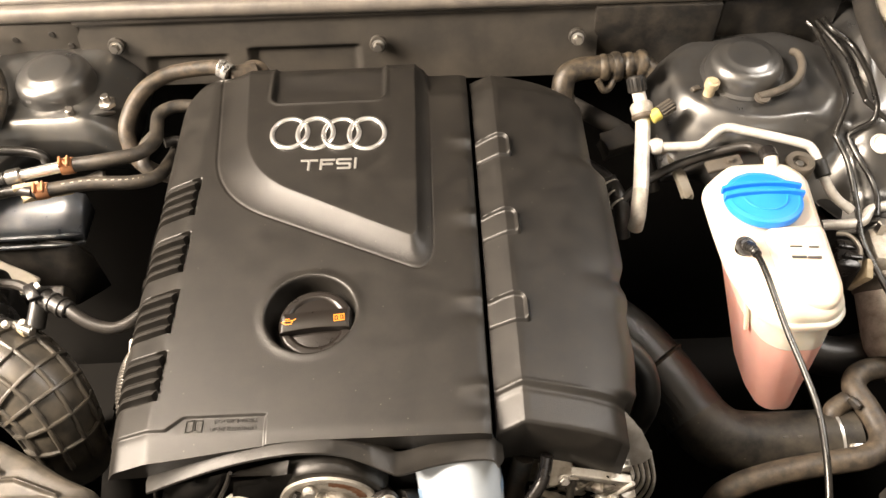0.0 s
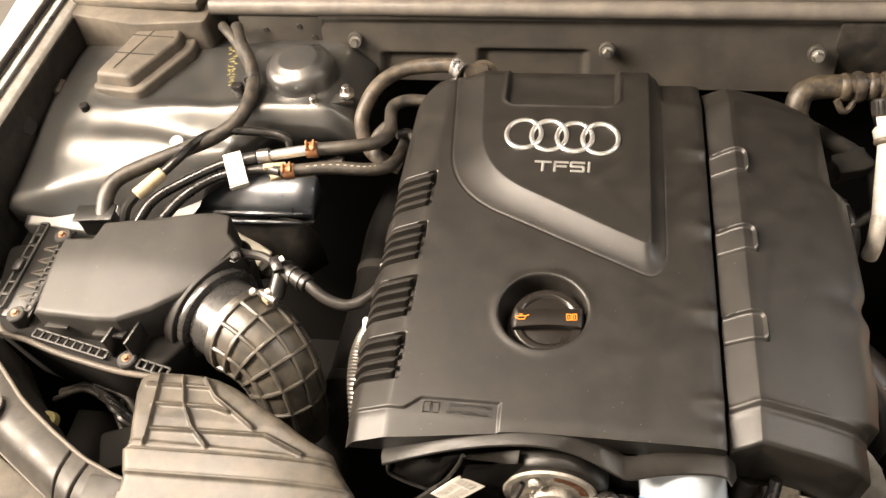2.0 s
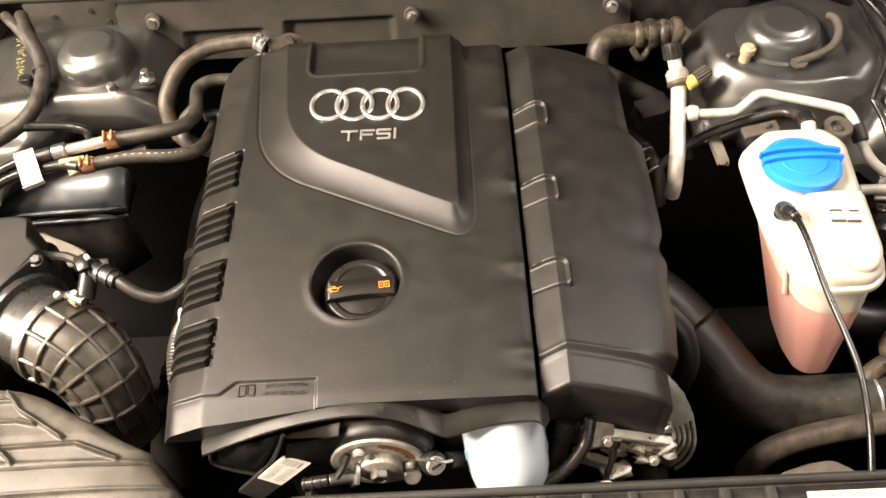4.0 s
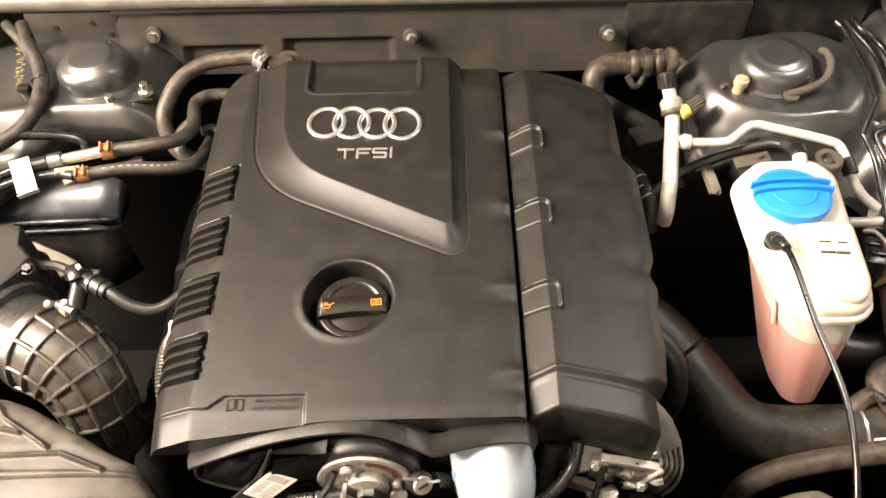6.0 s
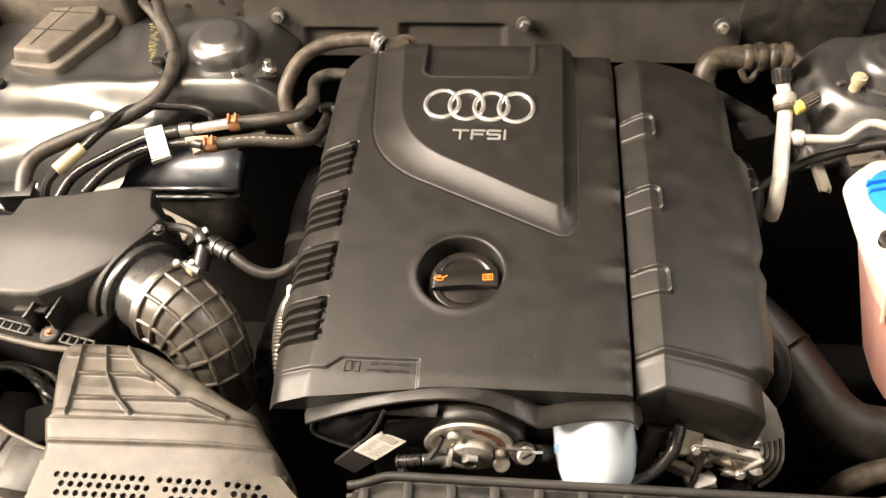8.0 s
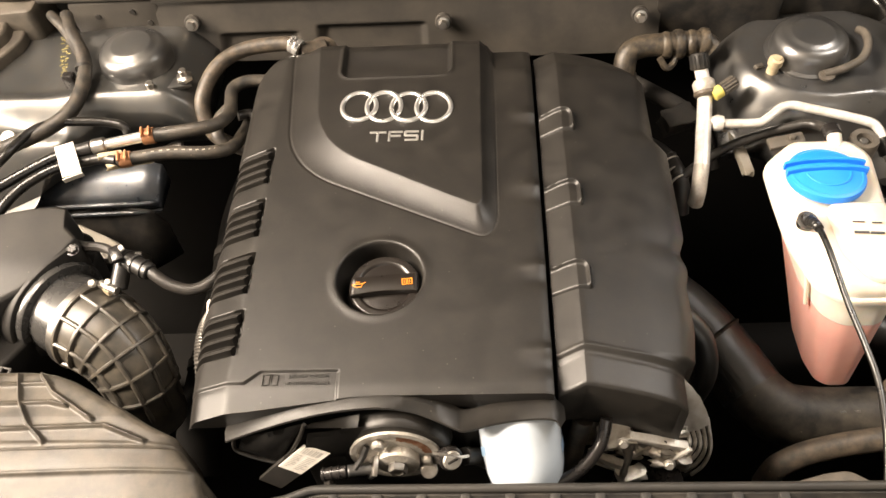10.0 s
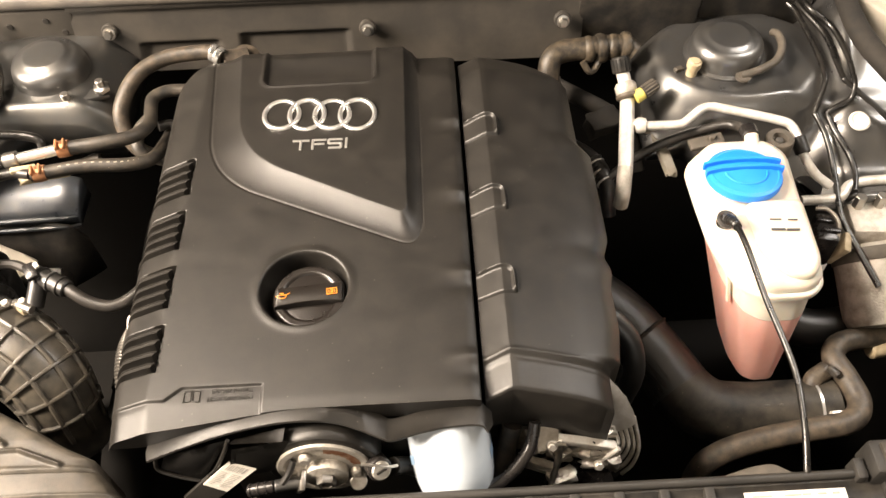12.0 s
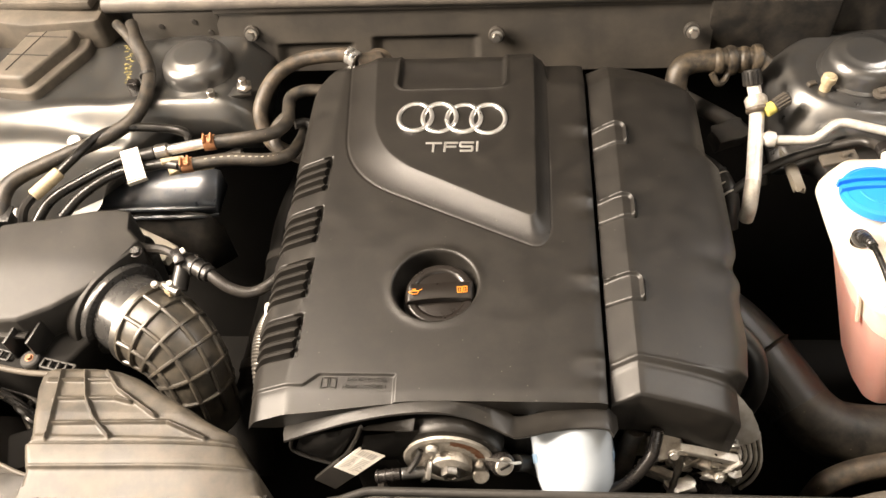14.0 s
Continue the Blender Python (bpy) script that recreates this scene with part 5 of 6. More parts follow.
part("second_lead", tube([(-0.462, 0.7130, 0.984), (-0.452, 0.7010, 0.9860), (-0.440, 0.6880, 0.9850), (-0.425, 0.6680, 0.9815), (-0.411, 0.6480, 0.9770)], 0.0058, 12, 8), RUBBER, loom)
part("loom_tie", lathe([(0.0072, -0.002), (0.0086, -0.002), (0.0086, 0.002), (0.0072, 0.002)], (-0.4060, 0.633, 0.9765), (0.1, -0.95, -0.3), 16), BLACK, loom)
part("loom_clip", block((-0.4190, 0.621, 0.970), (0.012, 0.010, 0.020), 0.002), GLOSSY, loom)
TH1 = [(-0.352, 0.5620, 0.9480), (-0.356, 0.5680, 0.9550), (-0.377, 0.5700, 0.9600), (-0.416, 0.5630, 0.9680), (-0.437, 0.5470, 0.9720), (-0.449, 0.5170, 0.9740), (-0.461, 0.5010, 0.9700)]
t1 = thing("sensor_cable", (-0.42, 0.55, 0.95), "glossy black cable with a cream plug", "cable")
part("cable", tube(TH1, 0.0046, 10), WIRE, t1)
part("cream_plug", rod((-0.4610, 0.5010, 0.9700), (-0.4820, 0.4750, 0.9640), 0.0066, 14), CREAM, t1, "stained cream plug sleeve")
part("cable_tail", tube([(-0.4820, 0.4750, 0.9640), (-0.490, 0.4640, 0.9580), (-0.494, 0.4520, 0.9450)], 0.0045, 8), WIRE, t1)
for pts in ([(-0.384, 0.5280, 0.9640), (-0.410, 0.5210, 0.9620), (-0.446, 0.4980, 0.9580), (-0.469, 0.4770, 0.9550), (-0.482, 0.4550, 0.9440)],
            [(-0.370, 0.5150, 0.9630), (-0.407, 0.5080, 0.9600), (-0.436, 0.4850, 0.9570), (-0.456, 0.4620, 0.9470)]):
    ob = thing("black_line", pts[2], "thin black line running to the air filter housing", "line")
    part("line_body", tube(pts, 0.0052, 10), WIRE, ob)
tag = thing("paper_tag", (-0.392, 0.518, 0.965), "white paper tag wrapped round the lines", "tag")
part("tag_sheet", block((-0.3870, 0.5070, 0.9735), (0.0175, 0.0440, 0.0010), 0.0003, (0, 3, 27)), PAPER, tag)
part("tag_fold", block((-0.3770, 0.4870, 0.9700), (0.0185, 0.0012, 0.0070), 0.0003, (20, 0, 27)), PAPER, tag)

# ---- body metal, left ----
shell_l = thing("wheel_housing", (-0.47, 0.6, 0.85), "dark grey metallic painted inner wheel housing", "wheel housing", "inner wheel housings", kind="structure")


def panel_front(x):
    return 0.482 + 0.086 * step((x + 0.50) / 0.10) + 0.026 * step((x + 0.425) / 0.05)


def left_panel(u, v):
    x = -0.645 + u * 0.355
    edge = panel_front(x)
    y = edge + v * (0.740 - edge)
    z = 0.944 + 0.020 * step((y - 0.50) / 0.13) - 0.12 * soft(-0.600 - x, 0.010)
    tower = np.hypot((x + 0.356) / 0.080, (y - 0.655) / 0.075)
    z = z - 0.004 + 0.004 * step((1.35 - tower) / 0.4)
    z = z + 0.011 * near(x, y, -0.47, 0.600, 0.085, 0.013) - 0.007 * near(x, y, -0.43, 0.572, 0.05, 0.014) + 0.006 * near(x, y, -0.53, 0.560, 0.07, 0.016)
    z = z + 0.005 * near(x, y, -0.59, 0.62, 0.02, 0.08) - 0.004 * near(x, y, -0.45, 0.66, 0.035, 0.05)
    front = soft(0.572 - 0.35 * soft(-0.40 - x, 0.03) - y, 0.005)
    z = z - 1.3 * front
    z = z - 0.045 * step((0.612 - y) / 0.046) * step((x + 0.425) / 0.055)
    z = z - 1.0 * soft(x + 0.318, 0.006) - 0.5 * soft(y - 0.715, 0.006)
    return x, y, z


part("inner_panel", sheet(110, 90, left_panel, 0.905), PAINT, shell_l, "dark grey metallic sheet metal with soft pressed ridges", smooth=180)


def strut_dome(parent, c, r, h, studs, mat):
    bm = lathe([(r * 1.10, -h * 0.25), (r * 1.10, 0), (r * 1.01, h * 0.08), (r * 0.98, h * 0.45), (r * 0.94, h * 0.66), (r * 0.86, h * 0.82), (r * 0.74, h * 0.90), (r * 0.62, h * 0.93), (r * 0.585, h * 0.98), (r * 0.50, h), (r * 0.3, h * 1.01), (0, h * 1.015)], c, (0, 0, 1), 48)
    d = part("strut_cap", bm, mat, parent, "domed dark metallic strut top", smooth=50)
    for s in studs:
        stud = rod((s[0], s[1], s[2] - 0.012), s, 0.0042, 10)
        lathe([(0.0085, 0), (0.0085, 0.004), (0.007, 0.005)], (s[0], s[1], s[2] - 0.012), (0, 0, 1), 6, stud)
        part("stud_nut", stud, STEEL, parent, "bright threaded stud with nut")
    return d


strut_dome(shell_l, (-0.3595, 0.657, 0.955), 0.0385, 0.032, [(-0.336, 0.6150, 0.970), (-0.3040, 0.6300, 0.972)], DARKPAINT)
part("strut_brace", block((-0.320, 0.6240, 0.957), (0.044, 0.016, 0.006), 0.002, (0, 8, 22)), DARKPAINT, shell_l)
for c in ((-0.567, 0.6500, 0.9680), (-0.590, 0.5970, 0.9620)):
    part("stud", rod((c[0], c[1], c[2] - 0.01), (c[0], c[1], c[2] + 0.007), 0.0050, 12), GLOSSY, shell_l, "small dark stud")
def left_z(x, y):
    edge = float(panel_front(x))
    return float(left_panel(np.array((x + 0.645) / 0.355), np.array((y - edge) / (0.740 - edge)))[2])


part("hole_plug", lathe([(0.0075, -0.002), (0.0072, 0.0015), (0.004, 0.002), (0, 0.002)], (-0.476, 0.5620, left_z(-0.476, 0.561)), (0, -0.35, 0.9), 24), PAPER, shell_l, "dirty white round hole plug")
ink = random.Random(5)
for k in range(15):
    my = 0.7080 - 0.0047 * k
    mx = -0.4560 + 0.0024 * k * 0.55
    for j in range(ink.choice((2, 3))):
        w = ink.uniform(0.0022, 0.0048)
        bx = mx + ink.uniform(-0.0048, 0.0048)
        part("painted_mark", block((bx, my + ink.uniform(-0.001, 0.001), left_z(bx, my) + 0.0003), (w, 0.0016, 0.0008), 0.0002, (0, 0, ink.choice((-70, 8, 8, 8)))), YELLOWINK, shell_l, "faded unreadable yellow marking", smooth=0)
part("front_ledge", sheet(20, 10, lambda u, v: (-0.628 + u * 0.095, 0.470 + v * 0.050, 0.914 + 0.30 * (v * 0.05 - 0.02) - 0.12 * (u * 0.095 - 0.05)), 0.86), PAINT, shell_l, smooth=180)


def access_plate(mirror, lift=0.0, shift=0.0, mat=None):
    mat = mat or PLATE
    ob = thing("access_cover", (mirror * 0.54, 0.67, 0.96), "dusty grey rubber access cover with a ribbed top", "access cover", "ribbed access covers")
    up = Matrix.Translation((shift, 0, lift))
    fx = lambda pts: [(mirror * x, y) for x, y in pts]
    part("cover_rim", prism(rounded(fx([(-0.592, 0.622), (-0.532, 0.614), (-0.4920, 0.690), (-0.5000, 0.728), (-0.5580, 0.738)]), 0.010), 0.940, 0.9720, 0.003, lambda x, y: 0.02 * (y - 0.64)), mat, ob, smooth=60)
    part("cover_top", prism(rounded(fx([(-0.5850, 0.630), (-0.5400, 0.624), (-0.5060, 0.688), (-0.5110, 0.722), (-0.5520, 0.731)]), 0.007), 0.960, 0.9850, 0.004, lambda x, y: 0.02 * (y - 0.64), taper=-0.10), mat, ob, smooth=60)
    zz = lambda y: 0.9853 + 0.02 * (y - 0.64)
    for pts in ([(-0.564, 0.638), (-0.532, 0.722)], [(-0.572, 0.664), (-0.524, 0.660)], [(-0.562, 0.694), (-0.512, 0.690)]):
        (xa, ya), (xb, yb) = pts
        part("top_groove", rod((mirror * xa, ya, zz(ya)), (mirror * xb, yb, zz(yb)), 0.0006, 6), SOOTSHADE, ob)
    for o in ob.children:
        o.data.transform(up)
    return ob


access_plate(1)
# ends of the left bay
part("gutter_wall", block((-0.6510, 0.575, 0.935), (0.006, 0.36, 0.115), 0.002, (0, 4, 0)), GUTTER, shell_l, "dark dusty plastic wall beside the wing")
part("gutter_clip", lathe([(0.011, 0), (0.010, 0.003), (0.005, 0.005), (0, 0.005)], (-0.6480, 0.5700, 0.962), (1, -0.1, 0.3), 20), BLACK, shell_l)
part("gutter_clip", block((-0.6460, 0.6400, 0.952), (0.010, 0.022, 0.014), 0.003, (0, -10, 4)), PLATE, shell_l)
wing_l = thing("front_wing", (-0.72, 0.55, 0.85), "silver-edged dark front wing of the car", "wing", "front wings")
part("wing_edge", sheet(14, 30, lambda u, v: (-0.6440 - u * 0.024 - 0.003 * v, 0.38 + v * 0.38, 0.998 + 0.004 * np.sin(u * np.pi) + 0.006 * u), 0.990), ALUPIPE, wing_l, "bare grey flange of the wing", smooth=60)
part("wing_seal", tube([(-0.6530, 0.38, 1.005), (-0.6545, 0.56, 1.006), (-0.6560, 0.76, 1.006)], 0.0022, 8), DARKPAINT, wing_l)
part("wing_seal", tube([(-0.6700, 0.38, 1.006), (-0.6710, 0.56, 1.007), (-0.6730, 0.76, 1.007)], 0.0055, 10), GLOSSY, wing_l)
part("wing_skin", sheet(14, 20, lambda u, v: (-0.676 - 0.030 * v - u * 0.06, 0.38 + v * 0.40, 1.006 + 0.012 * v - 0.30 * u ** 2), 0.60), WINGPAINT, wing_l, "bright silver painted outer wing", smooth=180)

# box section below the lines
rail_l = thing("side_rail", (-0.43, 0.53, 0.82), "glossy blue-black painted side rail", "side rail", kind="structure")


def rail_shape(u, v):
    x = -0.50 + u * 0.163
    y = 0.528 + v * 0.040 + 0.030 * (x + 0.44)
    z = 0.884 + 0.017 * np.sin(v * np.pi / 2) - 0.6 * soft(x + 0.348, 0.004) - 1.4 * soft(0.531 + 0.03 * (x + 0.44) - y, 0.001)
    return x, y, z


part("rail_top", sheet(60, 30, rail_shape, 0.868), BLUEPAINT, rail_l, smooth=180)
for y0, z0, r in ((0.5275, 0.8800, 0.0026), (0.5225, 0.8720, 0.0022)):
    part("rail_flange", tube([(-0.47, y0 - 0.001, z0), (-0.40, y0 + 0.001, z0), (-0.350, y0 + 0.003, z0 - 0.001), (-0.338, y0 + 0.008, z0 - 0.004)], r, 8), BLUEPAINT, rail_l)
part("rail_face", sheet(30, 16, lambda u, v: (-0.50 + u * (0.166 - 0.030 * (1 - v)), 0.4985 + 0.030 * v + 0.004 * np.sin(u * 9 + v * 2), 0.820 + 0.055 * v - 0.02 * step((u - 0.93) / 0.07)), 0.80), GUTTER, rail_l, smooth=180)
part("dusty_web", casting((-0.405, 0.4930, 0.860), (0.050, 0.022, 0.010), 51, 0.16, (20, 8, -24)), PALEPLATE, rail_l, "dusty tan bracket")
part("dusty_web", block((-0.375, 0.4900, 0.830), (0.035, 0.020, 0.03), 0.004, (25, 0, 0)), RUBBER, rail_l)

# ---- headlamp corner ----
lamp = thing("headlamp_housing", (-0.46, 0.20, 0.88), "dusty glossy dark headlamp housing with a curved edge", "headlamp")


def lamp_edges(v):
    x1 = np.interp(v, (0, 0.2, 0.42, 0.6, 0.77, 0.94, 1), (-0.600, -0.564, -0.516, -0.477, -0.441, -0.408, -0.396))
    y1 = np.interp(v, (0, 0.2, 0.42, 0.6, 0.77, 0.94, 1), (0.345, 0.305, 0.265, 0.241, 0.221, 0.209, 0.206))
    x0 = np.interp(v, (0, 0.2, 0.42, 0.6, 0.77, 0.94, 1), (-0.600, -0.566, -0.518, -0.474, -0.446, -0.412, -0.396))
    y0 = np.interp(v, (0, 0.2, 0.42, 0.6, 0.77, 0.94, 1), (0.275, 0.248, 0.220, 0.195, 0.177, 0.169, 0.168))
    return x1, y1, x0, y0


def lamp_shape(u, v):
    x1, y1, x0, y0 = lamp_edges(v)
    groove = sum(np.exp(-((v + 0.02 * u - c) / 0.0048) ** 2) for c in (0.71, 0.80))
    return x1 + (x0 - x1) * u, y1 + (y0 - y1) * u, 0.931 + 0.004 * np.sin(np.pi * (0.15 + 0.8 * u)) - 0.014 * u ** 4 - 0.004 * groove


part("housing_top", sheet(20, 320, lamp_shape, 0.84), LAMPSHELL, lamp, smooth=60)
# Beads paler than the shell; edge highlights are put into their colour.
for end, nm in ((0, "pale upper edge bead, a highlight put into the colour"), (1, "pale lower edge bead, a highlight put into the colour")):
    pts = []
    for q in np.linspace(0, 1, 16):
        x1, y1, x0, y0 = lamp_edges(q)
        pts.append((x1, y1, 0.9332) if end == 0 else (x0, y0, 0.9105))
    part("housing_edge", tube(pts, 0.0018, 8, 4), PLATE, lamp, nm)
part("screw_ring", lathe([(0.008, 0), (0.0115, 0.001), (0.012, 0.004), (0.008, 0.005), (0.007, 0.001), (0, 0.001)], (-0.541, 0.2560, 0.937), (0, 0, 1), 28), PLATE, lamp)
part("ring_core", lathe([(0.0042, 0), (0.0046, 0.003), (0.0030, 0.004), (0, 0.004)], (-0.541, 0.2560, 0.937), (0, 0, 1), 20), LAMPSHELL, lamp)
part("corner_lens", block((-0.4120, 0.1890, 0.9375), (0.030, 0.034, 0.004), 0.0015, (4, 0, -6)), LAMPSHELL, lamp, "dusty corner segment")
cav = thing("lamp_cavity", (-0.50, 0.30, 0.80), "dark wiring cavity behind the headlamp", "cavity", kind="structure")
# Cavity floor and block carry the cavity's shade in their colour.
part("cavity_floor", block((-0.50, 0.285, 0.70), (0.24, 0.16, 0.02), 0.004), SHADEBLACK, cav)
part("cavity_block", block((-0.455, 0.265, 0.83), (0.05, 0.04, 0.06), 0.006, (0, 0, 20)), SHADEBLACK, cav)
part("yellow_plug", lathe([(0.008, 0), (0.008, 0.01), (0.004, 0.011), (0.0035, 0.006), (0, 0.006)], (-0.543, 0.2860, 0.850), (0.1, -0.3, 1), 18), YELLOWINK, cav, "dull yellow plug")
for k in range(4):
    part("cavity_wire", tube([(-0.55 + 0.02 * k, 0.33, 0.83), (-0.50 + 0.01 * k, 0.315 - 0.008 * k, 0.86), (-0.445 + 0.004 * k, 0.285, 0.83)], 0.0035, 8), WIRE, cav)
part("rubber_boot", tube([(-0.560, 0.325, 0.830), (-0.520, 0.330, 0.842), (-0.480, 0.318, 0.842), (-0.458, 0.288, 0.830), (-0.462, 0.262, 0.815)], 0.005, 10), DEEPHOSE, cav)
part("rubber_boot", tube([(-0.556, 0.312, 0.842), (-0.520, 0.318, 0.856), (-0.488, 0.306, 0.856), (-0.470, 0.284, 0.845)], 0.003, 10), DEEPHOSE, cav)
plate_c = thing("corner_plate", (-0.46, 0.15, 0.90), "dusty grey plastic corner plate by the headlamp", "plate")
part("plate_sheet", prism(rounded([(-0.56, 0.10), (-0.392, 0.10), (-0.392, 0.166), (-0.430, 0.172), (-0.56, 0.240)], 0.01), 0.88, 0.9120, 0.003), DUCT, plate_c)
bolt(plate_c, (-0.460, 0.1560, 0.9120), 0.008, (0, 0, 1), 0.004, STEEL, "corner_screw")

# ---- cowl ----
cowl = thing("cowl_panel", (-0.05, 0.72, 0.94), "dusty black plastic cowl panel with three bolts", "cowl", kind="structure")


def cowl_shape(u, v):
    x = -0.350 + u * 0.545
    y = 0.700 + v * 0.022 - 0.0108 * (x + 0.05)
    z = 0.915 + v * 0.087
    a = np.minimum(np.minimum((x + 0.285) / 0.006, (-0.196 - x) / 0.006), (0.952 - z) / 0.006)
    b = np.minimum(np.minimum((x + 0.175) / 0.006, (-0.055 - x) / 0.006), (0.958 - z) / 0.006)
    y = y + 0.006 * step(np.maximum(a, b)) - 0.004 * step((z - 0.985) / 0.006)
    return x, y, z


bm = sheet(150, 40, cowl_shape)
part("front_sheet", bm, COWL, cowl, smooth=60)
part("backing", block((-0.077, 0.745, 0.958), (0.53, 0.02, 0.084), 0.002, (0, 0, -0.7)), SOOTSHADE, cowl)
for bx, by, bz in ((-0.311, 0.7110, 0.9660), (-0.036, 0.7000, 0.9625), (0.1715, 0.6960, 0.9640)):
    d = part("bolt_dish", lathe([(0.0090, -0.003), (0.0090, 0.0012), (0.008, 0.0025), (0, 0.0025)], (bx, by + 0.003, bz), (0, -1, 0.35), 24), COWL, cowl)
    bolt(d, (bx, by - 0.0005, bz), 0.0050, (0, -1, 0.35), 0.008, STEEL, "cowl_bolt", "bright steel cowl bolt")
seal = thing("bonnet_seal", (-0.05, 0.72, 1.0), "grey dusty rubber bonnet seal on the cowl edge", "seal")
SEALPTS = [(-0.475, 0.728, 1.000), (-0.30, 0.7250, 1.001), (-0.05, 0.7200, 1.001), (0.19, 0.7170, 1.001), (0.40, 0.716, 1.000), (0.62, 0.716, 0.998)]
part("seal_lip", tube(SEALPTS, 0.0095, 12), SEAL, seal)
part("seal_bead", tube([(x, y + 0.017, z + 0.004) for x, y, z in SEALPTS], 0.0060, 10), SEAL, seal)
part("seal_channel", tube([(x, y + 0.030, z + 0.000) for x, y, z in SEALPTS], 0.0085, 10), BLACK, seal)
fire = thing("bulkhead", (0, 0.78, 0.7), "bulkhead behind the engine, coloured near-black for the shade there", "bulkhead", kind="structure")
# Near-black sheet: shade behind the engine is put into its colour.
part("bulkhead_sheet", block((0, 0.790, 0.59), (1.36, 0.03, 0.80), 0.004), SHADEBLACK, fire)
part("grey_patch", block((-0.395, 0.7250, 0.955), (0.10, 0.012, 0.075), 0.004), COWL, fire, "grey metallic sheet with small holes")
# Solid dark discs on the sheet stand in for shaded holes.
for q in ((-0.415, 0.975), (-0.375, 0.980), (-0.385, 0.955), (-0.36, 0.965)):
    part("punched_hole", rod((q[0], 0.7200, q[1]), (q[0], 0.7180, q[1]), 0.0035, 14), SOOTSHADE, fire)
part("side_sheet", block((0.255, 0.7130, 0.948), (0.13, 0.014, 0.090), 0.004, (0, 0, -2)), GUTTER, fire, "dusty grey sheet beside the cowl")
part("side_sheet", block((0.385, 0.7200, 0.945), (0.126, 0.010, 0.090), 0.004, (0, 0, 2)), GUTTER, fire, "dusty grey sheet behind the strut top")
bracket_h = thing("hinge_bracket", (-0.57, 0.74, 0.98), "dusty grey metal hinge bracket", "bracket")
part("bracket_body", prism(rounded([(-0.665, 0.722), (-0.560, 0.7000), (-0.478, 0.7050), (-0.478, 0.760), (-0.680, 0.775)], 0.008), 0.950, 0.9960, 0.004), PLATE, bracket_h)
part("bracket_lip", block((-0.570, 0.745, 1.000), (0.17, 0.034, 0.012), 0.004, (0, -3, -6)), PLATE, bracket_h)

# ---- right side ----
shell_r = thing("wheel_housing", (0.42, 0.6, 0.85), "dark glossy metallic inner wheel housing with brake lines", "wheel housing", "inner wheel housings", kind="structure")


def right_panel(u, v):
    x = 0.250 + u * 0.40
    edge = 0.572 - 0.027 * step((x - 0.285) / 0.03) - 0.055 * step((x - 0.38) / 0.05)
    y = edge + v * (0.735 - edge)
    r = np.hypot((x - 0.352) / 0.100, (y - 0.655) / 0.082)
    side = step((x - 0.40) / 0.05)
    z = 0.946 - 0.056 * step((r - 0.80) / 0.52) * (1 - 0.65 * side) - 0.03 * step((0.57 - y) / 0.05)
    z = z + 0.40 * np.clip(y - 0.568, 0, 0.105) * step((x - 0.432) / 0.030)
    z = z + 0.007 * near(x, y, 0.42, 0.585, 0.05, 0.010) - 0.004 * near(x, y, 0.395, 0.62, 0.012, 0.03)
    z = z - 0.8 * soft(0.258 - x, 0.003)
    return x, y, z


def right_z(x, y):
    edge = 0.572 - 0.027 * float(step((x - 0.285) / 0.03)) - 0.055 * float(step((x - 0.38) / 0.05))
    return float(right_panel(np.array((x - 0.250) / 0.40), np.array((y - edge) / (0.735 - edge)))[2])


part("inner_panel", sheet(110, 80, right_panel, 0.875), DARKPAINT, shell_r, "dark metallic sheet metal with soft pressed ridges", smooth=180)
strut_dome(shell_r, (0.335, 0.6500, 0.948), 0.0380, 0.025, [], DARKPAINT)
part("strut_bracket", tube([(0.340, 0.6090, 0.953), (0.360, 0.6130, 0.956), (0.380, 0.6250, 0.957), (0.391, 0.6440, 0.958), (0.393, 0.6620, 0.958), (0.390, 0.6720, 0.955)], 0.0042, 10), PLATE, shell_r, "worn grey bent strap")
part("strap_eye", lathe([(0.0035, 0), (0.0075, 0), (0.0078, 0.003), (0.0035, 0.003)], (0.343, 0.6085, 0.951), (0, -0.1, 1), 18), PLATE, shell_r)
plug = part("cream_plug", lathe([(0.0056, 0), (0.0054, 0.013), (0.0070, 0.0136), (0.0073, 0.0145), (0.0071, 0.0205), (0.0052, 0.0212), (0.0046, 0.0224), (0, 0.0224)], (0.2945, 0.6230, 0.942), (0.05, 0, 1), 16), CREAM, shell_r, "dusty cream plastic plug")
part("dusty_clip", casting((0.284, 0.6310, 0.946), (0.012, 0.005, 0.005), 52, 0.2, (0, 20, 30)), PLATE, shell_r)
part("hole_plug", lathe([(0.0108, 0), (0.0105, 0.002), (0.0085, 0.003), (0.0075, 0.002), (0.004, 0.0022), (0, 0.0035)], (0.455, 0.5640, right_z(0.455, 0.564)), (0, -0.3, 0.9), 24), PAPER, shell_r, "dirty white round hole plug")
# Right access cover gets the brightened colour in place of stronger light.
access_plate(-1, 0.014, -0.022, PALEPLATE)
part("plate_gasket", tube([(0.470, 0.735, 0.985), (0.4610, 0.690, 0.985), (0.4570, 0.650, 0.984), (0.4590, 0.620, 0.982), (0.4660, 0.590, 0.980), (0.4800, 0.556, 0.978), (0.52, 0.520, 0.975)], 0.0105, 12), SOOTSHADE, shell_r)


def brake_line(pts):
    ob = thing("brake_line", pts[2], "thin dark glossy metal brake line with bends", "brake line", "brake lines")
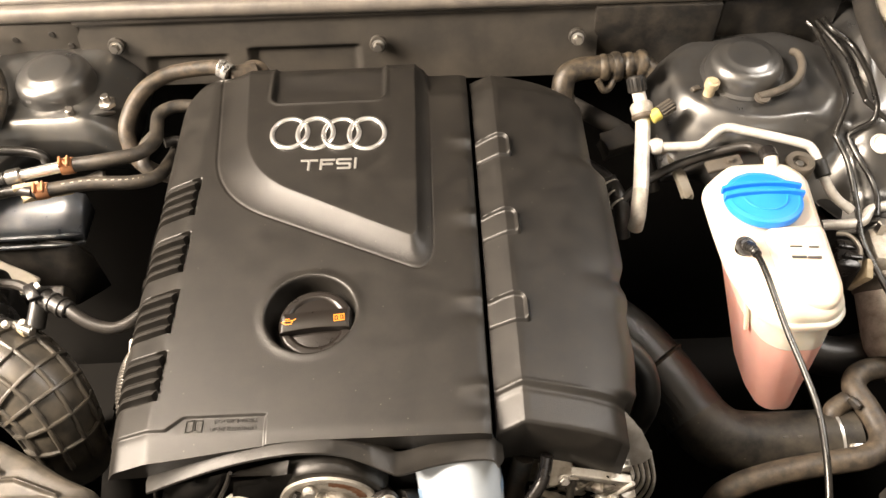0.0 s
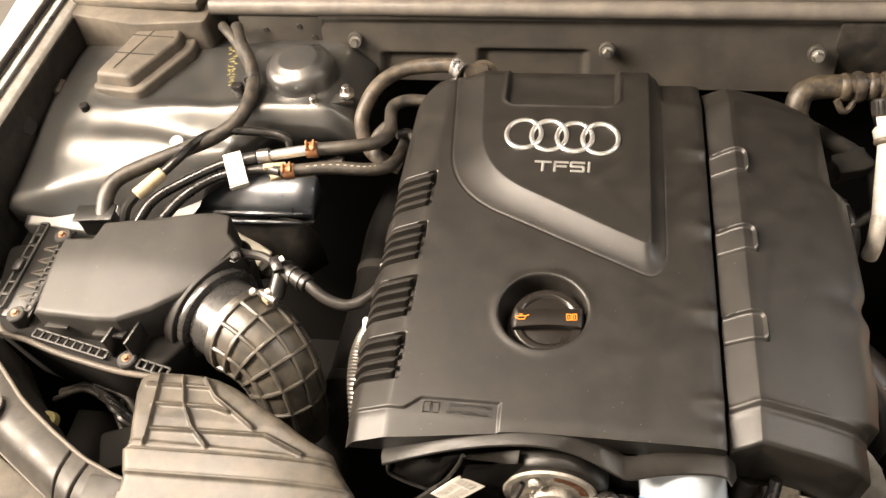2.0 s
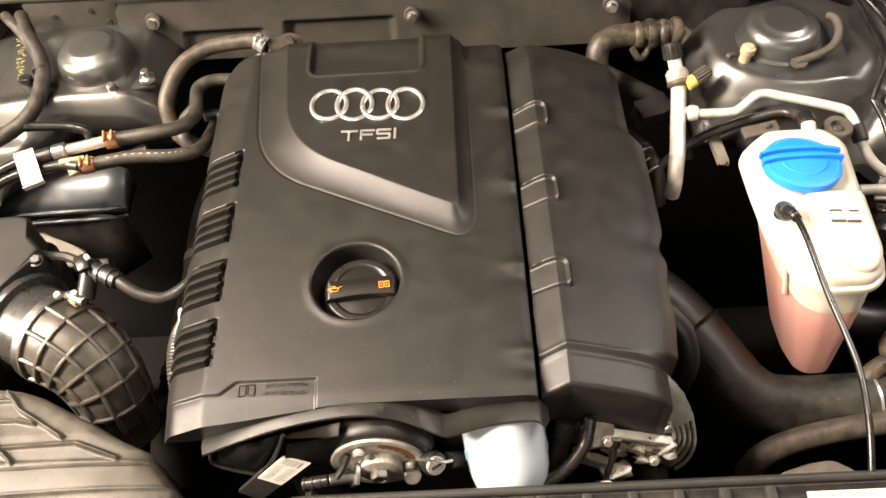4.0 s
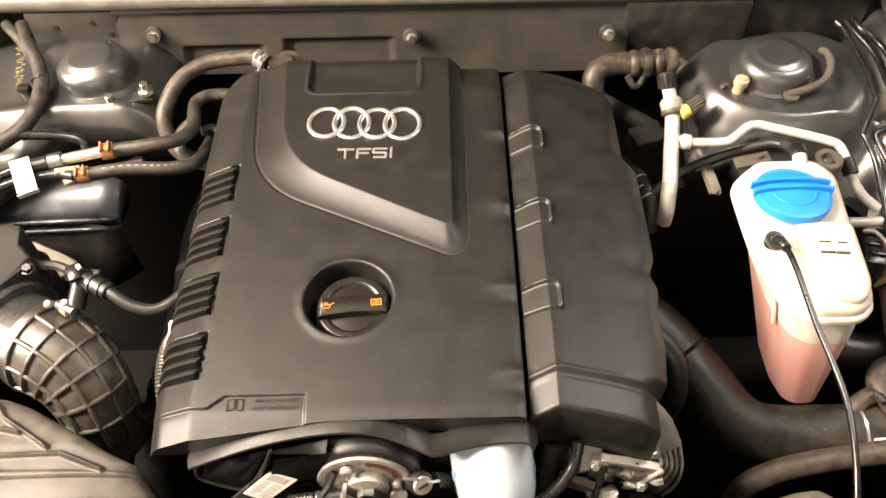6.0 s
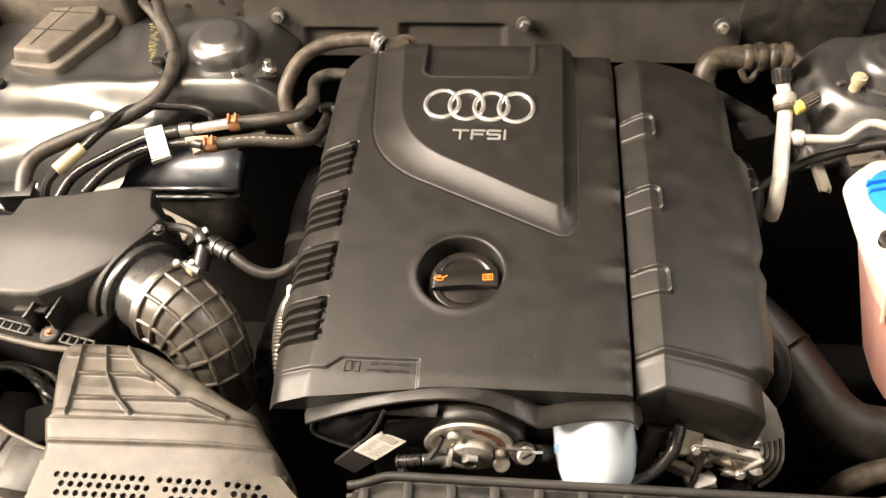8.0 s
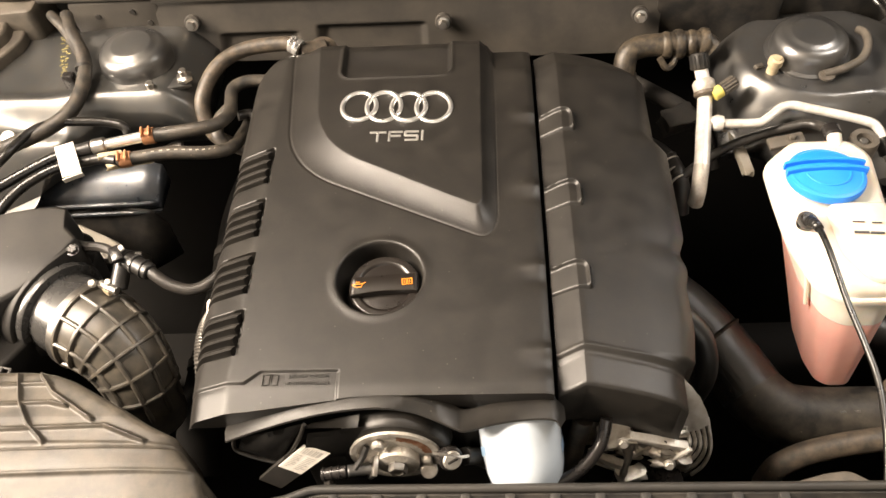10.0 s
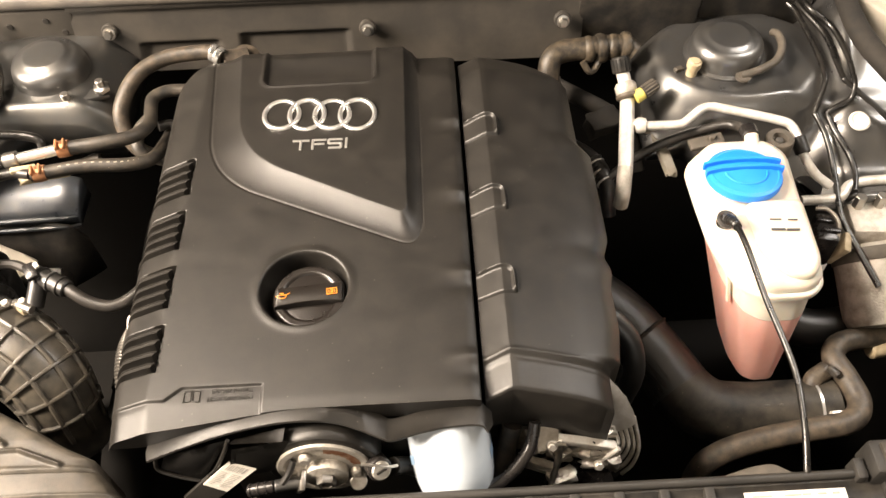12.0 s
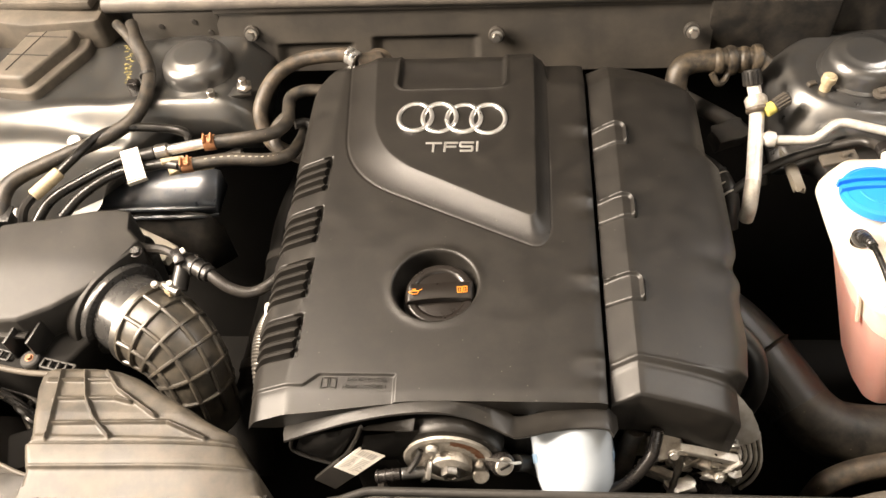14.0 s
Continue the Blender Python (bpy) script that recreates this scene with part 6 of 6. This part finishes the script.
    pts = [(x, y, max(z, right_z(x, y) + 0.006)) if y > 0.51 else (x, y, z) for x, y, z in pts]
    part("line", tube(pts, 0.0029, 10, 6), WIRE, ob)


brake_line([(0.4220, 0.7050, 0.9660), (0.4270, 0.6880, 0.9650), (0.4390, 0.6560, 0.9600), (0.4405, 0.6200, 0.9550), (0.4410, 0.6000, 0.9530), (0.4440, 0.5930, 0.9510), (0.4750, 0.5650, 0.9350), (0.4860, 0.5500, 0.9250), (0.5050, 0.5150, 0.9100)])
brake_line([(0.4250, 0.7000, 0.9730), (0.4290, 0.6840, 0.9720), (0.4460, 0.6630, 0.9650), (0.4510, 0.6280, 0.9600), (0.4510, 0.6040, 0.9550), (0.4500, 0.5890, 0.9500), (0.4470, 0.5820, 0.9380), (0.4330, 0.5790, 0.9310), (0.4270, 0.5750, 0.9250), (0.4320, 0.5530, 0.9180), (0.4400, 0.5330, 0.9100), (0.4410, 0.5140, 0.9050), (0.4360, 0.4950, 0.9000)])
brake_line([(0.4150, 0.7100, 0.9620), (0.4210, 0.6950, 0.9600), (0.4260, 0.6450, 0.9550), (0.4265, 0.6100, 0.9500), (0.4235, 0.5970, 0.9450), (0.4130, 0.5770, 0.9300), (0.4135, 0.5710, 0.9280), (0.4200, 0.5500, 0.9180), (0.4210, 0.5160, 0.9050), (0.4160, 0.4730, 0.8950), (0.4210, 0.4450, 0.8880), (0.4340, 0.3990, 0.8750)])

# dusty edge and dark lines in the gap before the housing
edge_r = thing("support_bracket", (0.266, 0.575, 0.90), "dusty tan steel support strip beside the coolant tank", "bracket")
part("strip", casting((0.2650, 0.574, 0.889), (0.012, 0.070, 0.006), 41, 0.08, (4, 14, 8)), PALEPLATE, edge_r)
part("strip_ear", casting((0.2570, 0.604, 0.896), (0.020, 0.020, 0.006), 42, 0.12, (8, 0, -20)), PLATE, edge_r)
gap = thing("heater_pipe", (0.21, 0.62, 0.87), "sooty black heater pipe low in the gap", "pipe")
part("pipe_body", tube([(0.170, 0.690, 0.880), (0.195, 0.660, 0.885), (0.222, 0.640, 0.880), (0.240, 0.615, 0.870), (0.250, 0.590, 0.840)], 0.0095, 12), SOOTSHADE, gap)
part("pipe_joint", casting((0.212, 0.622, 0.884), (0.036, 0.024, 0.020), 43, 0.14, (10, 0, 20)), SOOTSHADE, gap, "dusty dark joint")

# expansion tank
tank = thing("coolant_tank", (0.31, 0.43, 0.83), "translucent off-white coolant tank half full of pink coolant", "coolant tank")
RIM = rounded([(0.2635, 0.5060), (0.2640, 0.4630), (0.2660, 0.4170), (0.2790, 0.3700), (0.3000, 0.3545), (0.3380, 0.3545), (0.3530, 0.3660), (0.3545, 0.3890), (0.3570, 0.4530), (0.3610, 0.5090), (0.3450, 0.5300), (0.2880, 0.5300)], 0.011, 6)
part("rim", prism(RIM, 0.9290, 0.9355, 0.0022), TANK, tank, "moulded seam rim", smooth=60)
shrink = lambda k, c=(0.311, 0.44): [(c[0] + (x - c[0]) * k, c[1] + (y - c[1]) * k) for x, y in RIM]
part("upper_shell", prism(shrink(0.955), 0.930, 0.9500, 0.0075, lambda x, y: -0.004 * max(0.0, (0.42 - y) / 0.07)), TANK, tank, smooth=70)
part("raised_block", prism(rounded([(0.2990, 0.4450), (0.3020, 0.3950), (0.3180, 0.3660), (0.3380, 0.3630), (0.3490, 0.3780), (0.3510, 0.4450)], 0.010), 0.94, 0.9575, 0.006, lambda x, y: -0.004 * max(0.0, (0.42 - y) / 0.07)), TANK, tank, smooth=70)
for bx, by, w, h in ((0.3190, 0.4203, 0.010, 0.0010), (0.3335, 0.4188, 0.008, 0.0010), (0.3185, 0.4092, 0.012, 0.0020), (0.3310, 0.4080, 0.011, 0.0020)):
    part("printed_bar", block((bx, by, 0.9580), (w, h, 0.0010), 0.0001, (0, 0, -4)), INK, tank, "unreadable dark printed lines", smooth=0)


def tank_body(z0, z1, k0, k1, c0, c1):
    bm = bmesh.new()
    rows = []
    for j in range(7):
        t = j / 6
        z, k = z0 + (z1 - z0) * t, k0 + (k1 - k0) * t
        rows.append([bm.verts.new((c0[0] + (c1[0] - c0[0]) * t + (x - 0.305) * k, c0[1] + (c1[1] - c0[1]) * t + (y - 0.43) * k, z)) for x, y in RIM])
    n = len(RIM)
    for a, b in zip(rows, rows[1:]):
        for i in range(n):
            bm.faces.new((a[i], a[(i + 1) % n], b[(i + 1) % n], b[i]))
    bm.faces.new(rows[0])
    bm.faces.new(rows[-1][::-1])
    bmesh.ops.recalc_face_normals(bm, faces=bm.faces[:])
    return bm


part("lower_shell", tank_body(0.930, 0.893, 0.85, 0.75, (0.311, 0.430), (0.313, 0.414)), TANK, tank, "stained cream lower shell", smooth=70)
part("coolant", tank_body(0.8926, 0.815, 0.75, 0.44, (0.313, 0.414), (0.317, 0.374)), COOLANT, tank, "pink coolant seen through the plastic", smooth=70)
part("mould_seam", tube([(0.2800, 0.3980, 0.925), (0.2830, 0.3890, 0.905), (0.2850, 0.3830, 0.890)], 0.0018, 8), TANK, tank)
cap = part("blue_cap", lathe([(0.031, -0.006), (0.0334, -0.005), (0.0340, -0.001), (0.0330, 0.0016), (0.0300, 0.0030), (0.0292, 0.0026), (0.0220, 0.0045), (0.0, 0.0058)], (0.3070, 0.4755, 0.9565), (0, 0.12, 1), 56), BLUECAP, tank, "bright blue screw cap")
for dy, bow in ((0.0100, 0.0020), (0.0005, 0.0012)):
    bm = bmesh.new()
    ring = []
    for k in range(17):
        u = -1 + k / 8
        c = Vector((0.3070 + 0.0348 * u, 0.4755 + dy + bow * (1 - u * u), 0.9615 - 0.12 * dy + 0.0030 * (1 - u ** 4)))
        ring.append([bm.verts.new(c + Vector((0, y, z))) for y, z in ((-0.0019, -0.006), (-0.0016, 0.0012), (-0.0007, 0.0020), (0.0007, 0.0020), (0.0016, 0.0012), (0.0019, -0.006))])
    for p, q in zip(ring, ring[1:]):
        for j in range(6):
            bm.faces.new((p[j], p[(j + 1) % 6], q[(j + 1) % 6], q[j]))
    bm.faces.new(ring[0][::-1])
    bm.faces.new(ring[-1])
    bmesh.ops.recalc_face_normals(bm, faces=bm.faces)
    part("grip_ridge", bm, BLUECAP, cap, smooth=40)
arc = [(0.3070 + 0.0190 * math.cos(radians(a)), 0.4755 + 0.0190 * math.sin(radians(a)), 0.9613 - 0.12 * 0.0190 * math.sin(radians(a))) for a in range(190, 351, 16)]
part("cap_arc", tube(arc, 0.0011, 8, 3), BLUECAP, cap)
part("mount_eye", lathe([(0.007, 0.001), (0.0075, 0.006), (0.0125, 0.0065), (0.0135, 0.004), (0.0135, -0.014), (0.0, -0.014), (0.0, 0.001)], (0.3600, 0.5290, 0.938), (0, 0, 1), 28), PLATE, tank, "grey mounting eye with a bolt")
bolt(tank, (0.3600, 0.5290, 0.937), 0.0040, (0, 0, 1), 0.005, STEEL, "eye_bolt")
part("neck", rod((0.330, 0.5160, 0.9430), (0.3300, 0.5300, 0.9500), 0.0065, 14), TANK, tank)
oh = thing("overflow_hose", (0.29, 0.33, 0.93), "glossy black overflow hose drooping from the tank", "hose")
OH = [(0.2788, 0.4160, 0.9640), (0.2798, 0.4080, 0.9675), (0.2825, 0.3850, 0.9675), (0.2870, 0.3390, 0.9600), (0.2920, 0.3050, 0.9550), (0.2950, 0.2740, 0.9500), (0.2910, 0.2360, 0.9450), (0.2870, 0.2060, 0.9340), (0.2865, 0.1960, 0.9250)]
part("hose_body", tube(OH, 0.0026, 10), WIRE, oh)
part("grommet", lathe([(0.0076, 0), (0.0079, 0.005), (0.0075, 0.0070), (0.0064, 0.0076), (0.0062, 0.0100), (0.0052, 0.0112), (0.0, 0.0115)], (0.2785, 0.4260, 0.9490), (0.02, -0.22, 1), 28), GLOSSY, oh)
part("grommet_ring", lathe([(0.0066, 0.0066), (0.0086, 0.0060), (0.0088, 0.0072), (0.0066, 0.0084)], (0.2785, 0.4260, 0.9490), (0.02, -0.22, 1), 28), SENSOR, oh)
part("ribbed_sleeve", tube([(0.2786, 0.4215, 0.9590), (0.2790, 0.4140, 0.9650), (0.2800, 0.4060, 0.9680)], 0.0048, 14, 12, lambda s: 1 - 0.25 * s + 0.07 * math.sin(s * 34)), BLACK, oh)
ph = thing("tank_pipe", (0.28, 0.55, 0.92), "black plastic pipe joining the coolant tank", "pipe")
part("pipe_body", tube([(0.205, 0.5480, 0.875), (0.228, 0.5600, 0.886), (0.252, 0.5680, 0.897), (0.283, 0.5700, 0.912), (0.316, 0.5670, 0.927), (0.328, 0.5600, 0.932), (0.3310, 0.5480, 0.938), (0.3300, 0.5330, 0.944)], 0.0048, 10), BLACKHOSE, ph)
part("pipe_clip", rod((0.331, 0.5420, 0.9450), (0.330, 0.5280, 0.9480), 0.0085, 14), GLOSSY, ph)
part("tank_bracket", block((0.296, 0.5450, 0.927), (0.034, 0.014, 0.005), 0.002, (0, -10, 5)), PLATE, ph)
bolt(ph, (0.301, 0.5450, 0.930), 0.0034, (0, 0, 1), 0.005, PLATE, "dusty_bolt")

# air conditioning pipes
ac = thing("air_conditioning_pipe", (0.22, 0.56, 0.93), "off-white alloy air conditioning pipe with service valves", "pipe")
part("thick_pipe", tube([(0.2270, 0.6080, 0.942), (0.2250, 0.5900, 0.935), (0.2200, 0.5600, 0.927), (0.2150, 0.5300, 0.920), (0.2125, 0.5190, 0.9170)], 0.0074, 16), ALUPIPE, ac)
part("pipe_end", tube([(0.2136, 0.5235, 0.9185), (0.2110, 0.5120, 0.914), (0.2095, 0.5030, 0.905), (0.2090, 0.5010, 0.890)], 0.0075, 16), CORRODED, ac, "dirty worn pipe end")
part("valve_block", lathe([(0.009, 0), (0.0108, 0.002), (0.0112, 0.010), (0.009, 0.013)], (0.2265, 0.6020, 0.941), (-0.12, 0.75, 0.45), 20), CORRODED, ac)
part("collar", lathe([(0.0100, 0), (0.0116, 0.002), (0.0112, 0.005), (0.0090, 0.0056)], (0.2268, 0.5980, 0.9395), (-0.12, 0.75, 0.45), 20), HOSE, ac, "brown rubber collar")
part("white_neck", rod((0.2255, 0.6100, 0.9465), (0.2225, 0.6220, 0.9560), 0.0066, 14), PAPER, ac)
CAPDIR = Vector((-0.15, 0.62, 0.72)).normalized()
dark_cap = part("dark_cap", lathe([(0.0085, 0), (0.0088, 0.001), (0.0088, 0.014), (0.0075, 0.016), (0, 0.016)], (0.2224, 0.6210, 0.9548), CAPDIR, 24), GUTTER, ac, "dark ribbed valve cap")
side = CAPDIR.orthogonal().normalized()
for k in range(14):
    d = Matrix.Rotation(2 * math.pi * k / 14, 3, CAPDIR) @ side * 0.0088 + Vector((0.2224, 0.6210, 0.9548))
    part("cap_rib", rod(d + CAPDIR * 0.001, d + CAPDIR * 0.014, 0.0009, 6), GUTTER, dark_cap)
part("yellow_band", rod((0.2325, 0.5950, 0.9430), (0.2410, 0.5985, 0.9470), 0.0066, 14), YELLOW, ac, "yellow valve band")
CAPDIR = Vector((0.0175, 0.0088, 0.0060)).normalized()
valve_cap = part("valve_cap", rod((0.2405, 0.5982, 0.9470), (0.2550, 0.6055, 0.9520), 0.0062, 16), BLACKHOSE, ac, "grey ribbed valve cap")
side = CAPDIR.orthogonal().normalized()
for k in range(12):
    d = Matrix.Rotation(2 * math.pi * k / 12, 3, CAPDIR) @ side * 0.0062 + Vector((0.2412, 0.5986, 0.9472))
    part("cap_rib", rod(d, d + CAPDIR * 0.0145, 0.0009, 6), PLATE, valve_cap)
part("thin_pipe", tube([(0.2270, 0.5740, 0.9300), (0.2380, 0.5680, 0.9310), (0.2560, 0.5670, 0.9310), (0.2740, 0.5670, 0.9310), (0.2820, 0.5700, 0.9330), (0.2980, 0.5815, 0.9360), (0.3080, 0.5835, 0.9370), (0.3200, 0.5800, 0.9370), (0.3700, 0.5610, 0.9360), (0.3820, 0.5540, 0.9330), (0.3870, 0.5400, 0.9260), (0.3900, 0.5280, 0.9190), (0.4000, 0.5130, 0.9080), (0.4150, 0.5040, 0.8990)], 0.0046, 12, 5), ALUPIPE, ac)
part("pipe_nut", lathe([(0.0060, -0.001), (0.0078, 0.001), (0.0082, 0.005), (0.0074, 0.009), (0.0050, 0.010)], (0.2310, 0.5700, 0.9300), (1, -0.15, 0), 14), ALUPIPE, ac)
part("black_grip", rod((0.386, 0.5440, 0.9280), (0.3895, 0.5290, 0.9200), 0.0075, 12), BLACK, ac)
ch = thing("corrugated_hose", (0.205, 0.53, 0.86), "black corrugated hose with pale rings", "hose")
part("hose_body", tube([(0.178, 0.6000, 0.872), (0.190, 0.5830, 0.876), (0.200, 0.5650, 0.876), (0.2060, 0.5450, 0.868), (0.2080, 0.5300, 0.840)], 0.0085, 14), BLACKHOSE, ch)
for k in range(6):
    c = Vector((0.1950, 0.5750, 0.8765)).lerp(Vector((0.2050, 0.5490, 0.8705)), k / 5)
    part("pale_ring", lathe([(0.0085, -0.0012), (0.0102, -0.0007), (0.0102, 0.0007), (0.0085, 0.0012)], c, (0.33, -0.92, -0.2), 18), ALUPIPE if k % 2 else BLACKHOSE, ch)
eb = thing("breather_elbow", (0.19, 0.655, 0.94), "dusty brown ribbed breather elbow behind the covers", "hose")
part("elbow_body", tube([(0.152, 0.6400, 0.912), (0.1525, 0.6480, 0.930), (0.1560, 0.6590, 0.944), (0.169, 0.6650, 0.949), (0.192, 0.6655, 0.951), (0.215, 0.6660, 0.952), (0.234, 0.6650, 0.951), (0.243, 0.6600, 0.946)], 0.0118, 16, 10), OLDHOSE, eb)
for k in range(4):
    rr = 0.0140 + 0.0016 * (k % 2)
    part("elbow_ring", lathe([(0.0108, -0.0055), (rr - 0.001, -0.0040), (rr, -0.0015), (rr, 0.0015), (rr - 0.001, 0.0040), (0.0108, 0.0055)], (0.196 + 0.0125 * k, 0.6654 + 0.0001 * k, 0.9500 + 0.0004 * k), (1, 0.10 * math.sin(k * 2), 0.08 * math.cos(k)), 22), OLDHOSE, eb)
part("elbow_loop", tube([(0.188, 0.6520, 0.945), (0.196, 0.6470, 0.935), (0.205, 0.6550, 0.940), (0.206, 0.6690, 0.962)], 0.0035, 8), OLDHOSE, eb)
part("elbow_clamp", lathe([(0.0118, -0.003), (0.0130, -0.003), (0.0130, 0.003), (0.0118, 0.003)], (0.1528, 0.6465, 0.926), (0, 0.2, 1), 22), STEEL, eb)

# radiator hoses
rh = thing("radiator_hose", (0.27, 0.30, 0.83), "thick dusty black radiator hose with a bright clamp", "hose")
RH = [(0.150, 0.4500, 0.828), (0.180, 0.4330, 0.827), (0.208, 0.4050, 0.822), (0.231, 0.3700, 0.815), (0.249, 0.3400, 0.808), (0.272, 0.3200, 0.803), (0.305, 0.3150, 0.800), (0.345, 0.3150, 0.800), (0.388, 0.3150, 0.800)]
# Upper section coloured black, for the shade that the side cover casts here.
part("plastic_pipe", tube(RH[:5], 0.0298, 28, 10), BLACK, rh, "black moulded pipe section, darkened for the cover's shade")
part("hose_body", tube(RH[3:], 0.0288, 28, 10, lambda s: 1.03 - 0.06 * s), DEEPHOSE, rh)
part("hose_bead", lathe([(0.0300, -0.002), (0.0322, 0), (0.0300, 0.002)], (0.2200, 0.3880, 0.819), (0.6, -0.78, -0.2), 32), DEEPHOSE, rh)
part("clamp_ring", lathe([(0.0278, -0.0012), (0.0290, -0.0012), (0.0290, 0.0012), (0.0278, 0.0012)], (0.3690, 0.3150, 0.800), (1, 0.0, 0), 32), CHROME, rh, "bright spring clamp ring")
part("clamp_tab", block((0.3780, 0.2960, 0.823), (0.012, 0.010, 0.010), 0.002, (20, 0, 0)), STEEL, rh)
for k in range(2):
    part("printed_mark", block((0.318 + 0.0005 * k + 0.012 * (k % 2), 0.3080 - 0.004 * (k // 2), 0.8275 - 0.001 * (k // 2)), (0.005, 0.0018, 0.0010), 0.0003, (15, 0, 4)), RUBBER, rh, "faded unreadable print", smooth=0)
lh = thing("return_hose", (0.36, 0.30, 0.81), "weathered brown-grey return hose with a double bend", "hose")
LH = [(0.490, 0.3880, 0.812), (0.436, 0.3760, 0.822), (0.405, 0.3680, 0.828), (0.3930, 0.3540, 0.828), (0.3980, 0.3320, 0.828), (0.4010, 0.3050, 0.828), (0.3870, 0.2890, 0.826), (0.3520, 0.2850, 0.822), (0.3130, 0.2810, 0.818), (0.2830, 0.2755, 0.814), (0.2640, 0.2700, 0.808), (0.2560, 0.2670, 0.798), (0.2530, 0.2650, 0.770)]
part("hose_body", tube(LH, 0.0106, 18, 8), HOSE, lh)
part("spring_clip", block((0.3830, 0.3330, 0.838), (0.006, 0.012, 0.007), 0.002, (0, 10, 30)), RUBBER, lh)
part("side_branch", tube([(0.3700, 0.3200, 0.812), (0.3690, 0.3330, 0.822), (0.3840, 0.3420, 0.826)], 0.0085, 12), HOSE, lh)
sh = thing("bypass_hose", (0.19, 0.34, 0.88), "short black bypass hose beside the side cover", "hose")
part("hose_body", tube([(0.160, 0.3640, 0.915), (0.176, 0.3560, 0.908), (0.190, 0.3430, 0.893), (0.194, 0.3280, 0.865), (0.188, 0.3220, 0.830)], 0.0095, 16), BLACK, sh)
part("hose_tip", rod((0.163, 0.3620, 0.914), (0.176, 0.3560, 0.908), 0.0095, 14), RUBBER, sh)
cb = thing("loose_cable", (0.19, 0.44, 0.87), "thin white edge of a hanging cable in the dark gap", "cable")
part("cable", tube([(0.185, 0.4850, 0.850), (0.190, 0.4600, 0.840), (0.200, 0.4400, 0.815)], 0.0025, 8), STEEL, cb)

# brake hydraulic unit
abs_unit = thing("brake_hydraulic_unit", (0.46, 0.46, 0.82), "pale cast alloy brake hydraulic unit with black plugs", "hydraulic unit")
part("alloy_block", block((0.472, 0.4780, 0.862), (0.085, 0.052, 0.050), 0.005, (0, 0, -4)), CORRODED, abs_unit, "pale alloy valve block")
can = part("motor_can", lathe([(0.0, 0), (0.032, 0), (0.036, 0.004), (0.037, 0.070), (0.034, 0.078), (0.014, 0.081), (0.011, 0.078), (0, 0.078)], (0.452, 0.4560, 0.862), (0.05, -0.85, -0.45), 36), CORRODED, abs_unit, "pale dusty motor can")
part("can_band", lathe([(0.0372, 0.004), (0.0380, 0.005), (0.0380, 0.016), (0.0372, 0.017)], (0.452, 0.4560, 0.862), (0.05, -0.85, -0.45), 36), PLATE, can)
for k in range(4):
    part("line_fitting", rod((0.440 + 0.021 * k, 0.4860, 0.886), (0.440 + 0.021 * k, 0.4870, 0.901), 0.0055, 6), STEEL, abs_unit)
part("black_plug", block((0.398, 0.4560, 0.876), (0.022, 0.034, 0.042), 0.005, (0, 0, -14)), GLOSSY, abs_unit)
part("plug_rib", block((0.397, 0.4620, 0.8985), (0.016, 0.005, 0.004), 0.001, (0, 0, -14)), GLOSSY, abs_unit)
part("plug_rib", block((0.399, 0.4500, 0.8985), (0.016, 0.005, 0.004), 0.001, (0, 0, -14)), GLOSSY, abs_unit)
part("plug_lever", tube([(0.390, 0.4740, 0.902), (0.400, 0.4700, 0.904), (0.406, 0.4560, 0.902), (0.404, 0.4420, 0.892)], 0.0020, 8), STEEL, abs_unit)
part("plug_bracket", block((0.4120, 0.4460, 0.874), (0.007, 0.020, 0.034), 0.0015, (12, 14, -14)), CREAM, abs_unit, "dusty tan bracket")
part("cross_pipe", tube([(0.385, 0.4920, 0.893), (0.420, 0.4910, 0.896), (0.440, 0.5060, 0.899), (0.500, 0.5080, 0.900)], 0.0050, 10), ALUPIPE, abs_unit)
part("cross_pipe", tube([(0.400, 0.5000, 0.884), (0.440, 0.4960, 0.892), (0.520, 0.4920, 0.895)], 0.0036, 10), BLACKHOSE, abs_unit)
br = thing("brass_pipe", (0.45, 0.36, 0.80), "dusty brass pipe end near the wing", "pipe")
part("pipe_body", rod((0.438, 0.3680, 0.812), (0.520, 0.3800, 0.812), 0.0095, 14), CREAM, br)
sl = thing("rubber_duct", (0.41, 0.42, 0.80), "curved black rubber duct under the tank", "duct")
part("duct_body", tube([(0.350, 0.4300, 0.800), (0.390, 0.4030, 0.800), (0.440, 0.4050, 0.800), (0.49, 0.42, 0.80)], 0.020, 18), BLACK, sl)

# ---- closing the bay ----
tray = thing("engine_undertray", (0, 0.42, 0.40), "undertray and bay walls in near-black that stands for shade", "undertray", kind="structure")
# Added closing sheets, near-black so that the gaps stay dark.
part("tray_sheet", block((0, 0.44, 0.20), (1.34, 0.74, 0.02), 0.004), SHADEBLACK, tray)
part("side_sheet", block((-0.640, 0.36, 0.535), (0.02, 0.56, 0.65), 0.004), SHADEBLACK, tray)
part("side_sheet", block((0.640, 0.40, 0.55), (0.02, 0.62, 0.68), 0.004), SHADEBLACK, tray)
part("radiator_sheet", block((0.0, 0.115, 0.55), (1.24, 0.05, 0.68), 0.004), SHADEBLACK, tray)
ledge = thing("radiator_ledge", (0.28, 0.225, 0.85), "dusty grey rounded ledge behind the front carrier", "ledge")
part("ledge_body", prism(rounded([(0.243, 0.210), (0.312, 0.210), (0.306, 0.228), (0.290, 0.238), (0.272, 0.236), (0.246, 0.229)], 0.005), 0.84, 0.872, 0.004), PLATE, ledge)
